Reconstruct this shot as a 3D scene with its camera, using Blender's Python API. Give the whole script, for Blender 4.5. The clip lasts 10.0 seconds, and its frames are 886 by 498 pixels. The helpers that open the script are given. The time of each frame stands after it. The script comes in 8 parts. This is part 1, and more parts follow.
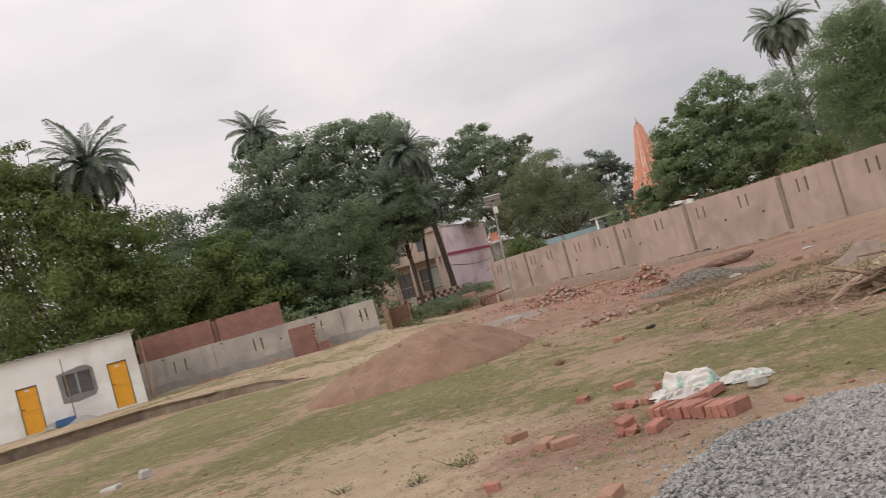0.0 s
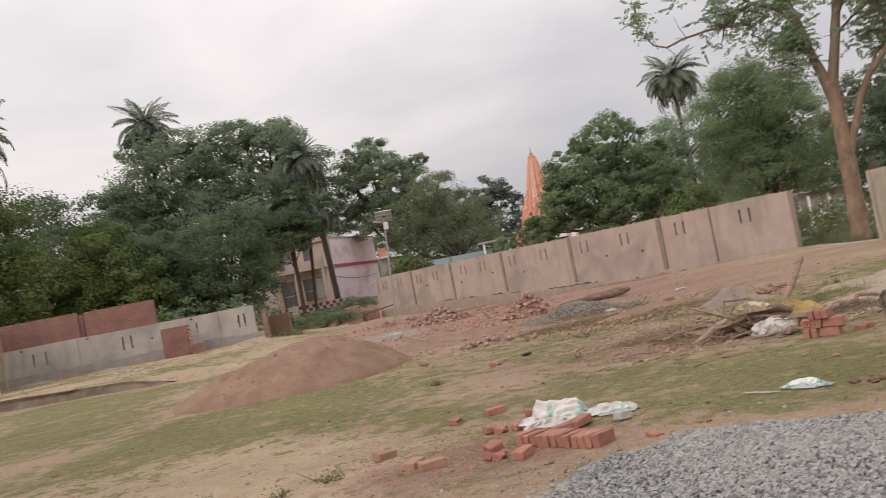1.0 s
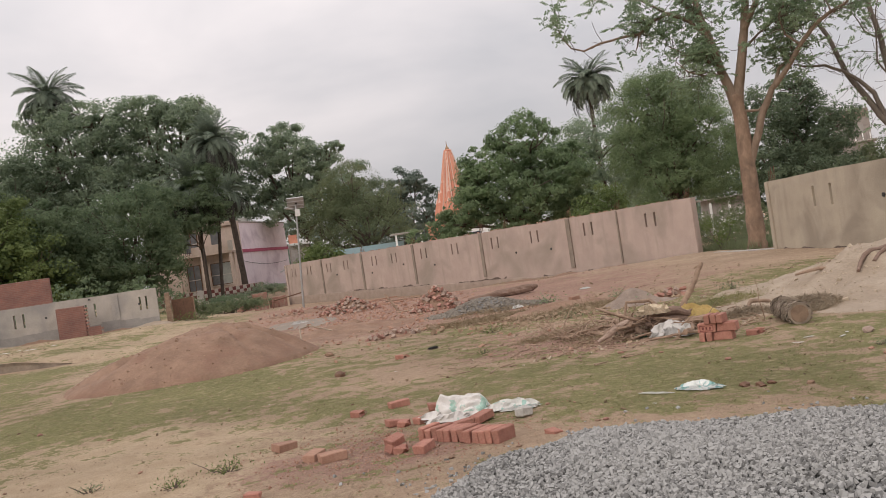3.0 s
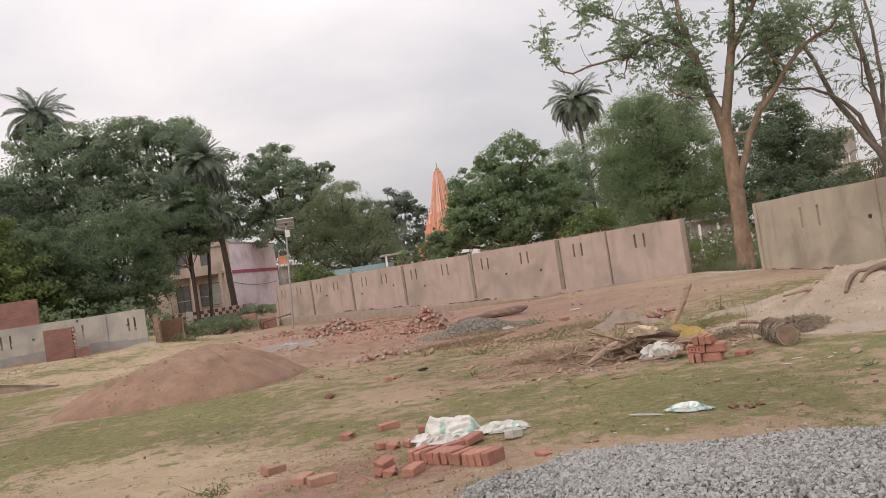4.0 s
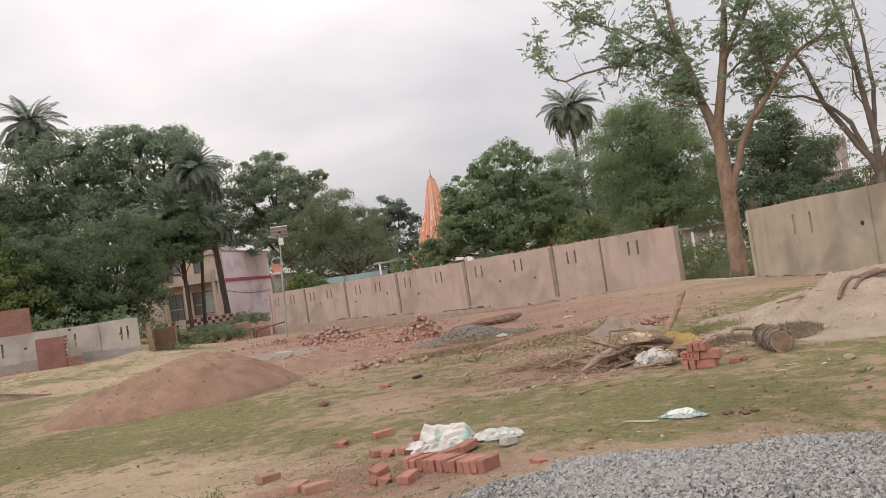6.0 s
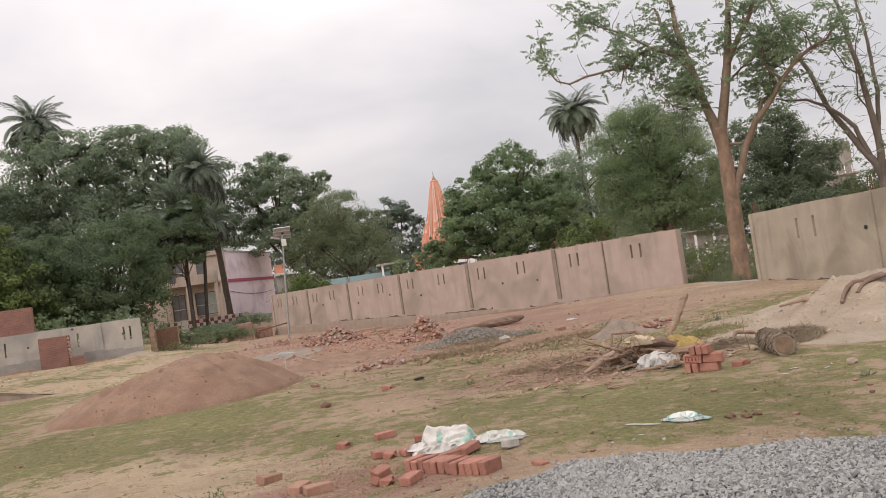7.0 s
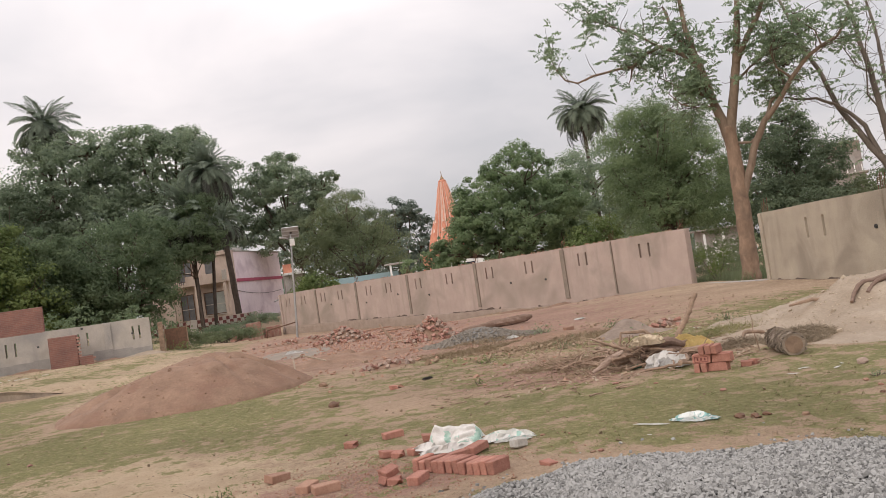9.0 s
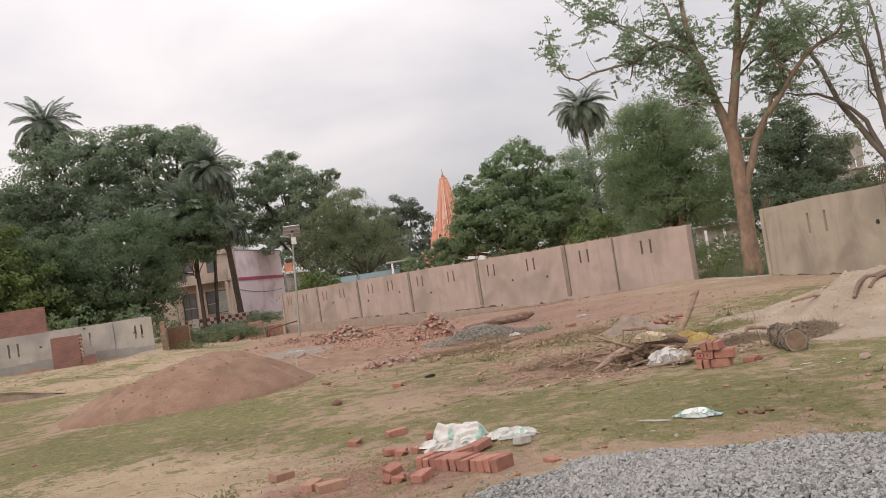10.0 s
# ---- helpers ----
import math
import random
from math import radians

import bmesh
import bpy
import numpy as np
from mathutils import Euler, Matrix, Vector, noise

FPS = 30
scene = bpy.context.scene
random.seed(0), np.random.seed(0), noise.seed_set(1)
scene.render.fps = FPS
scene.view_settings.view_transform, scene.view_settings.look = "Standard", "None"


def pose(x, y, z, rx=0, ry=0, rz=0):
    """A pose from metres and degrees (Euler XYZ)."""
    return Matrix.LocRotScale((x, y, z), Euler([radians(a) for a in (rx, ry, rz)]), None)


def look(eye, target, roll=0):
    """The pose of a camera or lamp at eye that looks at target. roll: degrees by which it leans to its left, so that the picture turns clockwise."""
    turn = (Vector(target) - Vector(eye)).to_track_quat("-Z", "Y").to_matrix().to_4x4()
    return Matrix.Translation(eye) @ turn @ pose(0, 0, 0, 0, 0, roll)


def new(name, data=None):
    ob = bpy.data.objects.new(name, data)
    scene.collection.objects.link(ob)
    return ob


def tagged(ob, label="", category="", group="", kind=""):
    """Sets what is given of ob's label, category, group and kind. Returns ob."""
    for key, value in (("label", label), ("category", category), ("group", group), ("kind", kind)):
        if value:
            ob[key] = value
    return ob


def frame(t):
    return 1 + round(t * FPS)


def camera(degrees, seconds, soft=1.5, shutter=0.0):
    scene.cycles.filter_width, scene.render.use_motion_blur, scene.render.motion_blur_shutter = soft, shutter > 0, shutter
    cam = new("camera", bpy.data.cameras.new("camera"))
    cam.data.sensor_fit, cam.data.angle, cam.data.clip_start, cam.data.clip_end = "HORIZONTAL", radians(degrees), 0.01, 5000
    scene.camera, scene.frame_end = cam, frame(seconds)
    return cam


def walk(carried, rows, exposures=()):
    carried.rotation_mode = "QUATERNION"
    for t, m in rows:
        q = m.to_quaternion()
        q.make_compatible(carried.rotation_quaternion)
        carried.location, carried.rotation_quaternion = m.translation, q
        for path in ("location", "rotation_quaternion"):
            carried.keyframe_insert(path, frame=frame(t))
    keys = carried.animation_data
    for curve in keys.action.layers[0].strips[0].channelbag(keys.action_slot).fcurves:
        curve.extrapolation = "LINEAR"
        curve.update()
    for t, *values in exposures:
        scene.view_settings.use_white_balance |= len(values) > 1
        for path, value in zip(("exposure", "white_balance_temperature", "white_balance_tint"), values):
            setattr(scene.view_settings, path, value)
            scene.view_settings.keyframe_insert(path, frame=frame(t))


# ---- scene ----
# camera: held by hand on the gravel's edge, panning to the right
cam = camera(54.78, 10.0, soft=0.8, shutter=0.5)
ROWS = [
    (0, pose(-0.024, -0.015, 1.577, 92.44, 15.70, 0.17)),
    (0.5, pose(-0.025, -0.029, 1.579, 91.84, 13.63, -3.15)),
    (1, pose(-0.003, 0.007, 1.580, 91.69, 10.98, -7.71)),
    (1.5, pose(-0.017, 0.023, 1.590, 90.85, 9.35, -9.63)),
    (2, pose(0.005, 0.043, 1.585, 90.08, 8.71, -11.51)),
    (2.5, pose(0.018, 0.035, 1.589, 89.82, 8.60, -12.95)),
    (4, pose(0.020, 0.000, 1.604, 91.38, 8.55, -14.39)),
    (4.5, pose(0.022, -0.001, 1.604, 91.68, 8.65, -14.75)),
    (5, pose(0.020, -0.005, 1.601, 91.79, 8.73, -14.93)),
    (5.5, pose(0.015, 0.003, 1.599, 91.81, 8.76, -14.86)),
    (7, pose(0.007, -0.002, 1.598, 91.99, 8.35, -14.65)),
    (7.5, pose(0.013, 0.009, 1.593, 92.08, 8.30, -14.44)),
    (8, pose(0.012, 0.004, 1.597, 92.09, 8.29, -14.29)),
    (8.5, pose(0.004, -0.003, 1.595, 92.08, 8.24, -14.19)),
    (9, pose(0.012, 0.009, 1.596, 92.04, 8.37, -14.10)),
    (9.5, pose(0.006, 0.002, 1.597, 92.02, 8.55, -13.95)),
    (10, pose(0.000, -0.000, 1.600, 91.90, 8.70, -14.00)),
]
EXPOSURES = [(0, -0.05), (0.5, -0.12), (1.0, 0.01), (1.5, -0.13), (2.0, -0.05), (2.5, -0.37), (2.7, -0.2), (3.8, 0.1), (4.5, 0.13), (10, 0.13)]
walk(cam, ROWS, EXPOSURES)

# ---- world and sun: a pale overcast evening ----
world = bpy.data.worlds.new("world")
scene.world = world
world.use_nodes = True
wn, wl = world.node_tree.nodes, world.node_tree.links
for node in list(wn):
    wn.remove(node)


def wnode(kind, **vals):
    n = wn.new(kind)
    for k, v in vals.items():
        n.inputs[k].default_value = v
    return n


w_out = wn.new("ShaderNodeOutputWorld")
w_bg = wnode("ShaderNodeBackground", Strength=1.0)
SUN_EL, SUN_AZ = radians(32), radians(-125)
sky = wn.new("ShaderNodeTexSky")
sky.sky_type, sky.sun_disc = "NISHITA", False
sky.sun_elevation, sky.sun_rotation, sky.dust_density = SUN_EL, SUN_AZ, 4.0
sky_dim = wnode("ShaderNodeVectorMath")
sky_dim.operation = "SCALE"
sky_dim.inputs["Scale"].default_value = 0.07
w_co = wn.new("ShaderNodeTexCoord")
w_sep = wn.new("ShaderNodeSeparateXYZ")
w_map = wnode("ShaderNodeMapping", Scale=(1.0, 1.0, 2.8))
w_map.inputs["Location"].default_value = (0.35, 0.2, 0.4)
w_n1 = wnode("ShaderNodeTexNoise", Scale=1.9, Detail=5.0, Roughness=0.5, Distortion=0.3)
w_r1 = wn.new("ShaderNodeValToRGB")
w_r1.color_ramp.elements[0].position, w_r1.color_ramp.elements[0].color = 0.36, (0.585, 0.565, 0.585, 1)
w_r1.color_ramp.elements[1].position, w_r1.color_ramp.elements[1].color = 0.66, (0.87, 0.80, 0.795, 1)
w_lift = wn.new("ShaderNodeMapRange")
w_lift.inputs["From Min"].default_value, w_lift.inputs["From Max"].default_value = 0.0, 1.0
w_lift.inputs["To Min"].default_value, w_lift.inputs["To Max"].default_value = 0.92, 2.1
w_mul = wn.new("ShaderNodeVectorMath")
w_mul.operation = "SCALE"
w_mix = wn.new("ShaderNodeMix")
w_mix.data_type = "RGBA"
w_mix.inputs["Factor"].default_value = 0.88
wl.new(w_co.outputs["Generated"], w_map.inputs["Vector"])
wl.new(w_co.outputs["Generated"], w_sep.inputs["Vector"])
wl.new(w_map.outputs["Vector"], w_n1.inputs["Vector"])
wl.new(w_n1.outputs["Fac"], w_r1.inputs["Fac"])
wl.new(w_sep.outputs["Z"], w_lift.inputs["Value"])
w_side = wn.new("ShaderNodeVectorMath")
w_side.operation = "DOT_PRODUCT"
w_side.inputs[1].default_value = Vector((-0.30, 0.80, 0.52)).normalized()
w_glow = wn.new("ShaderNodeMapRange")
w_glow.interpolation_type = "SMOOTHSTEP"
w_glow.inputs["From Min"].default_value, w_glow.inputs["From Max"].default_value = 0.72, 1.0
w_glow.inputs["To Min"].default_value, w_glow.inputs["To Max"].default_value = 1.01, 1.045
w_warm = wn.new("ShaderNodeVectorMath")
w_warm.operation = "SCALE"
wl.new(w_co.outputs["Generated"], w_side.inputs[0])
wl.new(w_side.outputs["Value"], w_glow.inputs["Value"])
wl.new(w_r1.outputs["Color"], w_warm.inputs[0])
wl.new(w_glow.outputs["Result"], w_warm.inputs["Scale"])
wl.new(w_warm.outputs["Vector"], w_mul.inputs[0])
wl.new(w_lift.outputs["Result"], w_mul.inputs["Scale"])
wl.new(sky.outputs["Color"], sky_dim.inputs[0])
wl.new(sky_dim.outputs["Vector"], w_mix.inputs["A"])
wl.new(w_mul.outputs["Vector"], w_mix.inputs["B"])
wl.new(w_mix.outputs["Result"], w_bg.inputs["Color"])
wl.new(w_bg.outputs["Background"], w_out.inputs["Surface"])

sun_data = bpy.data.lights.new("sun", "SUN")
sun_data.energy, sun_data.angle, sun_data.color = 0.9, radians(30), (1.0, 0.93, 0.86)
sun = new("sun", sun_data)
sun.matrix_world = look((60 * math.sin(SUN_AZ) * math.cos(SUN_EL), 60 * math.cos(SUN_AZ) * math.cos(SUN_EL), 60 * math.sin(SUN_EL)), (0, 0, 0))


# ---- materials ----
def ramp(nt, stops):
    n = nt.nodes.new("ShaderNodeValToRGB")
    els = n.color_ramp.elements
    while len(els) < len(stops):
        els.new(0.5)
    for e, (p, c) in zip(els, stops):
        e.position, e.color = p, (*c, 1)
    return n


def material(name, dark, light, scale=3.0, rough=0.85, bump=0.3, fine=40.0, metal=0.0, stretch=(1, 1, 1), stain=None,
             stain_scale=0.6, jitter=0.0, streak=0.0, cut=(0.5, 0.68)):
    """A surface with two scales of colour variation, fine relief, and stains or vertical streaks where asked."""
    m = bpy.data.materials.new(name)
    m.use_nodes = True
    nt = m.node_tree
    nd, lk = nt.nodes, nt.links
    bsdf = nd["Principled BSDF"]
    co = nd.new("ShaderNodeTexCoord")
    mp = nd.new("ShaderNodeMapping")
    mp.inputs["Scale"].default_value = stretch
    lk.new(co.outputs["Object"], mp.inputs["Vector"])
    n1 = nd.new("ShaderNodeTexNoise")
    n1.inputs["Scale"].default_value, n1.inputs["Detail"].default_value = scale, 8
    n1.inputs["Roughness"].default_value = 0.65
    lk.new(mp.outputs["Vector"], n1.inputs["Vector"])
    r = ramp(nt, [(0.3, dark), (0.7, light)])
    lk.new(n1.outputs["Fac"], r.inputs["Fac"])
    col = r.outputs["Color"]
    n2 = nd.new("ShaderNodeTexNoise")
    n2.inputs["Scale"].default_value, n2.inputs["Detail"].default_value = fine, 4
    lk.new(mp.outputs["Vector"], n2.inputs["Vector"])
    if stain:
        n3 = nd.new("ShaderNodeTexNoise")
        n3.inputs["Scale"].default_value, n3.inputs["Detail"].default_value = stain_scale, 6
        n3.inputs["Distortion"].default_value = 0.6
        lk.new(co.outputs["Object"], n3.inputs["Vector"])
        r3 = ramp(nt, [(cut[0], (0, 0, 0)), (cut[1], (0.75, 0.75, 0.75))])
        lk.new(n3.outputs["Fac"], r3.inputs["Fac"])
        fac = r3.outputs["Color"]
        if streak:
            ms = nd.new("ShaderNodeMapping")
            ms.inputs["Scale"].default_value = (2.2, 2.2, 0.28)
            lk.new(co.outputs["Object"], ms.inputs["Vector"])
            n4 = nd.new("ShaderNodeTexNoise")
            n4.inputs["Scale"].default_value, n4.inputs["Detail"].default_value = 1.3, 5
            lk.new(ms.outputs["Vector"], n4.inputs["Vector"])
            r4 = ramp(nt, [(0.52, (0, 0, 0)), (0.72, (streak, streak, streak))])
            lk.new(n4.outputs["Fac"], r4.inputs["Fac"])
            mx = nd.new("ShaderNodeMix")
            mx.data_type, mx.blend_type = "RGBA", "LIGHTEN"
            mx.inputs["Factor"].default_value = 1.0
            lk.new(r3.outputs["Color"], mx.inputs["A"])
            lk.new(r4.outputs["Color"], mx.inputs["B"])
            fac = mx.outputs["Result"]
        ms2 = nd.new("ShaderNodeMix")
        ms2.data_type = "RGBA"
        ms2.inputs["B"].default_value = (*stain, 1)
        lk.new(fac, ms2.inputs["Factor"])
        lk.new(col, ms2.inputs["A"])
        col = ms2.outputs["Result"]
    hs = nd.new("ShaderNodeHueSaturation")
    lk.new(col, hs.inputs["Color"])
    mr = nd.new("ShaderNodeMapRange")
    mr.inputs["To Min"].default_value, mr.inputs["To Max"].default_value = 0.8, 1.2
    if jitter:
        oi = nd.new("ShaderNodeObjectInfo")
        add = nd.new("ShaderNodeMath")
        add.operation = "MULTIPLY_ADD"
        lk.new(oi.outputs["Random"], add.inputs[0])
        add.inputs[1].default_value = jitter
        lk.new(n2.outputs["Fac"], add.inputs[2])
        sub = nd.new("ShaderNodeMath")
        sub.operation = "SUBTRACT"
        sub.inputs[1].default_value = jitter / 2
        lk.new(add.outputs[0], sub.inputs[0])
        lk.new(sub.outputs[0], mr.inputs["Value"])
    else:
        lk.new(n2.outputs["Fac"], mr.inputs["Value"])
    lk.new(mr.outputs["Result"], hs.inputs["Value"])
    lk.new(hs.outputs["Color"], bsdf.inputs["Base Color"])
    bsdf.inputs["Roughness"].default_value, bsdf.inputs["Metallic"].default_value = rough, metal
    if bump:
        b = nd.new("ShaderNodeBump")
        b.inputs["Strength"].default_value, b.inputs["Distance"].default_value = bump, 0.02
        lk.new(n2.outputs["Fac"], b.inputs["Height"])
        lk.new(b.outputs["Normal"], bsdf.inputs["Normal"])
    return m


def leaf_material(name, dark, light, glow=0.25):
    """Foliage: colour varies from leaf to leaf and in larger patches; light passes through."""
    m = bpy.data.materials.new(name)
    m.use_nodes = True
    nt = m.node_tree
    nd, lk = nt.nodes, nt.links
    bsdf, out = nd["Principled BSDF"], nd["Material Output"]
    geo = nd.new("ShaderNodeNewGeometry")
    co = nd.new("ShaderNodeTexCoord")
    n1 = nd.new("ShaderNodeTexNoise")
    n1.inputs["Scale"].default_value, n1.inputs["Detail"].default_value = 0.5, 3
    lk.new(co.outputs["Object"], n1.inputs["Vector"])
    mx = nd.new("ShaderNodeMath")
    mx.operation = "MULTIPLY_ADD"
    lk.new(geo.outputs["Random Per Island"], mx.inputs[0])
    mx.inputs[1].default_value = 0.22
    lk.new(n1.outputs["Fac"], mx.inputs[2])
    r = ramp(nt, [(0.35, dark), (0.85, light)])
    lk.new(mx.outputs[0], r.inputs["Fac"])
    lk.new(r.outputs["Color"], bsdf.inputs["Base Color"])
    bsdf.inputs["Roughness"].default_value = 0.6
    bsdf.inputs["Specular IOR Level"].default_value = 0.25
    tr = nd.new("ShaderNodeBsdfTranslucent")
    lk.new(r.outputs["Color"], tr.inputs["Color"])
    ms = nd.new("ShaderNodeMixShader")
    ms.inputs["Fac"].default_value = glow
    lk.new(bsdf.outputs["BSDF"], ms.inputs[1])
    lk.new(tr.outputs["BSDF"], ms.inputs[2])
    lk.new(ms.outputs["Shader"], out.inputs["Surface"])
    return m


def brickwork(name, w=0.24, h=0.075):
    """Raw brick courses, too far off for single bricks to be told apart."""
    m = bpy.data.materials.new(name)
    m.use_nodes = True
    nt = m.node_tree
    nd, lk = nt.nodes, nt.links
    co = nd.new("ShaderNodeTexCoord")
    mp = nd.new("ShaderNodeMapping")
    mp.inputs["Rotation"].default_value = (radians(90), 0, 0)
    lk.new(co.outputs["Object"], mp.inputs["Vector"])
    br = nd.new("ShaderNodeTexBrick")
    br.inputs["Scale"].default_value = 1.0
    br.inputs["Brick Width"].default_value, br.inputs["Row Height"].default_value = w, h
    br.inputs["Mortar Size"].default_value = 0.009
    br.inputs["Color1"].default_value = (0.262, 0.128, 0.104, 1)
    br.inputs["Color2"].default_value = (0.225, 0.108, 0.088, 1)
    br.inputs["Mortar"].default_value = (0.25, 0.165, 0.135, 1)
    lk.new(mp.outputs["Vector"], br.inputs["Vector"])
    n = nd.new("ShaderNodeTexNoise")
    n.inputs["Scale"].default_value, n.inputs["Detail"].default_value = 2.0, 6
    lk.new(co.outputs["Object"], n.inputs["Vector"])
    mx = nd.new("ShaderNodeMix")
    mx.data_type, mx.blend_type = "RGBA", "MULTIPLY"
    mx.inputs["Factor"].default_value = 0.8
    r = ramp(nt, [(0.3, (0.75, 0.75, 0.78)), (0.7, (1.2, 1.15, 1.1))])
    lk.new(n.outputs["Fac"], r.inputs["Fac"])
    lk.new(br.outputs["Color"], mx.inputs["A"])
    lk.new(r.outputs["Color"], mx.inputs["B"])
    bsdf = nd["Principled BSDF"]
    lk.new(mx.outputs["Result"], bsdf.inputs["Base Color"])
    bsdf.inputs["Roughness"].default_value = 0.9
    b = nd.new("ShaderNodeBump")
    b.inputs["Strength"].default_value, b.inputs["Distance"].default_value = 0.5, 0.01
    lk.new(br.outputs["Fac"], b.inputs["Height"])
    b.invert = True
    lk.new(b.outputs["Normal"], bsdf.inputs["Normal"])
    return m


PLASTER = material("cement_plaster", (0.384, 0.296, 0.254), (0.476, 0.376, 0.326), 1.2, 0.9, 0.25, 30, stain=(0.27, 0.228, 0.185), stain_scale=0.55, streak=0.55)
PLASTER_PALE = material("pale_cement_plaster", (0.355, 0.300, 0.232), (0.455, 0.392, 0.308), 1.1, 0.9, 0.25, 28, stain=(0.25, 0.21, 0.165), stain_scale=0.7, streak=0.4)
# Dark colour that paints the shade under the chipped plaster edge.
EDGE_SHADE = material("broken_edge_shade", (0.085, 0.062, 0.05), (0.17, 0.125, 0.10), 9, 0.95, 0.6, 40)
PLINTH = material("rough_plinth_render", (0.28, 0.215, 0.172), (0.385, 0.305, 0.25), 2.4, 0.93, 0.6, 22)
PLASTER_DARK = material("weathered_plaster", (0.19, 0.155, 0.125), (0.31, 0.255, 0.205), 2.0, 0.92, 0.4, 25)
GREY_PLASTER = material("grey_cement", (0.358, 0.324, 0.284), (0.493, 0.446, 0.393), 1.4, 0.9, 0.25, 30, stain=(0.27, 0.26, 0.25), stain_scale=0.7, streak=0.6)
CEMENT_PATCH = material("raw_cement_patch", (0.36, 0.36, 0.35), (0.48, 0.475, 0.46), 3.0, 0.92, 0.3, 30)
WINDOW_GREY = material("dusty_window", (0.10, 0.10, 0.105), (0.17, 0.17, 0.175), 3, 0.35, 0.0)
WINDOW_LIGHT = material("pale_window_glass", (0.28, 0.29, 0.27), (0.40, 0.41, 0.38), 2, 0.3, 0.0)
GREY_DARK = material("damp_cement", (0.255, 0.238, 0.218), (0.365, 0.342, 0.315), 2.0, 0.92, 0.4, 25)
WHITEWASH = material("white_paint", (0.78, 0.78, 0.76), (0.86, 0.86, 0.84), 1.5, 0.8, 0.1, 30, stain=(0.62, 0.61, 0.57), stain_scale=0.7)
YELLOW = material("yellow_door_paint", (0.72, 0.33, 0.02), (0.82, 0.40, 0.03), 3, 0.45, 0.1, 40)
DARK_METAL = material("dark_metal", (0.05, 0.05, 0.05), (0.10, 0.10, 0.10), 4, 0.5, 0.1, 60, metal=0.6)
GALVANISED = material("galvanised_steel", (0.32, 0.32, 0.31), (0.45, 0.45, 0.44), 3, 0.45, 0.05, 50, metal=0.7)
RUST = material("rusty_steel", (0.10, 0.055, 0.035), (0.19, 0.10, 0.06), 9, 0.8, 0.3, 80)
TIN = material("tin_sheet", (0.36, 0.36, 0.36), (0.52, 0.52, 0.52), 2, 0.5, 0.1, 30, metal=0.4)
PANEL_DARK = material("solar_cells", (0.015, 0.02, 0.035), (0.03, 0.035, 0.06), 4, 0.25, 0.0)
PINK = material("pink_limewash", (0.78, 0.67, 0.72), (0.87, 0.77, 0.81), 1.0, 0.85, 0.1, 20, stain=(0.58, 0.47, 0.53), stain_scale=0.5, streak=0.35)
MAGENTA = material("magenta_paint", (0.36, 0.07, 0.13), (0.46, 0.10, 0.17), 2, 0.7, 0.1, 20)
CREAM = material("cream_limewash", (0.51, 0.405, 0.34), (0.61, 0.49, 0.42), 1.0, 0.85, 0.1, 20, stain=(0.38, 0.29, 0.22), stain_scale=0.5, streak=0.5)
MAROON = material("maroon_paint", (0.13, 0.035, 0.03), (0.19, 0.05, 0.04), 3, 0.6, 0.1, 30)
TILE_DARK = material("maroon_tile", (0.12, 0.03, 0.03), (0.18, 0.05, 0.045), 3, 0.35, 0.0, jitter=0.3)
TILE_LIGHT = material("white_tile", (0.40, 0.36, 0.32), (0.52, 0.47, 0.42), 3, 0.35, 0.0, jitter=0.3)
TEAL = material("teal_limewash", (0.238, 0.359, 0.390), (0.323, 0.437, 0.468), 1.0, 0.85, 0.1, 20)
SAFFRON = material("saffron_paint", (0.58, 0.235, 0.15), (0.70, 0.32, 0.21), 0.7, 0.7, 0.15, 8)
SAFFRON_PALE = material("pale_peach_paint", (0.66, 0.45, 0.36), (0.78, 0.57, 0.47), 1.5, 0.7, 0.1, 10)
GOLD = material("dull_gilding", (0.26, 0.17, 0.10), (0.36, 0.24, 0.14), 2, 0.5, 0.0, metal=0.3)
CONCRETE = material("raw_concrete", (0.34, 0.31, 0.28), (0.47, 0.43, 0.39), 0.8, 0.9, 0.2, 12, stain=(0.24, 0.21, 0.19), stain_scale=0.5, streak=0.6)
RED_BRICK_FAR = brickwork("raw_brickwork")
BRICK = material("fired_brick", (0.312, 0.139, 0.102), (0.455, 0.216, 0.161), 14, 0.9, 0.6, 90, jitter=0.8, stain=(0.36, 0.20, 0.145), stain_scale=9)
BRICK_PALE = material("dusty_brick", (0.288, 0.158, 0.108), (0.405, 0.243, 0.171), 12, 0.9, 0.5, 90, jitter=0.6)
BRICK_OLD = material("rubble_brick", (0.27, 0.125, 0.095), (0.47, 0.275, 0.215), 7, 0.92, 0.5, 60, jitter=1.1, stain=(0.46, 0.37, 0.30), stain_scale=5)
MORTAR_BRICK = material("mortared_brick", (0.30, 0.215, 0.17), (0.43, 0.33, 0.27), 7, 0.92, 0.5, 60, jitter=0.8)
DIRT_HEAP = material("red_earth", (0.192, 0.118, 0.079), (0.318, 0.204, 0.139), 2.6, 0.95, 1.0, 26, stain=(0.22, 0.125, 0.085), stain_scale=1.7)
# Brown earth, darkened to paint the shade on the step's upright face.
LEDGE_EARTH = material("shaded_ledge_earth", (0.13, 0.10, 0.074), (0.27, 0.21, 0.155), 3.0, 0.95, 1.0, 22)
SAND = material("pale_sand", (0.285, 0.225, 0.166), (0.396, 0.322, 0.244), 1.9, 0.95, 0.9, 26, stain=(0.29, 0.225, 0.16), stain_scale=1.6)
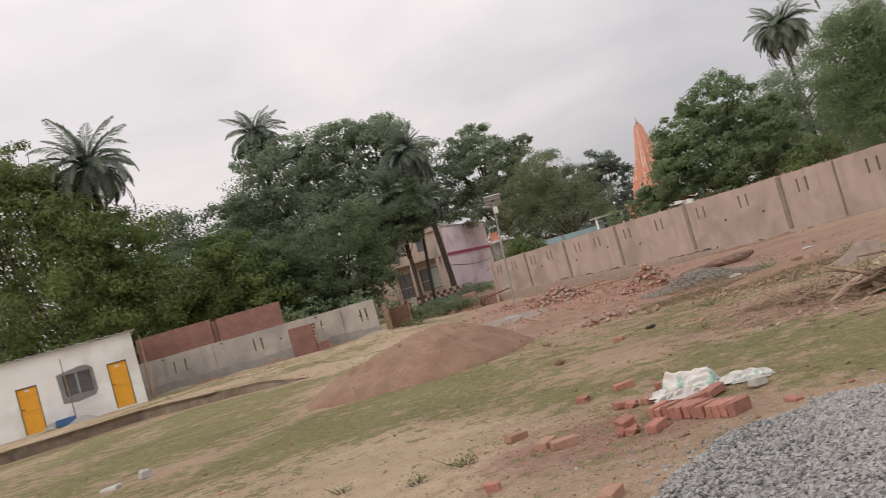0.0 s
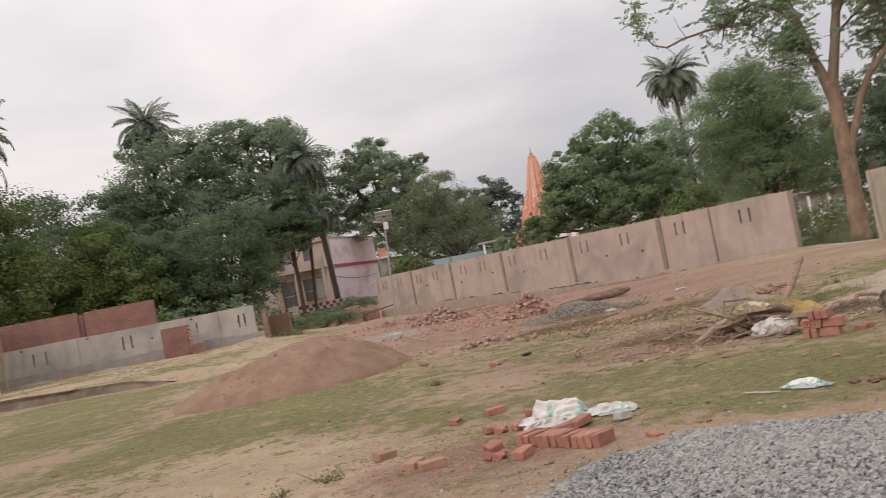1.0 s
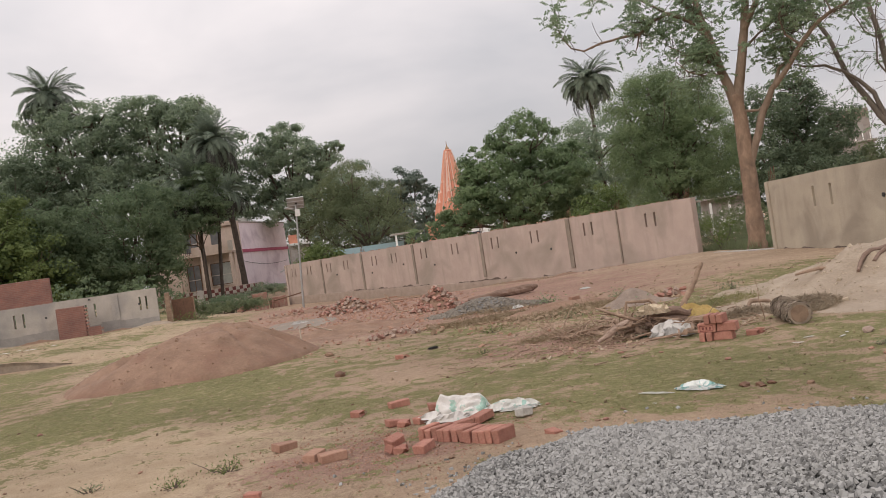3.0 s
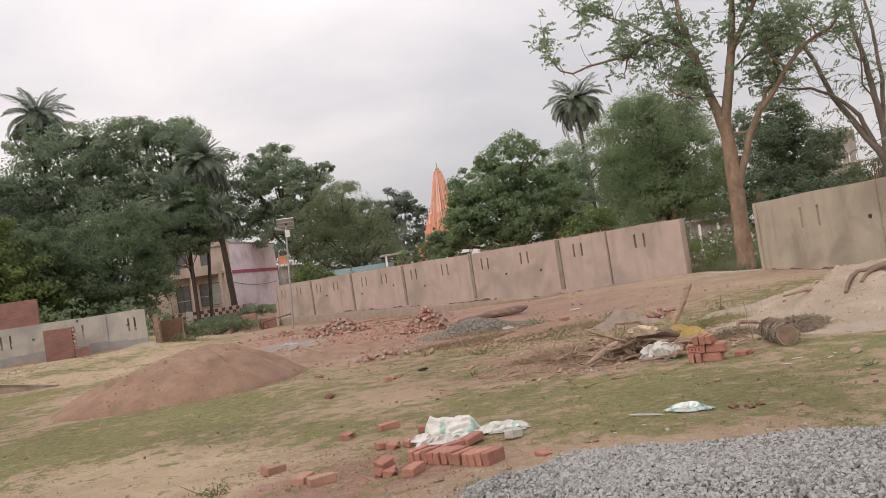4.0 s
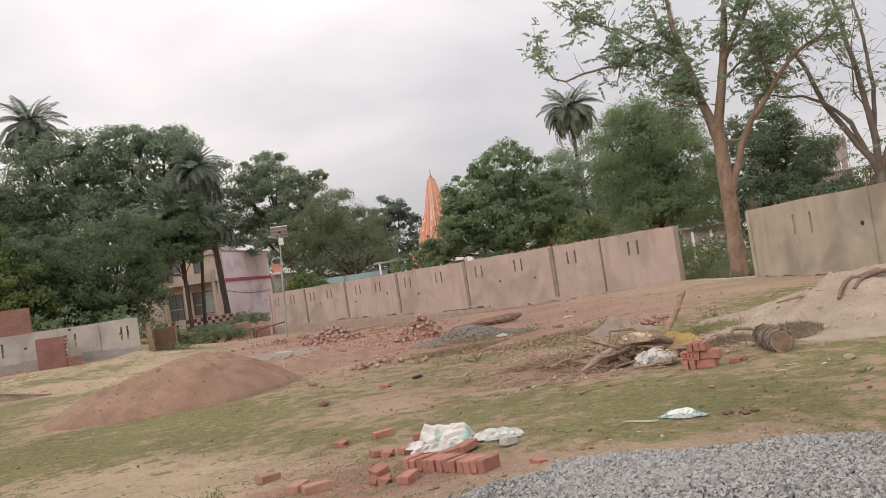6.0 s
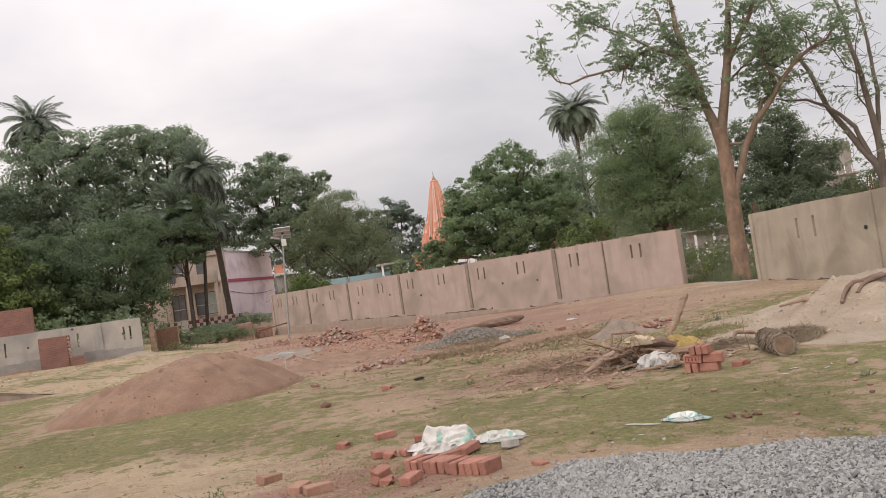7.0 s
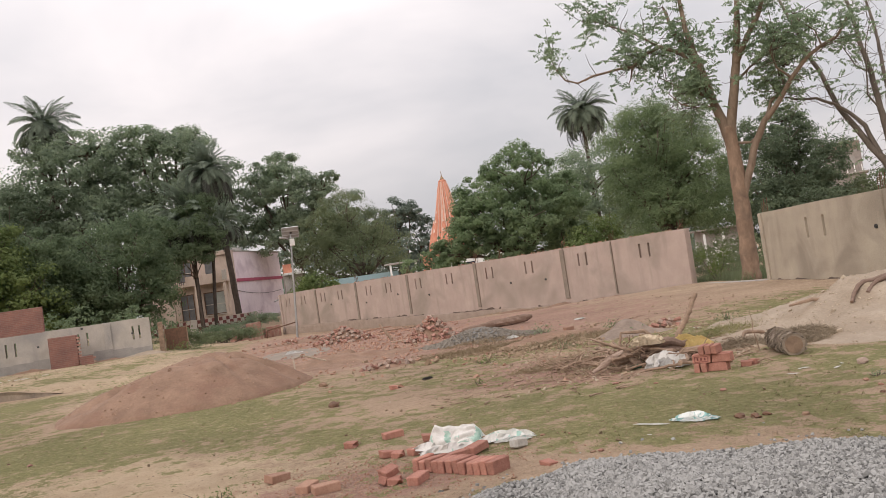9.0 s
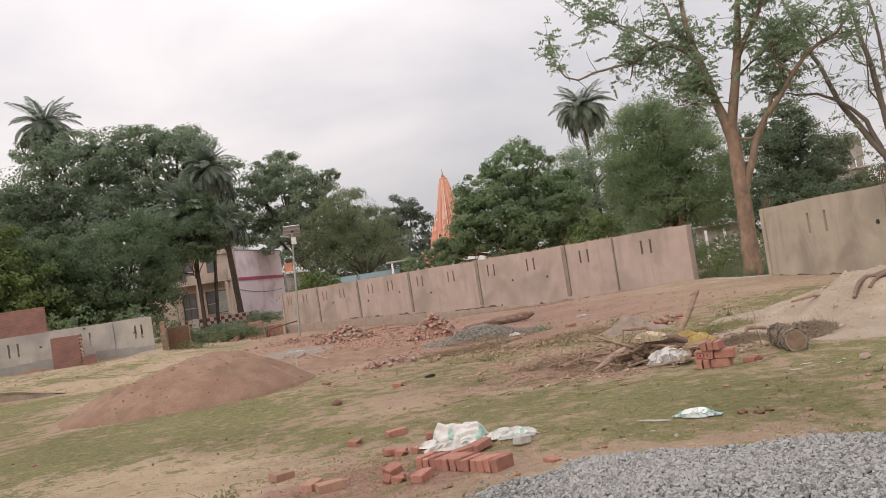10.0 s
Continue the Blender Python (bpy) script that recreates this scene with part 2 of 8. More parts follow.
GRAVEL = material("crushed_stone", (0.12, 0.12, 0.118), (0.22, 0.22, 0.215), 30, 0.85, 0.3, 120)
BARK = material("pale_bark", (0.155, 0.10, 0.068), (0.33, 0.225, 0.155), 3.2, 0.9, 1.0, 16, stretch=(1, 1, 0.45), stain=(0.14, 0.098, 0.07), stain_scale=2.2)
BARK_LIMB = material("olive_bark", (0.14, 0.10, 0.07), (0.28, 0.205, 0.15), 2.8, 0.9, 0.8, 18, stretch=(1, 1, 0.4))
BARK_GREY = material("grey_bark", (0.105, 0.085, 0.07), (0.20, 0.165, 0.135), 2.5, 0.9, 0.6, 22, stretch=(1, 1, 0.35))
BARK_DARK = material("dark_bark", (0.085, 0.062, 0.05), (0.16, 0.12, 0.095), 3, 0.92, 0.6, 22, stretch=(1, 1, 0.35))
DEADWOOD = material("dead_branch", (0.181, 0.121, 0.085), (0.406, 0.287, 0.202), 6, 0.9, 0.5, 40)
DRIFTWOOD = material("bleached_wood", (0.24, 0.165, 0.12), (0.42, 0.31, 0.245), 5, 0.9, 0.5, 30)
MOUND = material("grey_brown_earth", (0.19, 0.145, 0.115), (0.32, 0.25, 0.20), 2.6, 0.95, 0.9, 24)
ROTTEN = material("rotten_wood", (0.16, 0.105, 0.08), (0.27, 0.185, 0.14), 5, 0.95, 0.8, 24)
LOG_BARK = material("palm_log_bark", (0.16, 0.125, 0.095), (0.32, 0.26, 0.20), 6, 0.95, 0.6, 30)
LOG_END = material("sawn_end_grain", (0.162, 0.106, 0.072), (0.272, 0.187, 0.128), 9, 0.9, 0.4, 50)
SACK_WHITE = material("woven_sack_white", (0.54, 0.51, 0.475), (0.72, 0.69, 0.65), 4, 0.6, 0.2, 120, stain=(0.26, 0.46, 0.38), stain_scale=7.5, cut=(0.62, 0.66))
PRINT_GREEN = material("faded_green_print", (0.24, 0.42, 0.34), (0.44, 0.55, 0.47), 22, 0.6, 0.15, 100)
SACK_GREY = material("dirty_white_sack", (0.46, 0.44, 0.41), (0.70, 0.675, 0.64), 3, 0.6, 0.2, 100)
SACK_YELLOW = material("yellow_sack", (0.524, 0.376, 0.109), (0.707, 0.536, 0.218), 5, 0.5, 0.2, 80)
SACK_BROWN = material("tan_sacking", (0.42, 0.33, 0.22), (0.66, 0.545, 0.40), 5, 0.8, 0.3, 90)
SHEET_MIX = material("printed_sack_sheet", (0.55, 0.54, 0.50), (0.72, 0.70, 0.66), 6, 0.5, 0.1, 100, stain=(0.20, 0.42, 0.35), stain_scale=11, cut=(0.55, 0.60))
SHEET_TEAL = material("printed_sheet", (0.66, 0.69, 0.66), (0.80, 0.80, 0.77), 6, 0.5, 0.1, 100, stain=(0.10, 0.36, 0.34), stain_scale=15, cut=(0.53, 0.58))
PAPER = material("litter_white", (0.62, 0.61, 0.58), (0.76, 0.75, 0.72), 5, 0.7, 0.1, 60)
BLUE = material("blue_plastic", (0.03, 0.09, 0.22), (0.05, 0.13, 0.30), 5, 0.5, 0.1, 40)
GREEN_CLOTH = material("dark_green_sheet", (0.02, 0.06, 0.035), (0.04, 0.10, 0.06), 5, 0.7, 0.2, 40)
BLACK = material("black_rubber", (0.02, 0.018, 0.016), (0.05, 0.045, 0.04), 6, 0.8, 0.3, 40)
STONE = material("grey_stone", (0.36, 0.34, 0.31), (0.52, 0.50, 0.46), 6, 0.9, 0.4, 50, jitter=0.5)


def stone_material(name, dark, light):
    m = leaf_material(name, dark, light, 0.0)
    m.node_tree.nodes["Principled BSDF"].inputs["Roughness"].default_value = 0.85
    for n in m.node_tree.nodes:
        if n.bl_idname == "ShaderNodeMath":
            n.inputs[1].default_value = 0.75
    return m


CHIPS = stone_material("crushed_stone_chips", (0.08, 0.079, 0.076), (0.355, 0.35, 0.335))
FAR_CHIPS = stone_material("dusty_stone_chips", (0.114, 0.100, 0.083), (0.246, 0.217, 0.181))
BRICK_CHIPS = stone_material("brick_chips", (0.24, 0.11, 0.075), (0.40, 0.245, 0.175))
HEAP_CHIPS = stone_material("red_earth_clods", (0.185, 0.112, 0.076), (0.33, 0.215, 0.148))
SAND_CHIPS = stone_material("sand_clods", (0.28, 0.22, 0.16), (0.44, 0.36, 0.27))
EARTH_CHIPS = stone_material("earth_clods", (0.18, 0.125, 0.082), (0.34, 0.25, 0.17))
LITTER_DARK = stone_material("dry_leaf_litter", (0.10, 0.075, 0.05), (0.30, 0.22, 0.15))
TUFT = leaf_material("olive_tuft", (0.15, 0.155, 0.065), (0.28, 0.27, 0.13), 0.35)
STRAW = leaf_material("dry_straw", (0.19, 0.14, 0.088), (0.37, 0.29, 0.185), 0.15)
GRASS = leaf_material("short_grass", (0.22, 0.208, 0.098), (0.36, 0.325, 0.165), 0.35)
# Mango leaf colour lightened and blued, with distance haze painted in.
LEAF_DARK = leaf_material("hazed_mango_leaf", (0.200, 0.259, 0.188), (0.396, 0.467, 0.319), 0.66)
LEAF_MID = leaf_material("broad_leaf", (0.158, 0.222, 0.131), (0.320, 0.409, 0.220), 0.66)
LEAF_LIGHT = leaf_material("young_leaf", (0.102, 0.144, 0.050), (0.236, 0.294, 0.105), 0.50)
LEAF_OLIVE = leaf_material("olive_leaf", (0.145, 0.179, 0.101), (0.281, 0.319, 0.185), 0.66)
LEAF_DEEP = leaf_material("jamun_leaf", (0.120, 0.171, 0.101), (0.249, 0.315, 0.181), 0.66)
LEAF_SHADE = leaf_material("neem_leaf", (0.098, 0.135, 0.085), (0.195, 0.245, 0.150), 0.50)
LEAF_FEATHER = leaf_material("feathery_leaf", (0.160, 0.218, 0.118), (0.318, 0.397, 0.215), 0.66)
DRY_ROOT = leaf_material("dry_roots", (0.20, 0.155, 0.11), (0.37, 0.30, 0.215), 0.15)
LEAF_FINE = leaf_material("pinnate_leaf", (0.166, 0.235, 0.145), (0.338, 0.421, 0.262), 0.58)
# Air haze is painted into this greyed, bluish leaf colour.
LEAF_HAZE = leaf_material("hazed_leaf", (0.143, 0.187, 0.154), (0.231, 0.281, 0.220), 0.50)
# Frond colour carries some painted haze too: its blue is raised.
FROND = leaf_material("hazed_palm_frond", (0.158, 0.199, 0.155), (0.323, 0.378, 0.287), 0.45)
FROND_DEAD = leaf_material("dead_frond", (0.050, 0.049, 0.042), (0.098, 0.093, 0.078), 0.25)
PALM_BARK = material("palm_bark", (0.05, 0.037, 0.03), (0.105, 0.08, 0.065), 3, 0.92, 0.6, 22)
FAR_CONCRETE = material("distant_concrete", (0.27, 0.24, 0.215), (0.36, 0.32, 0.29), 0.8, 0.9, 0.2, 12, stain=(0.2, 0.17, 0.155), stain_scale=0.5, streak=0.5)


# ---- building helpers ----
def hashed(ix, iy, seed):
    h = (ix.astype(np.int64) * 374761393 + iy.astype(np.int64) * 668265263 + seed * 1442695041) & 0x7FFFFFFF
    h = ((h ^ (h >> 13)) * 1274126177) & 0x7FFFFFFF
    return ((h ^ (h >> 16)) & 0xFFFFFF) / 0xFFFFFF


def vnoise(x, y, seed=0):
    x, y = np.asarray(x, float), np.asarray(y, float)
    ix, iy = np.floor(x), np.floor(y)
    u, v = x - ix, y - iy
    u, v = u * u * (3 - 2 * u), v * v * (3 - 2 * v)
    a, b = hashed(ix, iy, seed), hashed(ix + 1, iy, seed)
    c, d = hashed(ix, iy + 1, seed), hashed(ix + 1, iy + 1, seed)
    return (a * (1 - u) + b * u) * (1 - v) + (c * (1 - u) + d * u) * v


def fbm(x, y, seed=0, octaves=4):
    total, amp, norm = 0.0, 1.0, 0.0
    for k in range(octaves):
        total = total + amp * vnoise(np.asarray(x) * 2 ** k, np.asarray(y) * 2 ** k, seed + 17 * k)
        norm += amp
        amp *= 0.5
    return total / norm


def smooth(a, b, x):
    t = np.clip((np.asarray(x, float) - a) / (b - a), 0, 1)
    return t * t * (3 - 2 * t)


def mesh_from(name, verts, faces, mats, smooth_shade=False):
    me = bpy.data.meshes.new(name)
    me.from_pydata(np.asarray(verts, float).tolist(), [], faces.tolist() if isinstance(faces, np.ndarray) else faces)
    for m in (mats if isinstance(mats, (list, tuple)) else [mats]):
        me.materials.append(m)
    if smooth_shade:
        me.shade_smooth()
    me.update()
    return me


def put(name, me, parent=None, m=None, label=""):
    """Links a mesh as one object, under a thing or part where one is given."""
    ob = new(name, me)
    if parent is not None:
        ob.parent = parent
    if m is not None:
        ob.matrix_basis = m
    if label:
        ob["label"] = label
    return ob


def part(name, bm, mat, parent=None, label="", m=None, smooth_shade=False):
    me = bpy.data.meshes.new(name)
    bm.to_mesh(me)
    bm.free()
    me.materials.append(mat)
    if smooth_shade:
        me.shade_smooth()
    return put(name, me, parent, m, label)


def thing(name, m, label, category, group=""):
    ob = new(name)
    ob.empty_display_size = 0.2
    ob.matrix_basis = m
    return tagged(ob, label, category, group)


def box_bm(sx, sy, sz, bevel=0.0, centre=(0, 0, 0), rough=0.0, seed=0):
    """A box standing on z = 0 of its centre, its edges bevelled and its corners a little out of true."""
    bm = bmesh.new()
    bmesh.ops.create_cube(bm, size=1.0)
    rnd = random.Random(seed)
    for v in bm.verts:
        v.co = Vector((v.co.x * sx, v.co.y * sy, (v.co.z + 0.5) * sz)) + Vector(centre)
        if rough:
            v.co += Vector([rnd.uniform(-rough, rough) for _ in range(3)])
    if bevel:
        bmesh.ops.bevel(bm, geom=bm.edges[:], offset=bevel, segments=1, affect="EDGES")
    return bm


def add_box(bm, x0, x1, y0, y1, z0, z1):
    vs = [bm.verts.new(p) for p in ((x0, y0, z0), (x1, y0, z0), (x1, y1, z0), (x0, y1, z0), (x0, y0, z1), (x1, y0, z1), (x1, y1, z1), (x0, y1, z1))]
    for f in ((0, 3, 2, 1), (4, 5, 6, 7), (0, 1, 5, 4), (1, 2, 6, 5), (2, 3, 7, 6), (3, 0, 4, 7)):
        bm.faces.new([vs[i] for i in f])


def tube_arrays(points, radii, sides=8, rough=0.0, seed=0):
    """A round tapering tube along a line, as vertices and faces."""
    rng = np.random.RandomState(seed)
    pts = np.asarray(points, float)
    n = len(pts)
    tang = np.gradient(pts, axis=0)
    tang /= np.linalg.norm(tang, axis=1)[:, None] + 1e-9
    ref = np.array([0.0, 0.0, 1.0]) if abs(tang[0, 2]) < 0.8 else np.array([1.0, 0.0, 0.0])
    V = []
    for i in range(n):
        a = np.cross(tang[i], ref)
        a /= np.linalg.norm(a) + 1e-9
        b = np.cross(tang[i], a)
        ang = np.arange(sides) * 2 * np.pi / sides
        r = radii[i] * (1 + rough * rng.uniform(-1, 1, sides))
        V.append(pts[i] + (np.cos(ang) * r)[:, None] * a + (np.sin(ang) * r)[:, None] * b)
    V = np.concatenate(V + [pts[:1], pts[-1:]])
    F = []
    for i in range(n - 1):
        for k in range(sides):
            k2 = (k + 1) % sides
            F.append((i * sides + k, i * sides + k2, (i + 1) * sides + k2, (i + 1) * sides + k))
    c0, c1 = n * sides, n * sides + 1
    for k in range(sides):
        k2 = (k + 1) % sides
        F.append((c0, k2, k))
        F.append((c1, (n - 1) * sides + k, (n - 1) * sides + k2))
    return V, F


def join_arrays(pieces):
    V, F, base = [], [], 0
    for v, f in pieces:
        V.append(v)
        F.extend([tuple(i + base for i in q) for q in f])
        base += len(v)
    return np.concatenate(V), F


def wobble_line(a, b, n, amount, rng):
    """A crooked line from a to b."""
    a, b = np.asarray(a, float), np.asarray(b, float)
    t = np.linspace(0, 1, n)[:, None]
    off = np.cumsum(rng.normal(0, amount, (n, 3)), axis=0)
    off -= t * off[-1]
    return a + (b - a) * t + off * np.linalg.norm(b - a) / n


# ---- the ground: one sheet to the horizon ----
LEDGE = ((-60, 9), (-30, 17), (-13.5, 24.8), (-10.5, 27.2), (-8.0, 26.6), (-5.5, 25.7), (-3.5, 26.3), (60, 26.3))


def ledge_y(x):
    return np.interp(x, [p[0] for p in LEDGE], [p[1] for p in LEDGE])


def ground_z(x, y):
    """Height of the ground: level, with a raised terrace at the hut, a low bank at the short wall, a hollow along the long one and small unevenness."""
    x, y = np.asarray(x, float), np.asarray(y, float)
    step = np.interp(x, [-14, -10, -6, -4.4, -3.2], [0.38, 0.36, 0.26, 0.16, 0.02])
    d = y - ledge_y(x) + 0.25 * (vnoise(x * 1.3, y * 1.3, 5) - 0.5)
    z = step * smooth(0.15, 0.6, d) + (0.27 - step) * smooth(0.5, 8, d) * smooth(0.5, -4.0, x)
    wall_x = np.interp(y, [17.0, 23.2, 27.8, 56.7], [15.0, 16.0, 16.2, 3.2])
    z = z + 0.12 * smooth(5.0, 1.5, np.abs(x - wall_x + 2.0)) * smooth(14, 19, y) * smooth(33, 27, y)
    sunk = np.interp(y, [28, 29.3, 33.5, 37, 38.9, 40.3, 45.7, 54.8], [0.0, 0.10, 0.24, 0.30, 0.52, 0.60, 0.52, 0.46])
    z = z - sunk * smooth(10.0, 2.5, np.abs(x - wall_x)) * smooth(66, 58, y)
    near = smooth(60, 20, np.hypot(x, y))
    z = z + (0.09 * (fbm(x * 0.35, y * 0.35, 3) - 0.5) + 0.035 * (fbm(x * 2.1, y * 2.1, 9) - 0.5)) * near
    return z


def grass_cover(x, y):
    """0 bare earth, 1 short grass."""
    g = 1.15 * fbm(x * 0.42 + 3.1, y * 0.30, 21, 5) + 0.45 * fbm(x * 2.0, y * 1.3, 31, 3) - 0.30
    g = g - 0.30 * np.exp(-(((x - 4.3) / 1.5) ** 2 + ((y - 12.2) / 1.9) ** 2))
    g = g - 0.13 * smooth(2, 5, x) * smooth(15, 18, y) - 0.45 * smooth(16.8, 19, y) * smooth(-0.5, 2.5, x)
    g = g + 0.16 * smooth(5.5, 8, y) * smooth(17.5, 14.5, y) - 0.14 * smooth(17.5, 20, y) + 0.20 * smooth(-2.5, -4.5, x) * smooth(15, 18, y)
    g = g - 0.55 * np.exp(-(((x + 2.2) / 2.0) ** 2 + ((y - 7.6) / 1.8) ** 2))
    g = g + 0.22 * np.exp(-(((x - 5.2) / 1.6) ** 2 + ((y - 7.8) / 1.0) ** 2))
    g = g + 0.16 * np.exp(-(((x + 0.3) / 3.2) ** 2 + ((y - 12.4) / 1.8) ** 2))
    g = g + 0.30 * np.exp(-(((x - 2.9) / 1.1) ** 2 + ((y - 7.2) / 0.8) ** 2))
    g = g + 0.9 * (fbm(x * 0.55 + 8, y * 0.42, 57, 4) - 0.52) * smooth(15, 18, y) * smooth(1.0, -2.0, x)
    g = g + 0.5 * (fbm(x * 0.9 + 2, y * 0.7, 63, 4) - 0.5) * smooth(18, 14, y)
    g = g - 0.32 * np.exp(-(((x + 1.6) / 2.4) ** 2 + ((y - 9.6) / 2.6) ** 2)) - 0.22 * np.exp(-(((x - 5.2) / 2.3) ** 2 + ((y - 11.6) / 1.7) ** 2))
    g = g - 0.04 * smooth(0.5, -1.5, x) * smooth(16, 19, y)
    g = g - 0.26 * np.exp(-(((x - 4.9) / 1.6) ** 2 + ((y - 13.6) / 1.9) ** 2))
    g = g + 0.24 * np.exp(-(((x - 2.4) / 1.9) ** 2 + ((y - 9.2) / 1.5) ** 2))
    g = g - 0.16 * smooth(0.0, 0.5, y - ledge_y(x)) * smooth(-5, -8, x)
    return g


def brick_dust(x, y):
    d = 1.5 * np.exp(-(((x - 0.85) / 0.85) ** 2 + ((y - 7.2) / 0.7) ** 2)) + 1.05 * np.exp(-(((x - 6) / 6.5) ** 2 + ((y - 25) / 9.5) ** 2)) + 0.75 * np.exp(-(((x - 4.4) / 1.6) ** 2 + ((y - 12.4) / 1.9) ** 2))
    d = d + 0.8 * np.exp(-(((x - 4.9) / 1.2) ** 2 + ((y - 11.6) / 1.2) ** 2))
    d = d + 0.75 * np.exp(-(((x - 4.5) / 5.5) ** 2 + ((y - 38) / 12) ** 2))
    return d * (0.55 + 0.9 * fbm(x * 1.7, y * 1.7, 44, 4))


def pale_sand(x, y):
    s = 0.18 * smooth(-3, -6, x) * smooth(26, 28, y) + 0.5 * smooth(0.1, 0.4, y - ledge_y(x)) * smooth(-6, -9, x) + 0.35 * smooth(8.5, 11, x) * smooth(10, 13, y)
    s = s + 0.5 * smooth(17, 21, y) * smooth(0.5, -2.5, x)
    s = s + 1.5 * np.exp(-(((x + 1.9) / 2.5) ** 2 + ((y - 8.4) / 2.8) ** 2)) + 0.35 * smooth(22, 28, y) * smooth(3, 0, x)
    return s * (0.5 + 0.9 * fbm(x * 0.6, y * 0.6, 52, 4))


def axis(edges):
    return np.concatenate([np.arange(a, b - 1e-6, s) for a, b, s in edges] + [[edges[-1][1]]])


gx = axis([(-900, -100, 80), (-100, -28, 4), (-28, -9, 0.5), (-9, 12, 0.14), (12, 28, 0.5), (28, 100, 4), (100, 900, 80)])
gy = axis([(-300, -20, 40), (-20, 2, 2), (2, 20, 0.14), (20, 32, 0.25), (32, 64, 0.8), (64, 140, 4), (140, 1500, 80)])
GX, GY = np.meshgrid(gx, gy)
GZ = ground_z(GX, GY)
nx, ny = len(gx), len(gy)
idx = np.arange(nx * ny).reshape(ny, nx)
gf = np.stack([idx[:-1, :-1], idx[:-1, 1:], idx[1:, 1:], idx[1:, :-1]], -1).reshape(-1, 4)


def ground_material():
    m = bpy.data.materials.new("worn_ground")
    m.use_nodes = True
    nt = m.node_tree
    nd, lk = nt.nodes, nt.links
    bsdf = nd["Principled BSDF"]
    co = nd.new("ShaderNodeTexCoord")

    def noise_tex(scale, detail, rough=0.6):
        n = nd.new("ShaderNodeTexNoise")
        n.inputs["Scale"].default_value, n.inputs["Detail"].default_value, n.inputs["Roughness"].default_value = scale, detail, rough
        lk.new(co.outputs["Object"], n.inputs["Vector"])
        return n.outputs["Fac"]

    def attr(name):
        n = nd.new("ShaderNodeAttribute")
        n.attribute_name = name
        return n.outputs["Fac"]

    def math2(op, a, b):
        n = nd.new("ShaderNodeMath")
        n.operation = op
        for k, v in enumerate((a, b)):
            if isinstance(v, (int, float)):
                n.inputs[k].default_value = v
            else:
                lk.new(v, n.inputs[k])
        return n.outputs[0]

    def mixed(fac, a, b):
        n = nd.new("ShaderNodeMix")
        n.data_type = "RGBA"
        lk.new(fac, n.inputs["Factor"])
        lk.new(a, n.inputs["A"])
        lk.new(b, n.inputs["B"])
        return n.outputs["Result"]

    def cut(val, lo, hi):
        n = nd.new("ShaderNodeMapRange")
        n.inputs["From Min"].default_value, n.inputs["From Max"].default_value = lo, hi
        lk.new(val, n.inputs["Value"])
        return n.outputs["Result"]

    def coloured(val, stops):
        r = ramp(nt, stops)
        lk.new(val, r.inputs["Fac"])
        return r.outputs["Color"]

    n_mid, n_fine, n_tiny, n_big = noise_tex(3.0, 9, 0.62), noise_tex(13, 6, 0.7), noise_tex(70, 3), noise_tex(0.5, 4)
    dirt = coloured(n_fine, [(0.3, (0.325, 0.232, 0.160)), (0.7, (0.475, 0.352, 0.252))])
    sand = coloured(n_mid, [(0.3, (0.42, 0.315, 0.208)), (0.7, (0.555, 0.435, 0.305))])
    dust = coloured(n_fine, [(0.3, (0.285, 0.172, 0.132)), (0.7, (0.425, 0.278, 0.216))])
    grass = coloured(n_fine, [(0.28, (0.135, 0.138, 0.056)), (0.5, (0.218, 0.208, 0.092)), (0.72, (0.35, 0.295, 0.17))])
    breakup = math2("MULTIPLY", math2("SUBTRACT", n_fine, 0.5), 1.7)
    breakup2 = math2("MULTIPLY", math2("SUBTRACT", n_mid, 0.5), 2.6)
    brk = math2("ADD", breakup, breakup2)
    col = mixed(cut(math2("ADD", attr("sand"), brk), 0.3, 0.6), dirt, sand)
    col = mixed(cut(math2("ADD", attr("dust"), brk), 0.35, 0.65), col, dust)
    col = mixed(cut(math2("ADD", attr("grass"), brk), 0.41, 0.53), col, grass)
    straw = coloured(n_fine, [(0.3, (0.40, 0.31, 0.195)), (0.7, (0.56, 0.45, 0.30))])
    col = mixed(math2("MULTIPLY", cut(noise_tex(5.0, 8, 0.74), 0.55, 0.64), 0.55), col, straw)
    crumbs = coloured(n_tiny, [(0.3, (0.68, 0.68, 0.68)), (0.62, (1.12, 1.12, 1.12))])
    mul = nd.new("ShaderNodeMix")
    mul.data_type, mul.blend_type = "RGBA", "MULTIPLY"
    mul.inputs["Factor"].default_value = 0.7
    lk.new(col, mul.inputs["A"])
    lk.new(crumbs, mul.inputs["B"])
    big = coloured(n_big, [(0.3, (0.84, 0.84, 0.84)), (0.7, (1.08, 1.08, 1.08))])
    mul2 = nd.new("ShaderNodeMix")
    mul2.data_type, mul2.blend_type = "RGBA", "MULTIPLY"
    mul2.inputs["Factor"].default_value = 1.0
    lk.new(mul.outputs["Result"], mul2.inputs["A"])
    lk.new(big, mul2.inputs["B"])
    lk.new(mul2.outputs["Result"], bsdf.inputs["Base Color"])
    bsdf.inputs["Roughness"].default_value = 0.95
    bsdf.inputs["Specular IOR Level"].default_value = 0.15
    bp = nd.new("ShaderNodeBump")
    bp.inputs["Strength"].default_value, bp.inputs["Distance"].default_value = 1.0, 0.04
    lk.new(math2("ADD", n_fine, math2("MULTIPLY", n_tiny, 0.5)), bp.inputs["Height"])
    lk.new(bp.outputs["Normal"], bsdf.inputs["Normal"])
    return m


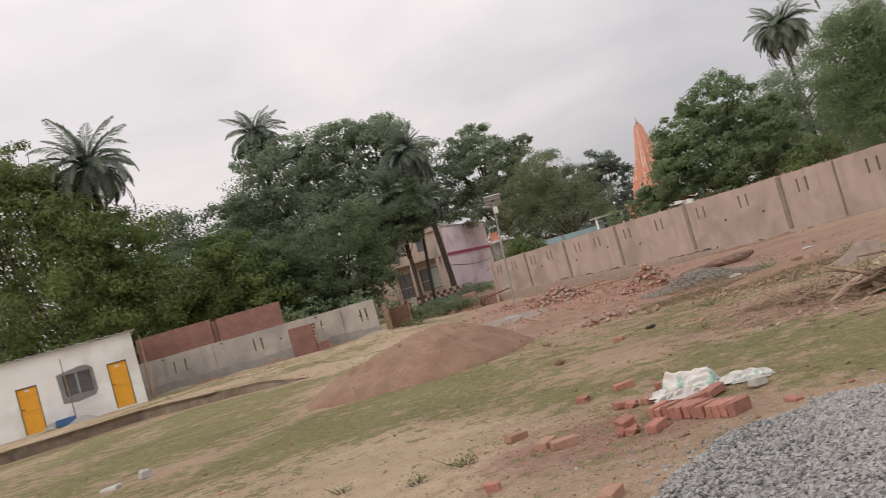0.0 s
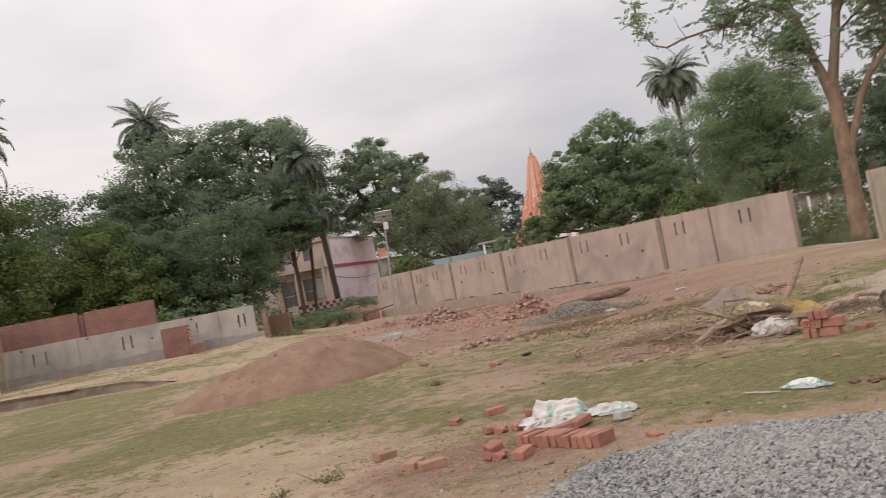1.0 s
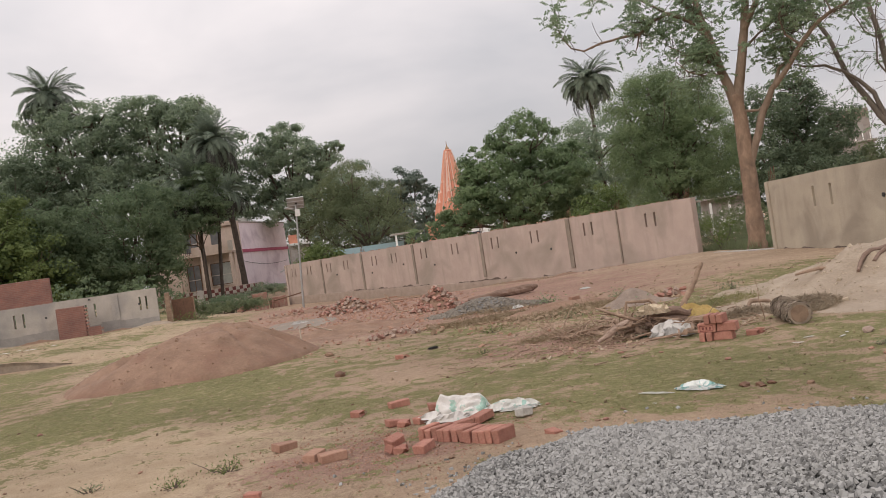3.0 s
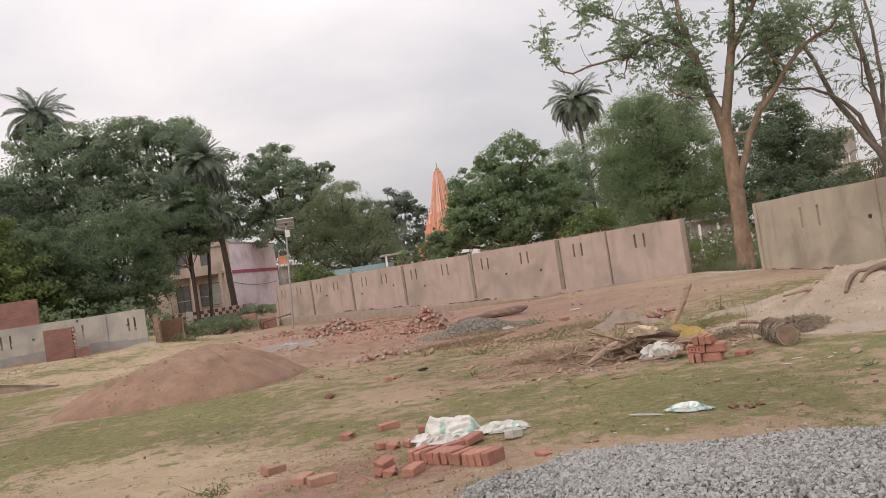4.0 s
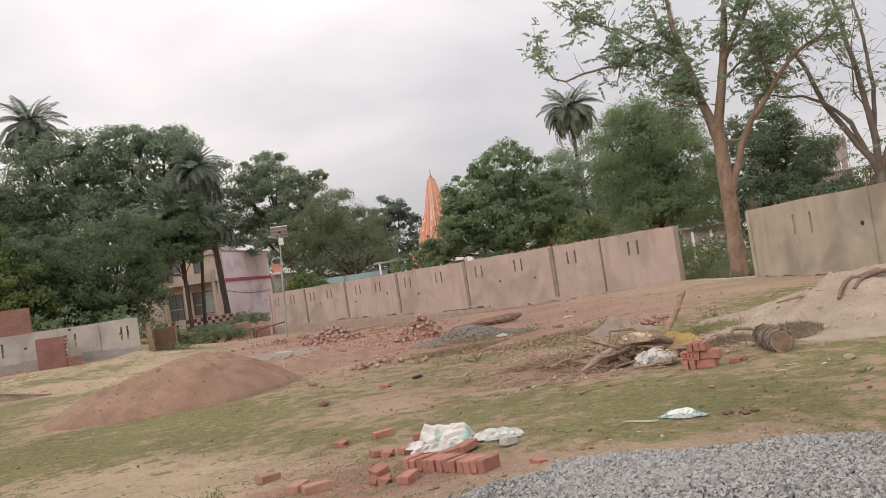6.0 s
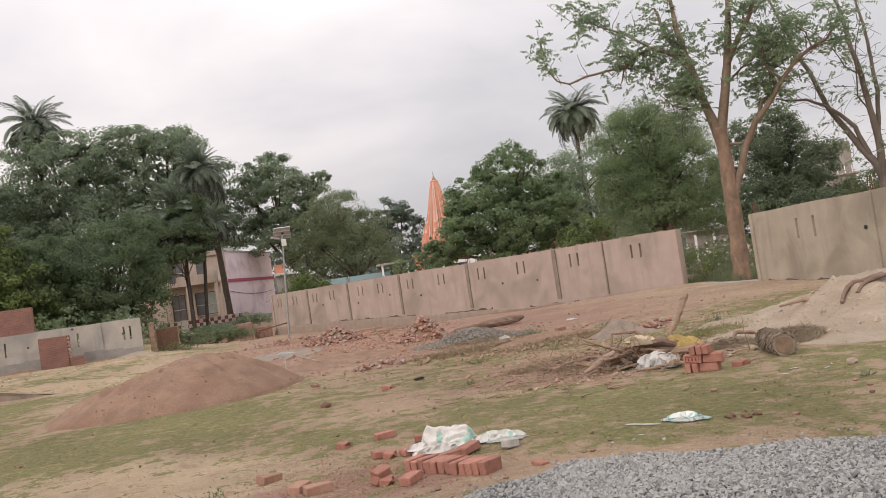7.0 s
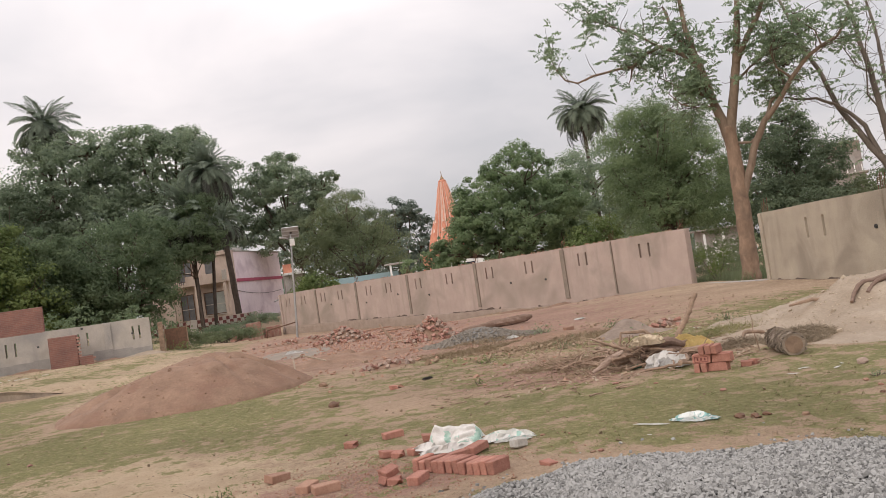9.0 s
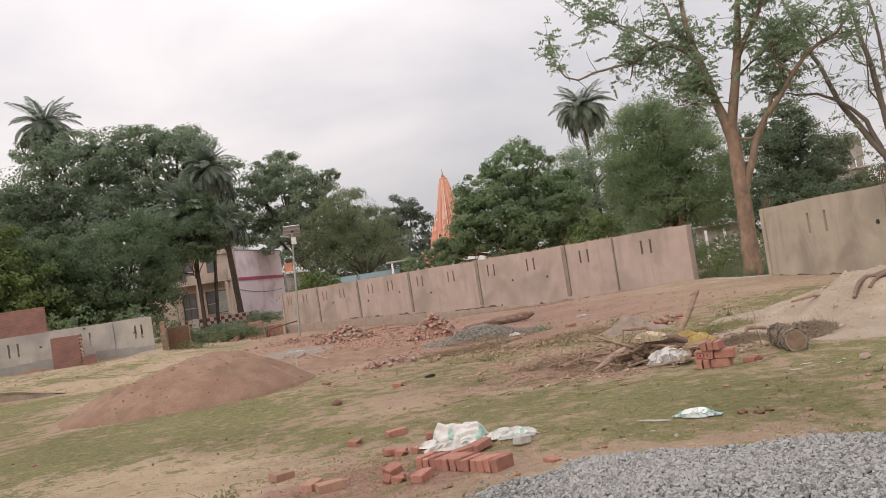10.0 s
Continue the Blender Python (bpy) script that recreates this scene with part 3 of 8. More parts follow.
ground_me = mesh_from("ground", np.stack([GX, GY, GZ], -1).reshape(-1, 3), gf, ground_material(), True)
for nm, fn in (("grass", grass_cover), ("dust", brick_dust), ("sand", pale_sand)):
    at = ground_me.attributes.new(nm, "FLOAT", "POINT")
    at.data.foreach_set("value", fn(GX, GY).ravel().astype(np.float32))
tagged(put("ground", ground_me), "dry earth ground with patches of short grass and brick dust", "ground", kind="structure")


def gz(x, y):
    return float(ground_z(x, y))


# the crumbling earth step along the terrace
V, F = [], []
n_seg = 150
for k in range(n_seg + 1):
    x = -26 + 21.9 * k / n_seg
    y = float(ledge_y(x))
    h = float(np.interp(x, [-14, -10, -6, -4.4, -3.2], [0.38, 0.36, 0.26, 0.16, 0.02]))
    h = h * float(smooth(-4.1, -6.4, x)) - 0.06 * float(smooth(-5.6, -4.2, x))
    j = [0.22 * (float(fbm(x * 1.4 + i * 1.1, 1.0 + i, 66)) - 0.5) for i in range(5)]
    for i, (dy, z) in enumerate(((-0.35, -0.05), (-0.02, 0.10 * h), (0.03, 0.72 * h), (-0.05, h + 0.012), (1.0, h - 0.02))):
        V.append((x, y + dy + j[i], z + 0.35 * h * j[i]))
for k in range(n_seg):
    for i in range(4):
        F.append((5 * k + i, 5 * (k + 1) + i, 5 * (k + 1) + i + 1, 5 * k + i + 1))
ledge_me = mesh_from("ledge", V, F, LEDGE_EARTH)
ledge_me.materials.append(ground_me.materials[0])
# Top and foot take the ground's colour; only the face is painted shaded.
for k, f in enumerate(ledge_me.polygons):
    f.material_index = 1 if k % 4 in (0, 3) else 0
tagged(put("ledge", ledge_me), "crumbling earth step along the terrace edge, its face painted in shade", "ledge", kind="structure")


# ---- boundary walls ----
def holed_wall(length, height, thick, slots, base=0.0):
    """A wall along x from 0, with upright slots right through it: (s0, s1, z0, z1)."""
    ss = sorted({0.0, length, *[v for s in slots for v in s[:2]]})
    extra = []
    for a, b in zip(ss[:-1], ss[1:]):
        k = max(1, int((b - a) / 1.0))
        extra += [a + (b - a) * i / k for i in range(k)]
    ss = extra + [length]
    zs = sorted({base, height, *[v for s in slots for v in s[2:]]})
    hole = lambda i, j: any(s[0] - 1e-6 <= ss[i] and ss[i + 1] <= s[1] + 1e-6 and s[2] - 1e-6 <= zs[j] and zs[j + 1] <= s[3] + 1e-6 for s in slots)
    ns, nz = len(ss), len(zs)
    top = lambda x: 0.022 * (vnoise(x * 0.8, 0.0, 77) - 0.5) * 2
    V = [(s, y, z + (top(s) if z == height else 0)) for y in (0.0, thick) for z in zs for s in ss]
    ix = lambda i, j, k: k * ns * nz + j * ns + i
    F = []
    solid = lambda i, j: 0 <= i < ns - 1 and 0 <= j < nz - 1 and not hole(i, j)
    for i in range(ns - 1):
        for j in range(nz - 1):
            if not solid(i, j):
                continue
            F.append((ix(i, j, 0), ix(i + 1, j, 0), ix(i + 1, j + 1, 0), ix(i, j + 1, 0)))
            F.append((ix(i, j, 1), ix(i, j + 1, 1), ix(i + 1, j + 1, 1), ix(i + 1, j, 1)))
            if not solid(i - 1, j):
                F.append((ix(i, j, 0), ix(i, j + 1, 0), ix(i, j + 1, 1), ix(i, j, 1)))
            if not solid(i + 1, j):
                F.append((ix(i + 1, j, 0), ix(i + 1, j, 1), ix(i + 1, j + 1, 1), ix(i + 1, j + 1, 0)))
            if not solid(i, j - 1):
                F.append((ix(i, j, 0), ix(i, j, 1), ix(i + 1, j, 1), ix(i + 1, j, 0)))
            if not solid(i, j + 1):
                F.append((ix(i, j + 1, 0), ix(i + 1, j + 1, 0), ix(i + 1, j + 1, 1), ix(i, j + 1, 1)))
    return V, F


def wall_frame(p, q):
    """Pose of a wall whose local x runs from p to q."""
    return pose(p[0], p[1], 0, 0, 0, math.degrees(math.atan2(q[1] - p[1], q[0] - p[0]))), math.hypot(q[0] - p[0], q[1] - p[1])


def rebar_parts(parent, x, y, z, seed, tall=0.35):
    rnd = random.Random(seed)
    for k in range(4):
        dx, dy = (k % 2 - 0.5) * 0.11, (k // 2 - 0.5) * 0.11
        h = tall * rnd.uniform(0.6, 1.15)
        line = [(x + dx, y + dy, z - 0.05), (x + dx + rnd.uniform(-.02, .02), y + dy, z + h * 0.5), (x + dx + rnd.uniform(-.05, .05), y + dy + rnd.uniform(-.03, .03), z + h)]
        V, F = tube_arrays(line, [0.011] * 3, 5)
        put("rebar", mesh_from("rebar", V, F, RUST), parent)


# the long plastered wall, with pilasters and slot pairs
P1, Q1 = (3.19, 56.67), (16.21, 27.80)
m1, len1 = wall_frame(P1, Q1)
SLOT_S = (1.1, 3.1, 5.54, 7.50, 10.54, 12.48, 15.19, 17.75, 20.74, 23.37, 26.53, 29.71)
slots1 = [(s + d, s + d + 0.09, 1.32, 1.84) for s in SLOT_S for d in (-0.26, 0.17)]
V, F = holed_wall(len1, 2.15, 0.22, slots1, -1.0)
wall_1 = tagged(put("wall_long", mesh_from("wall_long", V, F, PLASTER), None, m1), "long beige cement-plastered boundary wall with slot pairs", "wall", kind="structure")
for s, w, dark in ((0.12, 0.24, 0), (4.73, 0.13, 1), (9.28, 0.16, 1), (14.30, 0.17, 1), (19.79, 0.19, 1), (25.46, 0.22, 1), (28.12, 0.07, 1), (31.5, 0.30, 0)):
    foot = 0.06 if dark else -0.9
    bm = box_bm(w, 0.06, 2.12 - foot, 0.008, (s, -0.027, foot), 0.004, int(s * 10))
    part("pilaster", bm, PLASTER_DARK if dark else PLASTER, wall_1)
# the rough plinth: its upper lip runs unevenly along the wall, and the plaster's lower edge has broken away above it


def lip_z(x):
    return float(np.interp(x, [0, 8, 15, 18, 21, 25, 28, 30, 32], [0.05, 0.03, -0.06, -0.12, -0.13, -0.21, -0.17, -0.11, -0.1])) + 0.05 * (float(fbm(x * 0.9, 2.0, 81)) - 0.5) + 0.06 * (float(fbm(x * 3.0, 5.0, 82)) - 0.5)


def shaded_broken_edge(wall, a, b, base, seed, tall=0.11):
    """A flat ragged strip at the plaster's broken edge; its dark colour paints the gap's shade."""
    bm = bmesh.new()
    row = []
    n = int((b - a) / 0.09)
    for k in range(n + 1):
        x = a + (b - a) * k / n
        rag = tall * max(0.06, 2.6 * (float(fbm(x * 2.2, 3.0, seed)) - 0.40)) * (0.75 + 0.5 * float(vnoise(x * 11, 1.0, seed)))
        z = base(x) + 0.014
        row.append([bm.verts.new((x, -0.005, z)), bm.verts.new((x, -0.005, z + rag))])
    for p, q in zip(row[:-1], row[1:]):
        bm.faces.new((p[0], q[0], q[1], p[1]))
    part("shaded_broken_edge", bm, EDGE_SHADE, wall, "broken edge of the plaster with its gap's shade painted dark")


bm = bmesh.new()
row = []
for k in range(241):
    x = 0.3 + (len1 - 0.7) * k / 240
    lip = lip_z(x)
    out = 0.03 + 0.02 * float(fbm(x * 1.2, 8.0, 83))
    row.append([bm.verts.new(p) for p in ((x, 0.002, lip + 0.012), (x, -out, lip), (x, -out - 0.012, lip - 0.10), (x, -out - 0.004, -1.0))])
for a, b in zip(row[:-1], row[1:]):
    for i in range(3):
        bm.faces.new((a[i], a[i + 1], b[i + 1], b[i]))
part("plinth", bm, PLINTH, wall_1, "rough weathered plinth")
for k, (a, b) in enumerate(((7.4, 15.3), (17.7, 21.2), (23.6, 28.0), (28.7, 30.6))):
    shaded_broken_edge(wall_1, a, b, lip_z, 90 + k)
# Weep holes: dark discs on the face paint the shade inside them.
bm = bmesh.new()
for s in (6.4, 10.2, 13.3, 16.0, 22.1, 24.3):
    r0 = 0.045
    bmesh.ops.create_cone(bm, cap_ends=True, segments=10, radius1=r0, radius2=r0, depth=0.05,
                          matrix=pose(s, -0.01, 1.05 + 0.15 * math.sin(s * 3), 90, 0, 0))
part("weep_hole_shade", bm, DARK_METAL, wall_1)
for k, s in enumerate((9.3, 14.3, 19.8, 21.5, 25.5, 28.1, 31.4)):
    rebar_parts(wall_1, s, 0.11, 2.14, 300 + k, 0.46 if s < 26 else 0.34)

rng = np.random.RandomState(71)
bits = np.stack([rng.uniform(4, len1 - 0.3, 120), rng.uniform(0.04, 0.18, 120), np.full(120, 2.165)], 1)
TOP_BITS = bits
# the shorter wall past the gap
P2, Q2 = (16.17, 23.3), (13.72, 8.6)
m2, len2 = wall_frame(P2, Q2)
slots2 = [(s, s + 0.13, 1.27, 1.84) for s in (2.72, 3.62, 8.6, 9.4, 12.2)]
V, F = holed_wall(len2, 2.2, 0.22, slots2, -0.35)
wall_2 = tagged(put("wall_short", mesh_from("wall_short", V, F, PLASTER_PALE), None, m2), "beige cement-plastered boundary wall with slots beside the gap", "wall", kind="structure")
for s, w in ((0.1, 0.2), (6.35, 0.26), (12.6, 0.26)):
    part("pilaster", box_bm(w, 0.05, 2.51, 0.008, (s, -0.022, -0.32), 0.004, int(s * 10)), PLASTER_PALE, wall_2)
shaded_broken_edge(wall_2, 0.4, 5.2, lambda x: gz((m2 @ Vector((x, -0.1, 0))).x, (m2 @ Vector((x, -0.1, 0))).y) - 0.02, 97, 0.09)
# A dark disc paints the shade in a broken hole.
bm = bmesh.new()
bmesh.ops.create_cone(bm, cap_ends=True, segments=8, radius1=0.06, radius2=0.05, depth=0.05, matrix=pose(6.05, -0.012, 1.35, 90, 0, 0))
part("broken_hole_shade", bm, DARK_METAL, wall_2)
for k, s in enumerate((0.25, 6.35, 12.6)):
    rebar_parts(wall_2, s, 0.11, 2.18, 400 + k, 0.42)

# the grey wall at the terrace, with raw brick added on part of it
P3, Q3 = (-14.6, 39.5), (-3.45, 39.5)
m3, len3 = wall_frame(P3, Q3)
slots3 = [(x + 14.6, x + 14.68, 0.98, 1.55) for x in (-13.08, -12.55, -9.28, -8.92, -6.42, -6.06, -4.2, -3.94)]
V, F = holed_wall(len3, 1.86, 0.22, slots3, -0.2)
wall_3 = tagged(put("wall_grey", mesh_from("wall_grey", V, F, GREY_PLASTER), None, m3), "grey cement-plastered wall with slot pairs beside the white hut", "wall", kind="structure")
for s in (3.3, 9.4):
    part("pilaster", box_bm(0.32, 0.05, 2.04, 0.01, (s, -0.022, -0.2), 0.004, int(s * 7)), GREY_PLASTER, wall_3)
bm = bmesh.new()
for k in range(14):
    a, b = len3 * k / 14, len3 * (k + 1) / 14
    add_box(bm, a, b, -0.05, 0.0, -0.2, 0.66 + 0.07 * math.sin(k * 1.9) + 0.05 * math.sin(k * 4.3))
part("damp_plinth", bm, GREY_DARK, wall_3, "damp dark cement plinth")
part("brick_course", box_bm(3.55, 0.2, 1.13, 0.01, (1.87, 0.11, 1.85), 0.01, 3), RED_BRICK_FAR, wall_3, "raw red brick courses laid on the wall")
part("brick_course", box_bm(3.0, 0.2, 1.08, 0.01, (5.42, 0.11, 1.85), 0.015, 4), RED_BRICK_FAR, wall_3, "raw red brick courses laid on the wall")
part("brick_pier", box_bm(0.26, 0.12, 1.0, 0.01, (3.72, 0.15, 1.85), 0.01, 5), RED_BRICK_FAR, wall_3)
# Putlog holes are not cut; small dark blocks paint their inner shade.
for k, s in enumerate((1.1, 3.2, 3.9, 6.6, 8.4, 10.4)):
    bm = box_bm(0.09, 0.03, 0.07, 0.0, (s, -0.012, 1.72 - 0.5 * (k % 2)))
    part("putlog_hole_shade", bm, DARK_METAL, wall_3)


# ---- brick pier blocks before the grey wall ----
def brick_block(x, y, sx, sy, sz, rot, label, group=""):
    z = gz(x, y)
    t = thing("brick_pier", pose(x, y, z - 0.02, 0, 0, rot), label, "brick pier", group)
    part("brickwork", box_bm(sx, sy, sz, 0.012, (0, 0, 0), 0.012, int(x * 10)), RED_BRICK_FAR, t)
    bm = bmesh.new()
    for k in range(int(sz / 0.15)):
        add_box(bm, sx / 2 - 0.01, sx / 2 + 0.1, -sy / 2 + 0.02, sy / 2 - 0.02, 0.15 * k + 0.075, 0.15 * k + 0.148)
    part("toothing", bm, BRICK_OLD, t)
    return t


brick_block(-6.85, 38.6, 1.1, 0.5, 1.3, 4, "raw red brick pier before the grey wall")
brick_block(-5.95, 38.2, 0.5, 0.45, 0.38, 10, "low stub of red brickwork")


# ---- the white hut ----
PH, QH = (-19.5, 32.95), (-13.2, 35.6)
mh, _ = wall_frame(PH, QH)
hut_z = 0.28
hut = thing("hut", mh @ pose(0, 0, hut_z), "whitewashed site hut with two yellow doors and a flat tin roof", "hut")
HL = 6.85
# front wall with two door openings and a window opening
front_holes = [(2.20, 2.98, 0.02, 1.88), (5.65, 6.42, 0.05, 1.92), (3.93, 4.99, 1.07, 1.94)]
V, F = holed_wall(HL + 3.0, 2.98, 0.22, [(a + 3.0, b + 3.0, c, d) for a, b, c, d in front_holes], -0.3)
V = [(x - 3.0, y, z) for x, y, z in V]
put("front_wall", mesh_from("front_wall", V, F, WHITEWASH), hut)
part("side_wall", box_bm(0.22, 3.4, 3.28, 0.0, (HL - 0.11, 1.925, -0.3)), WHITEWASH, hut)
part("side_wall", box_bm(0.22, 3.4, 3.28, 0.0, (-2.89, 1.925, -0.3)), WHITEWASH, hut)
part("back_wall", box_bm(HL + 2.5, 0.22, 3.28, 0.0, (1.69, 3.5, -0.3)), WHITEWASH, hut)
bm = bmesh.new()
N = 90
for k in range(N + 1):
    x = -3.15 + (HL + 3.35) * k / N
    zz = 3.0 + 0.02 * math.sin(k * 1.9)
    for y, dz in ((-0.18, 0.0), (3.7, -0.06)):
        bm.verts.new((x, y, zz + dz))
        bm.verts.new((x, y, zz + dz + 0.03))
bm.verts.ensure_lookup_table()
for k in range(N):
    a, b = 4 * k, 4 * (k + 1)
    for q in ((0, 2, 6, 4), (1, 5, 7, 3), (0, 4, 5, 1), (2, 3, 7, 6)):
        bm.faces.new([bm.verts[a + i] if i < 4 else bm.verts[b + i - 4] for i in q])
part("roof", bm, TIN, hut, "corrugated tin roof sheet")
for i, (a, b, c, d) in enumerate(front_holes[:2]):
    door = part("door", box_bm(b - a - 0.06, 0.04, d - c - 0.05, 0.006, ((a + b) / 2, 0.06, c + 0.01)), YELLOW, hut, "closed yellow sheet-metal door")
    part("rail", box_bm(b - a - 0.06, 0.015, 0.05, 0.004, ((a + b) / 2, 0.033, 0.93)), YELLOW, door)
    part("rail", box_bm(b - a - 0.06, 0.015, 0.05, 0.004, ((a + b) / 2, 0.033, 1.55)), YELLOW, door)
    part("latch", box_bm(0.12, 0.03, 0.03, 0.005, (a + 0.12, 0.025, 1.02)), DARK_METAL, door)
    part("plate", box_bm(0.16, 0.01, 0.09, 0.0, ((a + b) / 2, 0.034, 1.7)), PAPER, door)
    bm = bmesh.new()
    add_box(bm, a, a + 0.03, 0.0, 0.12, c, d)
    add_box(bm, b - 0.03, b, 0.0, 0.12, c, d)
    add_box(bm, a + 0.03, b - 0.03, 0.0, 0.12, d - 0.035, d)
    part("door_frame", bm, DARK_METAL, hut)
a, b, c, d = front_holes[2]
win = part("window", box_bm(b - a, 0.02, d - c, 0, ((a + b) / 2, 0.12, c)), WINDOW_GREY, hut, "dark grilled window in an unpainted cement surround")
bm = bmesh.new()
add_box(bm, (a + b) / 2 - 0.04, (a + b) / 2 + 0.04, 0.06, 0.11, c, d)
part("mullion", bm, GALVANISED, win)
for k in range(9):
    part("bar", box_bm(b - a, 0.012, 0.012, 0, ((a + b) / 2, 0.09, c + 0.05 + 0.093 * k)), DARK_METAL, win)
bm = bmesh.new()
ring_in = [(a, c), (b, c), (b, d), (a, d)]
ring_out = [(a - 0.16, c - 0.24), (a + 0.35, c - 0.30), (b + 0.02, c - 0.20), (b + 0.15, c - 0.02), (b + 0.14, d + 0.02), (b - 0.06, d + 0.20), (b - 0.35, d + 0.22), (a - 0.2, d + 0.06)]
match = [0, 0, 1, 1, 2, 2, 3, 3]
vi = [bm.verts.new((p[0], -0.006, p[1])) for p in ring_in]
vo = [bm.verts.new((p[0], -0.006, p[1])) for p in ring_out]
for k in range(8):
    k2 = (k + 1) % 8
    if match[k] == match[k2]:
        bm.faces.new([vi[match[k]], vo[k], vo[k2]])
    else:
        bm.faces.new([vi[match[k]], vo[k], vo[k2], vi[match[k2]]])
bmesh.ops.solidify(bm, geom=bm.faces[:], thickness=0.006)
part("cement_patch", bm, CEMENT_PATCH, hut, "unpainted cement patch round the window")


def prop_pole(x, y, h, lean, label):
    z = gz(x, y)
    rng = np.random.RandomState(int(abs(x * 31)))
    t = tagged(put("prop_pole", mesh_from("prop_pole", *tube_arrays(wobble_line((0, 0, -0.05), (lean, 0, h), 7, 0.03, rng), np.linspace(0.028, 0.02, 7), 7), DEADWOOD), None, pose(x, y, z)), label, "pole")
    return t


prop_pole(-15.6, 34.2, 2.6, -0.05, "thin upright wooden prop before the hut window")
prop_pole(-12.75, 35.3, 2.75, 0.0, "upright wooden pole beside the hut corner")
prop_pole(-14.2, 39.0, 2.6, 0.08, "upright wooden pole at the grey wall")


# ---- houses beyond the yard ----
def slab_part(name, parent, mat, x0, x1, y0, y1, z0, z1, label="", bevel=0.01):
    return part(name, box_bm(x1 - x0, y1 - y0, z1 - z0, bevel, ((x0 + x1) / 2, (y0 + y1) / 2, z0)), mat, parent, label)


def barred_window(parent, x0, x1, z0, z1, y, light=False):
    """A dark two-pane window with a thin brown frame, a white transom and a sill."""
    w = slab_part("window", parent, WINDOW_GREY, x0, (x0 + x1) / 2 - 0.03, y - 0.02, y + 0.01, z0, z1, "dark window in a thin brown frame", 0)
    slab_part("pane", w, WINDOW_LIGHT if light else WINDOW_GREY, (x0 + x1) / 2 + 0.03, x1, y - 0.02, y + 0.01, z0, z1, "", 0)
    bm = bmesh.new()
    t = 0.07
    add_box(bm, x0 - t, x0, y - 0.06, y, z0 - t, z1 + t)
    add_box(bm, x1, x1 + t, y - 0.06, y, z0 - t, z1 + t)
    add_box(bm, x0, x1, y - 0.06, y, z1, z1 + t)
    add_box(bm, x0, x1, y - 0.06, y, z0 - t, z0)
    add_box(bm, (x0 + x1) / 2 - 0.03, (x0 + x1) / 2 + 0.03, y - 0.05, y, z0, z1)
    part("frame", bm, RUST, w)
    part("transom", box_bm(x1 - x0, 0.02, 0.07, 0, ((x0 + x1) / 2, y - 0.06, z0 + 0.42 * (z1 - z0))), TILE_LIGHT, w)
    part("window_sill", box_bm(x1 - x0 + 0.3, 0.14, 0.08, 0.01, ((x0 + x1) / 2, y - 0.07, z0 - t - 0.09)), TILE_LIGHT, w)
    return w


# the cream house stands askew, its nearer corner beside the pink one
cream = thing("cream_house", pose(0.2, 80, 0.3, 0, 0, -15), "two-storey cream house with balcony and dark windows", "house")
slab_part("wall", cream, CREAM, -8.4, 0.0, 0.9, 3.0, 0, 6.9)
slab_part("ground_floor_front", cream, CREAM, -5.1, 0.0, 0.0, 0.896, 0, 3.95)
balc = slab_part("balcony", cream, CREAM, -5.3, 0.1, -0.9, 0.89, 3.96, 4.14, "projecting balcony slab with cream parapet")
slab_part("parapet", balc, CREAM, -3.6, 0.1, -0.9, -0.8, 4.145, 4.85)
slab_part("parapet_post", balc, TILE_LIGHT, -0.25, 0.14, -0.94, -0.76, 4.145, 5.05, "white balcony corner post")
for k in range(9):
    slab_part("baluster", balc, DARK_METAL, -5.25 + 0.18 * k, -5.21 + 0.18 * k, -0.88, -0.84, 4.145, 4.9, "", 0)
slab_part("cornice", cream, CREAM, -8.5, 0.05, 0.72, 0.89, 6.5, 6.8)
for x in (-5.0, -2.75, -0.15):
    slab_part("column", cream, CREAM, x - 0.13, x + 0.13, -0.85, -0.6, 0.0, 3.95)
barred_window(cream, -4.45, -3.35, 0.95, 3.2, -0.002)
barred_window(cream, -2.3, -0.5, 1.25, 3.15, -0.002, True)
barred_window(cream, -4.7, -3.5, 4.5, 6.2, 0.898)
slab_part("door", cream, WINDOW_GREY, -2.2, -1.3, 0.86, 0.897, 4.15, 6.2, "dark upper door")

# the pink house shows its long side, which runs away to the back
pink = thing("pink_house", pose(0.58, 84, 0.3, 0, 0, 65.8), "two-storey lilac-pink house with magenta band", "house")
slab_part("wall", pink, PINK, 0, 13.1, 0, 6, 0, 6.9)
slab_part("band", pink, MAGENTA, -0.06, 13.16, -0.12, 6.05, 3.98, 4.28, "magenta painted floor band")
slab_part("parapet", pink, CONCRETE, -0.06, 13.16, -0.08, 6.05, 6.905, 7.03, "thin grey roof edge")
slab_part("plinth", pink, CONCRETE, -0.02, 13.12, -0.25, -0.002, 0, 0.35, "pale ledge along the wall's foot")
slab_part("water_tank", pink, PAPER, 2.2, 4.4, 0.5, 1.4, 7.04, 7.42, "white roof tank")
slab_part("roof_slab", pink, GREY_DARK, 0.2, 2.1, 0.2, 1.4, 7.04, 7.16, "dark slab lying on the roof")
for k in range(6):
    part("cable", box_bm(2.0, 0.02, 0.04, 0), DARK_METAL, pink, "", pose(1.4 + 1.98 * k, -0.05, (3.05, 2.83, 2.69, 2.62, 2.63, 2.72)[k], 0, (7, 5, 3, 1, -1.5, -4)[k], 0))

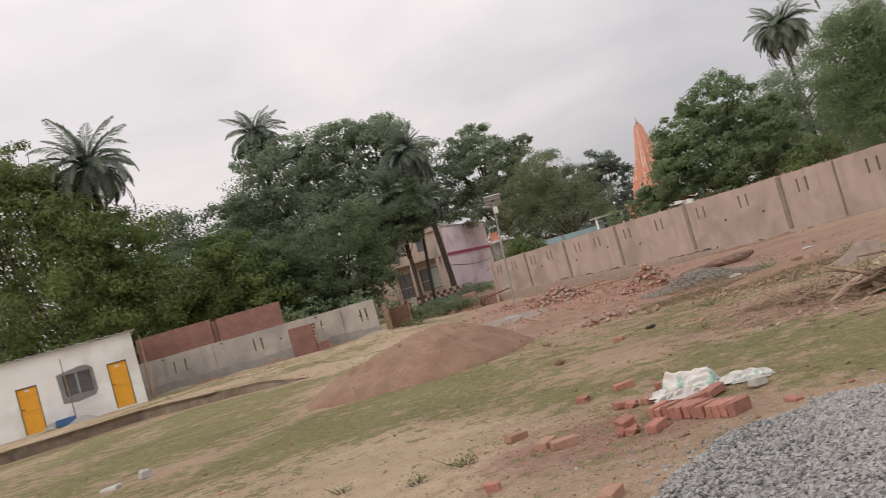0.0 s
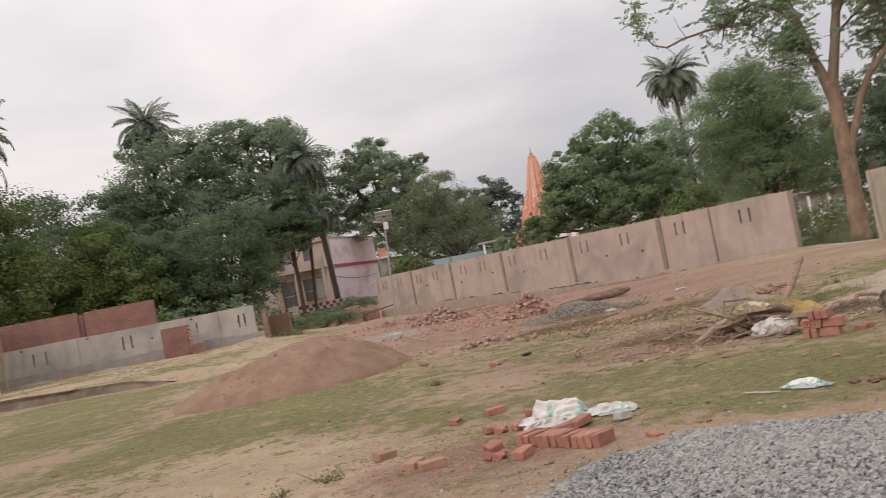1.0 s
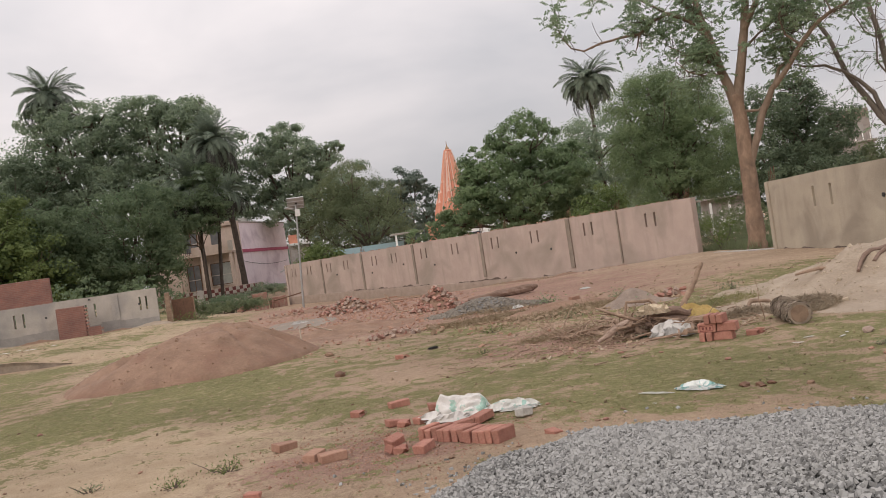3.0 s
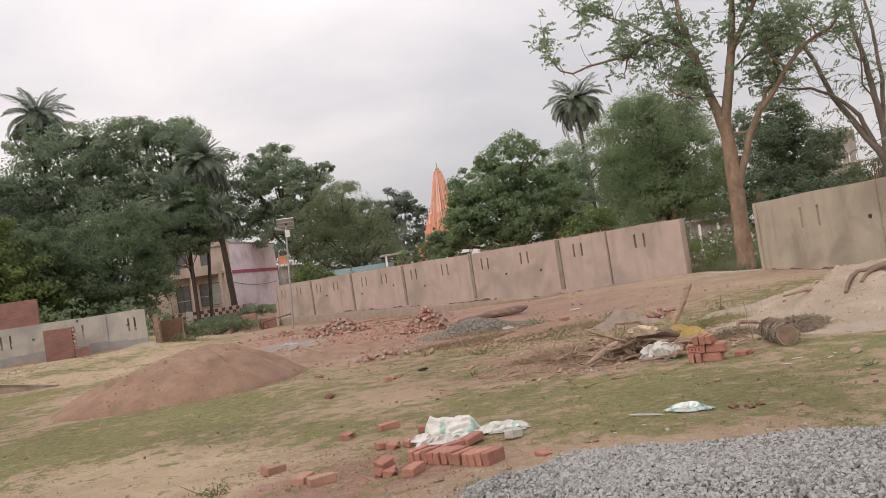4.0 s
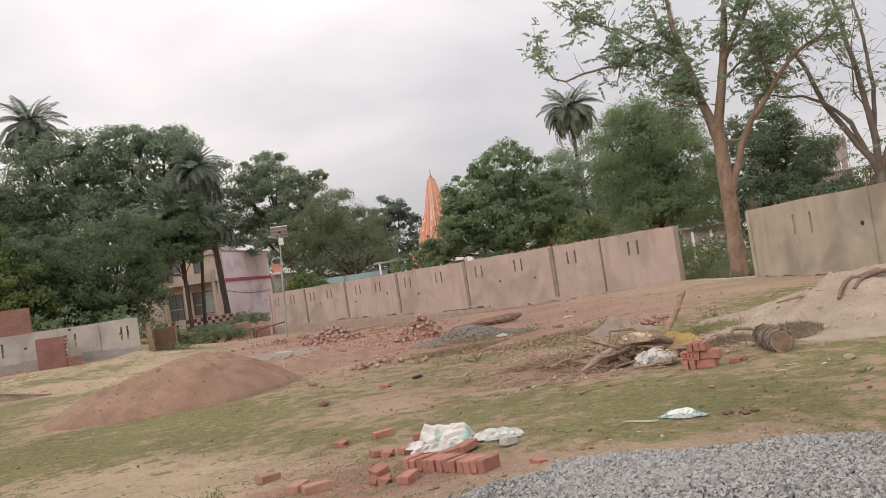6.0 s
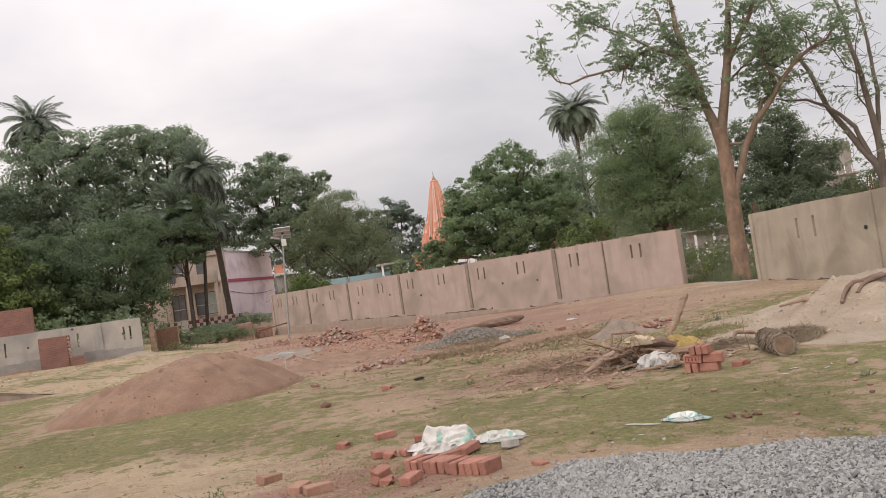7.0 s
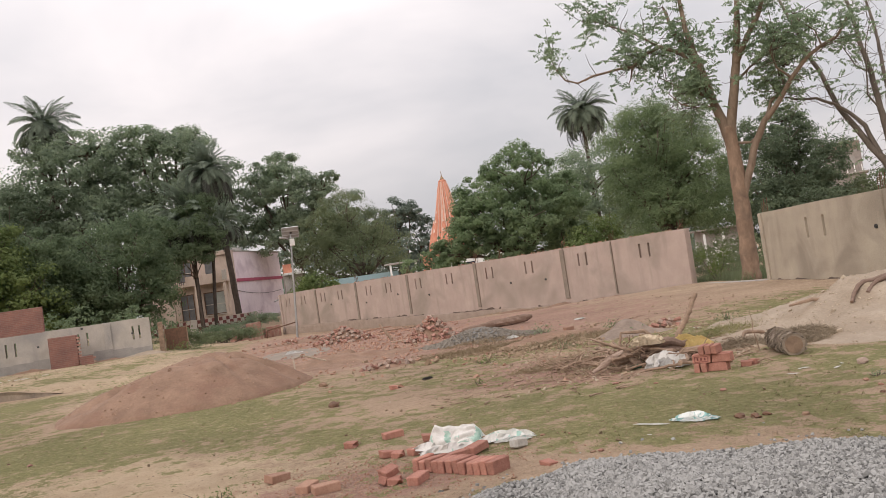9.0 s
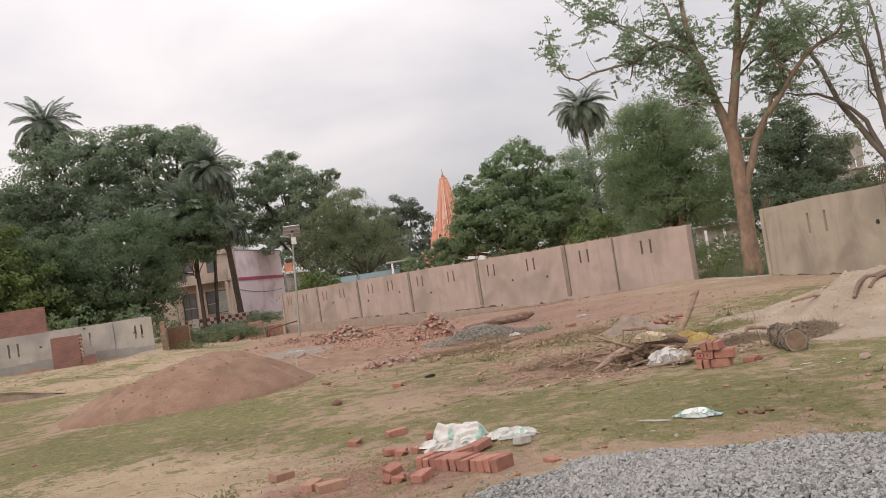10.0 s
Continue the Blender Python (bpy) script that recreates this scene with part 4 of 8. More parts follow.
annex = thing("annex", pose(3, 84, 0.3), "low concrete annex with a tin lean-to beside the pink house", "annex")
slab_part("wall", annex, CONCRETE, 2.5, 4.3, 0.2, 2.4, 0, 3.88)
slab_part("white_sill", annex, PAPER, 2.47, 4.4, -0.4, 2.45, 3.89, 4.1, "white roof edge with pots")
slab_part("orange_canopy", annex, SAFFRON, 2.5, 3.3, 0.3, 1.2, 4.105, 4.95, "orange cloth canopy")
for k in range(3):
    slab_part("pot", annex, PAPER, 3.4 + 0.3 * k, 3.6 + 0.3 * k, -0.2, 0.0, 4.105, 4.36)
part("lean_to", box_bm(3.0, 2.4, 0.1, 0.01), TIN, annex, "sloping tin lean-to roof", pose(2.6, -1.4, 2.05, 0, -22, 0))
slab_part("lean_to_wall", annex, GREY_DARK, 1.8, 3.7, -1.9, 0.19, 0, 1.7)
# A black panel on the closed wall paints the shade inside the doorway.
slab_part("doorway_shade", annex, BLACK, 2.3, 3.6, -1.96, -1.905, 0.0, 1.65, "open doorway, its inner shade painted as a black panel", 0)

# the low checker-tiled wall before the cream house
chk = tagged(put("wall_tiled", mesh_from("wall_tiled", *holed_wall(9.6, 0.98, 0.2, [], -0.3), CREAM), None, pose(-7.4, 76, 0.25)), "low garden wall faced with maroon and white tiles", "wall", kind="structure")
tile_a = mesh_from("tile", [(x, y, z) for x in (0.005, 0.295) for y in (-0.025, 0.0) for z in (0.005, 0.295)],
                   [(0, 1, 3, 2), (4, 6, 7, 5), (0, 4, 5, 1), (2, 3, 7, 6), (0, 2, 6, 4), (1, 5, 7, 3)], TILE_DARK)
tile_b = tile_a.copy()
tile_b.materials[0] = TILE_LIGHT
for i in range(31):
    for j in range(3):
        put("tile", tile_a if (i + j) % 2 else tile_b, chk, pose(0.1 + 0.3 * i, 0, 0.04 + 0.3 * j))

tagged(part("marble_slab", box_bm(0.55, 0.05, 1.05, 0.01), TILE_LIGHT, None, "", pose(-3.2, 75.85, 0.24, -8, 8, 0)), "white marble slab leaning on the tiled wall", "slab")
# low ruined brick step and posts at the yard's far corner
for k, (x, y, sx, sz) in enumerate(((1.3, 55.2, 0.9, 1.1), (2.4, 56.0, 1.0, 0.7), (0.6, 57.5, 1.8, 0.4))):
    t = tagged(part("brick_stub", box_bm(sx, 0.5, sz, 0.03, (0, 0, 0), 0.05, k), BRICK_OLD, None, "", pose(x, y, gz(x, y) - 0.03, 0, 0, 20 * k)), "crumbling brick stub at the yard corner", "brick stub", "brick stubs at the yard corner")
tagged(put("gate_bar", mesh_from("gate_bar", *tube_arrays([(0, 0, 0.0), (0.1, 0, 0.5), (1.9, 0.1, 0.75)], [0.04, 0.04, 0.04], 6), RUST), None, pose(2.0, 54.6, gz(2.0, 54.6) - 0.02)), "bent rusty bar at the wall's end", "bar")

# the gate post and brush at the end of the grey wall
tagged(part("gate_post", box_bm(0.22, 0.22, 1.35, 0.02, (0, 0, 0), 0.015, 8), DEADWOOD, None, "", pose(-3.05, 39.9, gz(-3.05, 39.9) - 0.03)), "weathered brown gate post at the wall's end", "post")

gate = thing("sheet_gate", pose(-2.45, 40.3, gz(-2.45, 40.3), 0, 0, 8), "rusty brown sheet gate beside the post", "gate")
part("sheet", box_bm(0.95, 0.02, 0.95, 0.004, (0, 0, 0.05), 0.01, 3), RUST, gate)
for x in (-0.48, 0.48):
    part("stile", box_bm(0.04, 0.05, 1.1, 0.004, (x, 0, 0)), DEADWOOD, gate)
part("low_wall", box_bm(2.6, 0.2, 0.55, 0.02, (0, 0, 0), 0.01, 4), CREAM, gate, "low cream wall beyond the gate", pose(2.0, 6.0, -0.05))
# concrete sill across the gap between the walls
tagged(part("sill", box_bm(4.4, 0.22, 0.16, 0.02, (0, 0, 0), 0.01, 6), CONCRETE, None, "", pose(16.15, 25.5, -0.03, 0, 0, 92)), "low concrete sill across the wall's gap", "sill", kind="structure")

# teal house and small white building behind the long wall
teal = thing("teal_house", pose(10.6, 63, 0.0), "single-storey teal house with a white porch roof", "house")
slab_part("wall", teal, TEAL, -3.2, 1.9, 0, 5, 0, 2.75)
slab_part("porch_roof", teal, CONCRETE, 0.9, 3.2, -1.6, 0.0, 3.2, 3.32, "thin white porch roof")
for x in (1.1, 3.0):
    slab_part("post", teal, WHITEWASH, x - 0.06, x + 0.06, -1.5, -1.3, 0, 3.2)
white_house = thing("white_house", pose(18.6, 60, 0.0, 0, 0, -15), "small white building seen under the tree", "house")
slab_part("wall", white_house, WHITEWASH, -3.0, 2.2, 0, 4, 0, 3.0)
slab_part("gable", white_house, WHITEWASH, 0.6, 2.3, -0.1, 0.2, 3.0, 3.7, "", 0.2)
slab_part("window", white_house, PANEL_DARK, -1.8, -0.9, -0.03, 0.0, 1.7, 2.6, "", 0)
# far concrete tower house
tower = thing("concrete_building", pose(96.6, 115.2, 0, 0, 0, -40), "unfinished concrete building with a brick upper storey, far off", "building")
slab_part("lower_storey", tower, FAR_CONCRETE, -3.0, 3.0, 0, 6, 0, 8.7)
for k in range(6):
    slab_part("railing_post", tower, WHITEWASH, -2.8 + 1.05 * k, -2.65 + 1.05 * k, -0.5, -0.36, 8.95, 10.0, "", 0)
slab_part("slab", tower, CONCRETE, -3.3, 3.4, -0.6, 6, 8.705, 8.94, "pale projecting floor slab")
slab_part("middle_storey", tower, FAR_CONCRETE, -2.7, 2.7, 0, 6, 8.945, 12.2)
slab_part("lintel_band", tower, GREY_DARK, -2.75, 2.75, -0.08, 5.9, 12.205, 12.4)
slab_part("brick_storey", tower, PLASTER_DARK, -2.7, 2.7, 0, 6, 12.405, 13.9, "raw brick top storey")
slab_part("roof_sheet", tower, TIN, -2.9, 1.2, -0.3, 3, 13.905, 14.2, "pale tin roof sheet")
for x0 in (-1.9, 0.5):
    slab_part("window", tower, GREY_DARK, x0, x0 + 1.2, -0.04, -0.002, 10.0, 11.5, "", 0)
# the whitewashed fence and hut seen through the gap
far_hut = thing("fenced_hut", pose(29.6, 46.6, 0, 0, 0, -30), "small brown hut with white posts beyond the gap", "hut")
slab_part("wall", far_hut, CONCRETE, -1.6, 1.6, 0.2, 3, 0, 2.2)
slab_part("roof", far_hut, CONCRETE, -1.9, 1.9, -0.4, 3.2, 2.2, 2.3)
for k in range(7):
    slab_part("post", far_hut, WHITEWASH, -1.7 + 0.55 * k, -1.55 + 0.55 * k, -0.5, -0.38, 0, 1.5 + 0.5 * (k % 2))
slab_part("rail", far_hut, WHITEWASH, -1.8, 1.9, -0.36, -0.3, 0.7, 0.9)

# ---- the temple spire ----
def shikhara(parent, name, radius, height, mat, base_z, sides=32, ribs=8, label="", m=None):
    """A curved, ribbed temple tower."""
    V, F = [], []
    n = 22
    for i in range(n + 1):
        t = i / n
        r = radius * (1 - t ** 1.7) * 0.80 + radius * 0.20
        for k in range(sides):
            a = 2 * math.pi * k / sides
            sq = 1.0 / max(abs(math.cos(a)), abs(math.sin(a))) ** 0.55
            rib = 1 + 0.10 * (1 if math.cos(ribs * a) > 0.1 else -1)
            step = 1 + 0.05 * (i % 2)
            V.append((r * sq * rib * step * math.cos(a), r * sq * rib * step * math.sin(a), base_z + height * t))
    for i in range(n):
        for k in range(sides):
            k2 = (k + 1) % sides
            F.append((i * sides + k, i * sides + k2, (i + 1) * sides + k2, (i + 1) * sides + k))
    F.append(tuple(range(sides))[::-1])
    F.append(tuple(n * sides + k for k in range(sides)))
    return put(name, mesh_from(name, V, F, mat), parent, m, label)


def spire_radius(t):
    """Half width of the main spire from its foot (0) to its neck (1)."""
    return 0.48 + 2.15 * (1 - t) ** 0.78 * (0.62 + 0.38 * (1 - t))


temple = thing("temple", pose(28.6, 106.7, 0, 0, 0, 12), "saffron-orange temple with a tall curved ribbed spire", "temple")
slab_part("hall", temple, SAFFRON, -3.0, 3.0, -3.0, 3.0, 0, 5.0)
slab_part("hall_cornice", temple, SAFFRON_PALE, -3.2, 3.2, -3.2, 3.2, 5.005, 5.25, "pale moulded cornice")
V, F = [], []
for i in range(29):
    t = i / 28
    r = spire_radius(t) * 0.86 * (1.0 if i % 2 else 0.955)
    ring = [(1, -0.55), (1, 0.55), (0.82, 0.82), (0.55, 1), (-0.55, 1), (-0.82, 0.82), (-1, 0.55), (-1, -0.55), (-0.82, -0.82), (-0.55, -1), (0.55, -1), (0.82, -0.82)]
    V += [(r * a, r * b, 5.0 + 9.2 * t) for a, b in ring]
for i in range(28):
    F += [(12 * i + k, 12 * i + (k + 1) % 12, 12 * (i + 1) + (k + 1) % 12, 12 * (i + 1) + k) for k in range(12)]
F.append(tuple(12 * 28 + k for k in range(12)))
put("spire", mesh_from("spire", V, F, SAFFRON), temple, None, "curved saffron spire with stepped courses")
# three upright ribs on each face, the middle one proudest, with pale edges
for face in range(4):
    for off, wide, proud, mat in ((0.0, 0.20, 1.02, SAFFRON), (-0.42, 0.10, 0.94, SAFFRON), (0.42, 0.10, 0.94, SAFFRON), (0.235, 0.03, 1.0, SAFFRON_PALE), (-0.235, 0.03, 1.0, SAFFRON_PALE), (0.62, 0.035, 0.90, SAFFRON_PALE), (-0.62, 0.035, 0.90, SAFFRON_PALE)):
        V, F = [], []
        for i in range(15):
            r = spire_radius(i / 14)
            for a, b in ((0.6, -wide), (proud, -wide), (proud, wide), (0.6, wide)):
                V.append((r * a, r * (off + b), 5.05 + 9.1 * i / 14))
        for i in range(14):
            F += [(4 * i + k, 4 * i + (k + 1) % 4, 4 * i + 4 + (k + 1) % 4, 4 * i + 4 + k) for k in range(4)]
        F.append((56, 57, 58, 59))
        put("rib", mesh_from("rib", V, F, mat), temple, pose(0, 0, 0, 0, 0, 90 * face))
# spirelets climbing the faces and corners
for k in range(8):
    a = math.pi / 4 * k
    for z, size, reach in ((5.2, 0.60, 0.84), (7.0, 0.46, 0.84), (8.7, 0.34, 0.86)):
        if k % 2 and z > 8:
            continue
        rr = spire_radius((z - 5) / 9.2) * reach * (1.0 if k % 2 == 0 else 1.12)
        sm_spire = shikhara(temple, "small_spire", size, size * 4.2, SAFFRON, z, 16, 4, "", pose(rr * math.cos(a), rr * math.sin(a), 0))
        bm = bmesh.new()
        bmesh.ops.create_cone(bm, cap_ends=True, segments=8, radius1=size * 0.34, radius2=0.02, depth=size * 0.9, matrix=Matrix.Translation((0, 0, z + size * 4.6)))
        part("small_finial", bm, SAFFRON_PALE, sm_spire)
bm = bmesh.new()
bmesh.ops.create_uvsphere(bm, u_segments=16, v_segments=8, radius=0.52, matrix=Matrix.Translation((0, 0, 14.22)) @ Matrix.Diagonal((1, 1, 0.4, 1)))
part("crown_disc", bm, SAFFRON, temple, "ribbed crowning disc")
V, F = tube_arrays([(0, 0, 14.3), (0, 0, 14.42), (0, 0, 14.6), (0, 0, 14.8), (0, 0, 14.95), (0, 0, 15.5)], [0.16, 0.28, 0.24, 0.10, 0.06, 0.03], 10)
put("finial", mesh_from("finial", V, F, GOLD), temple, None, "dull gilt finial")

# ---- solar street lamp ----
lamp = thing("street_lamp", pose(2.85, 40.4, gz(2.85, 40.4) - 0.05, 0, 0, 0), "galvanised solar street lamp on a slim pole", "street lamp")
V, F = tube_arrays([(0, 0, 0), (0.11, 0, 1.6), (0.22, 0, 3.2), (0.34, 0, 4.9)], [0.055, 0.05, 0.045, 0.04], 10)
put("pole", mesh_from("pole", V, F, GALVANISED), lamp)
panel = part("solar_panel", box_bm(0.74, 0.52, 0.035, 0.006, (0, 0, 0)), PANEL_DARK, lamp, "tilted solar panel", pose(0.34, 0.0, 4.98, -58, 0, 0))
bm = bmesh.new()
for a, b, c, d in ((-0.39, 0.39, -0.28, -0.255), (-0.39, 0.39, 0.255, 0.28), (-0.39, -0.365, -0.255, 0.255), (0.365, 0.39, -0.255, 0.255)):
    add_box(bm, a, b, c, d, -0.02, 0.05)
part("panel_frame", bm, TIN, panel)
part("panel_back", box_bm(0.72, 0.5, 0.01, 0, (0, 0, -0.018)), GREY_DARK, panel)
for y in (-0.1, 0.1):
    part("back_rail", box_bm(0.74, 0.04, 0.02, 0, (0, y, -0.04)), TIN, panel)
part("junction_box", box_bm(0.10, 0.08, 0.03, 0.005, (0.02, 0.0, -0.05)), BLACK, panel)
put("arm", mesh_from("arm", *tube_arrays([(0.32, 0, 4.55), (0.15, -0.2, 4.70), (-0.0, -0.35, 4.74)], [0.025] * 3, 7), GALVANISED), lamp)
part("lamp_head", box_bm(0.40, 0.16, 0.07, 0.02, (0, 0, 0)), TIN, lamp, "flat lamp head", pose(-0.05, -0.4, 4.70, 0, 8, 40))
part("battery_box", box_bm(0.22, 0.2, 0.32, 0.015, (0.36, -0.12, 4.35)), PAPER, lamp, "white battery box")
part("base_plate", box_bm(0.3, 0.3, 0.06, 0.01), CONCRETE, lamp)


# ---- trees ----
def leaf_cards(centres, size, rng, long=1.6, droop=0.0, flat=0.35, out=None):
    """Small folded leaf shapes, one at each centre, facing outward where the crown's outward ways are given."""
    n = len(centres)
    up = rng.normal(size=(n, 3))
    if out is not None:
        up = up * 0.3 + out
    up[:, 2] += flat
    up /= np.linalg.norm(up, axis=1)[:, None] + 1e-9
    d = rng.normal(size=(n, 3))
    d[:, 2] -= droop * 2
    d -= up * (d * up).sum(1)[:, None]
    d /= np.linalg.norm(d, axis=1)[:, None] + 1e-9
    s = np.cross(up, d)
    L = (size * rng.uniform(0.6, 1.35, n))[:, None]
    W = L / long
    a = centres - d * L * 0.5 - up * L * 0.08
    b = centres + d * L * 0.5 - up * L * 0.14
    l = centres + s * W * 0.5
    r = centres - s * W * 0.5
    V = np.stack([a, r, b, l], 1).reshape(-1, 3)
    F = np.arange(4 * n).reshape(n, 4)
    return V, F


def crown_points(lobes, n, rng, clump=0.42, hollow=0.55, per=26):
    """Leaf places and outward ways: clumps near the skin of several lobes, so that the outline is uneven and has gaps."""
    area = np.array([l[3] * l[4] for l in lobes])
    area = area / area.sum()
    out, ways = [], []
    for (x, y, z, rx, rz), share in zip(lobes, area):
        k = max(6, int(n * share / per))
        d = rng.normal(size=(k, 3))
        d[:, 2] = d[:, 2] + 0.15
        d /= np.linalg.norm(d, axis=1)[:, None]
        rad = hollow + (1.04 - hollow) * rng.uniform(0, 1, k) ** 0.5
        rad *= 0.84 + 0.32 * vnoise(d[:, 0] * 2.5 + 7 + x, d[:, 1] * 2.5 + d[:, 2] * 3.1 + 9 + z, 3)
        c = np.array([x, y, z]) + d * rad[:, None] * np.array([rx, rx, rz])
        m = rng.poisson(per, k)
        ii = np.repeat(np.arange(k), m)
        sig = clump * (0.45 + 0.55 * (rx * rz) ** 0.5 / 2.4) * rng.uniform(0.6, 1.5, k)[ii][:, None]
        g = rng.normal(size=(len(ii), 3))
        g *= (1.95 * rng.uniform(0, 1, len(ii)) ** 0.38 / np.linalg.norm(g, axis=1))[:, None]
        out.append(c[ii] + g * sig * np.array([1, 1, 0.6]))
        ways.append(d[ii] * 0.35 + g * np.array([1, 1, 1.3]) * 0.5)
    return np.concatenate(out), np.concatenate(ways)


DENSE = 3.0


def tree(name, x, y, lobes, n, size, leaf, bark, label, trunk_r=0.3, seed=1, group="", clump=0.42, hollow=0.72, lean=(0, 0), long=1.6, droop=0.0, per=100, split=2.2, z0=None, inner=0.09, grow=1.0):
    """A tapered trunk with limbs to every lobe of the crown and many small leaves. Lobes: x, y, z, radius, half height, from the foot."""
    rng = np.random.RandomState(seed)
    x, y, lobes, size, clump = x * grow, y * grow, [tuple(v * grow for v in l) for l in lobes], size * grow, clump * grow
    z = gz(x, y) if z0 is None else z0
    t = thing(name, pose(x, y, z), label, "tree", group)
    pieces = []
    cz = min(l[2] - 0.6 * l[4] for l in lobes)
    fork = np.array([lean[0], lean[1], max(0.8, min(cz, split))])
    line = wobble_line((0, 0, -0.2), fork, 6, 0.05, rng)
    pieces.append(tube_arrays(line, np.linspace(trunk_r * 1.25, trunk_r * 0.85, 6), 9, 0.08, seed))
    for k, l in enumerate(lobes):
        c = np.array(l[:3])
        limb = wobble_line(fork, c, 7, 0.16, rng)
        pieces.append(tube_arrays(limb, np.linspace(trunk_r * 0.6, trunk_r * 0.2, 7), 7, 0.08, seed + k))
        for b in range(5):
            d = rng.normal(size=3)
            d[2] = abs(d[2]) * 0.8
            d /= np.linalg.norm(d)
            a = limb[rng.randint(3, 7)]
            e = c + d * np.array([l[3], l[3], l[4]]) * 0.85
            pieces.append(tube_arrays(wobble_line(a, e, 5, 0.2, rng), np.linspace(trunk_r * 0.22, 0.02, 5), 5, 0, seed))
    put("trunk", mesh_from("trunk", *join_arrays(pieces), bark, True), t)
    pts, ways = crown_points(lobes, int(n * DENSE), rng, clump * 0.88, hollow, per)
    ok = pts[:, 2] > 0.15
    pieces = [leaf_cards(pts[ok], size * 0.62, rng, long, droop, 0.35, ways[ok])]
    # the shaded inner foliage, fewer and broader
    pts, ways = crown_points([(a, b, c, r * 0.62, h * 0.62) for a, b, c, r, h in lobes], int(n * inner * 2.0), rng, 0.5, 0.2, 12)
    ok = pts[:, 2] > 0.15
    V2, F2 = leaf_cards(pts[ok], size * 1.1, rng, 1.4, 0, 0.35, ways[ok])
    V1, F1 = pieces[0]
    put("crown", mesh_from("crown", np.concatenate([V1, V2]), np.concatenate([F1, F2 + len(V1)]), leaf), t)
    return t


def frond_mesh(name, length, arch, seed, mat, leaflets=64, reach=0.24):
    """One feather-shaped palm leaf: an arching midrib with leaflets along both sides."""
    rng = np.random.RandomState(seed)
    n = 10
    t = np.linspace(0, 1, n)
    ang = np.radians(62) - np.radians(arch) * t ** 1.2
    step = length / (n - 1)
    xs = np.concatenate([[0], np.cumsum(np.cos(ang[:-1]) * step)])
    zs = np.concatenate([[0], np.cumsum(np.sin(ang[:-1]) * step)])
    rib = np.stack([xs, np.zeros(n), zs], 1)
    V, F = tube_arrays(rib, np.linspace(0.035, 0.008, n), 4)
    V, F = [V], list(F)
    base = len(V[0])
    for k in range(leaflets):
        u = 0.12 + 0.88 * k / leaflets
        p = np.array([np.interp(u, t, rib[:, i]) for i in range(3)])
        q = np.array([np.interp(min(1, u + 0.05), t, rib[:, i]) for i in range(3)]) - p
        q /= np.linalg.norm(q) + 1e-9
        ll = length * reach * math.sin(math.pi * (0.12 + 0.8 * u)) * rng.uniform(0.8, 1.15)
        for side in (-1, 1):
            d = q * 0.65 + np.array([0, side * 0.75, -0.28 + rng.uniform(-.12, .12)])
            d /= np.linalg.norm(d)
            w = np.cross(d, [0, 0, 1])
            w /= np.linalg.norm(w) + 1e-9
            w = w * 0.024
            V.append(np.array([p - w * 0.6, p + d * ll * 0.5 - w, p + d * ll, p + d * ll * 0.5 + w]))
            F.append((base, base + 1, base + 2, base + 3))
            base += 4
    return mesh_from(name, np.concatenate(V), F, mat)


FRONDS = [frond_mesh("frond", 2.6, a, 60 + i, FROND) for i, a in enumerate((60, 95, 125, 150))]
DEAD = [frond_mesh("dead_frond", 2.2, a, 70 + i, FROND_DEAD, 26, 0.13) for i, a in enumerate((100, 118))]


def palm(x, y, height, r, label, seed, scale=1.0, lean=(0, 0), fronds=44, dead=12, z0=None, low=-35, high=80):
    rng = np.random.RandomState(seed)
    z = gz(x, y) if z0 is None else z0
    t = thing("palm_tree", pose(x, y, z), label, "palm tree", "date palms round the yard")
    top = np.array([lean[0], lean[1], height])
    line = wobble_line((0, 0, -0.2), top, 9, 0.03, rng)
    rad = np.linspace(r * 1.15, r * 0.9, 9)
    put("trunk", mesh_from("trunk", *tube_arrays(line, rad, 10, 0.14, seed), PALM_BARK, True), t)
    for k in range(fronds):
        el = low + (high - low) * ((k + 0.5) / fronds) ** 0.9
        az = k * 137.5 + rng.uniform(-14, 14)
        me = FRONDS[int(np.clip(3 - (el + 20) / 30, 0, 3))]
        put("frond", me, t, Matrix.Translation(top) @ pose(0, 0, 0, rng.uniform(-12, 12), 30 - el * 0.75, az) @ Matrix.Scale(scale * rng.uniform(0.85, 1.12), 4))
    for k in range(dead):
        put("dead_frond", DEAD[k % 2], t, Matrix.Translation(top - np.array([0, 0, 0.2])) @ pose(0, 0, 0, rng.uniform(-15, 15), 62 + rng.uniform(-10, 22), k * 137.5) @ Matrix.Scale(scale * rng.uniform(0.85, 1.45), 4))
    return t


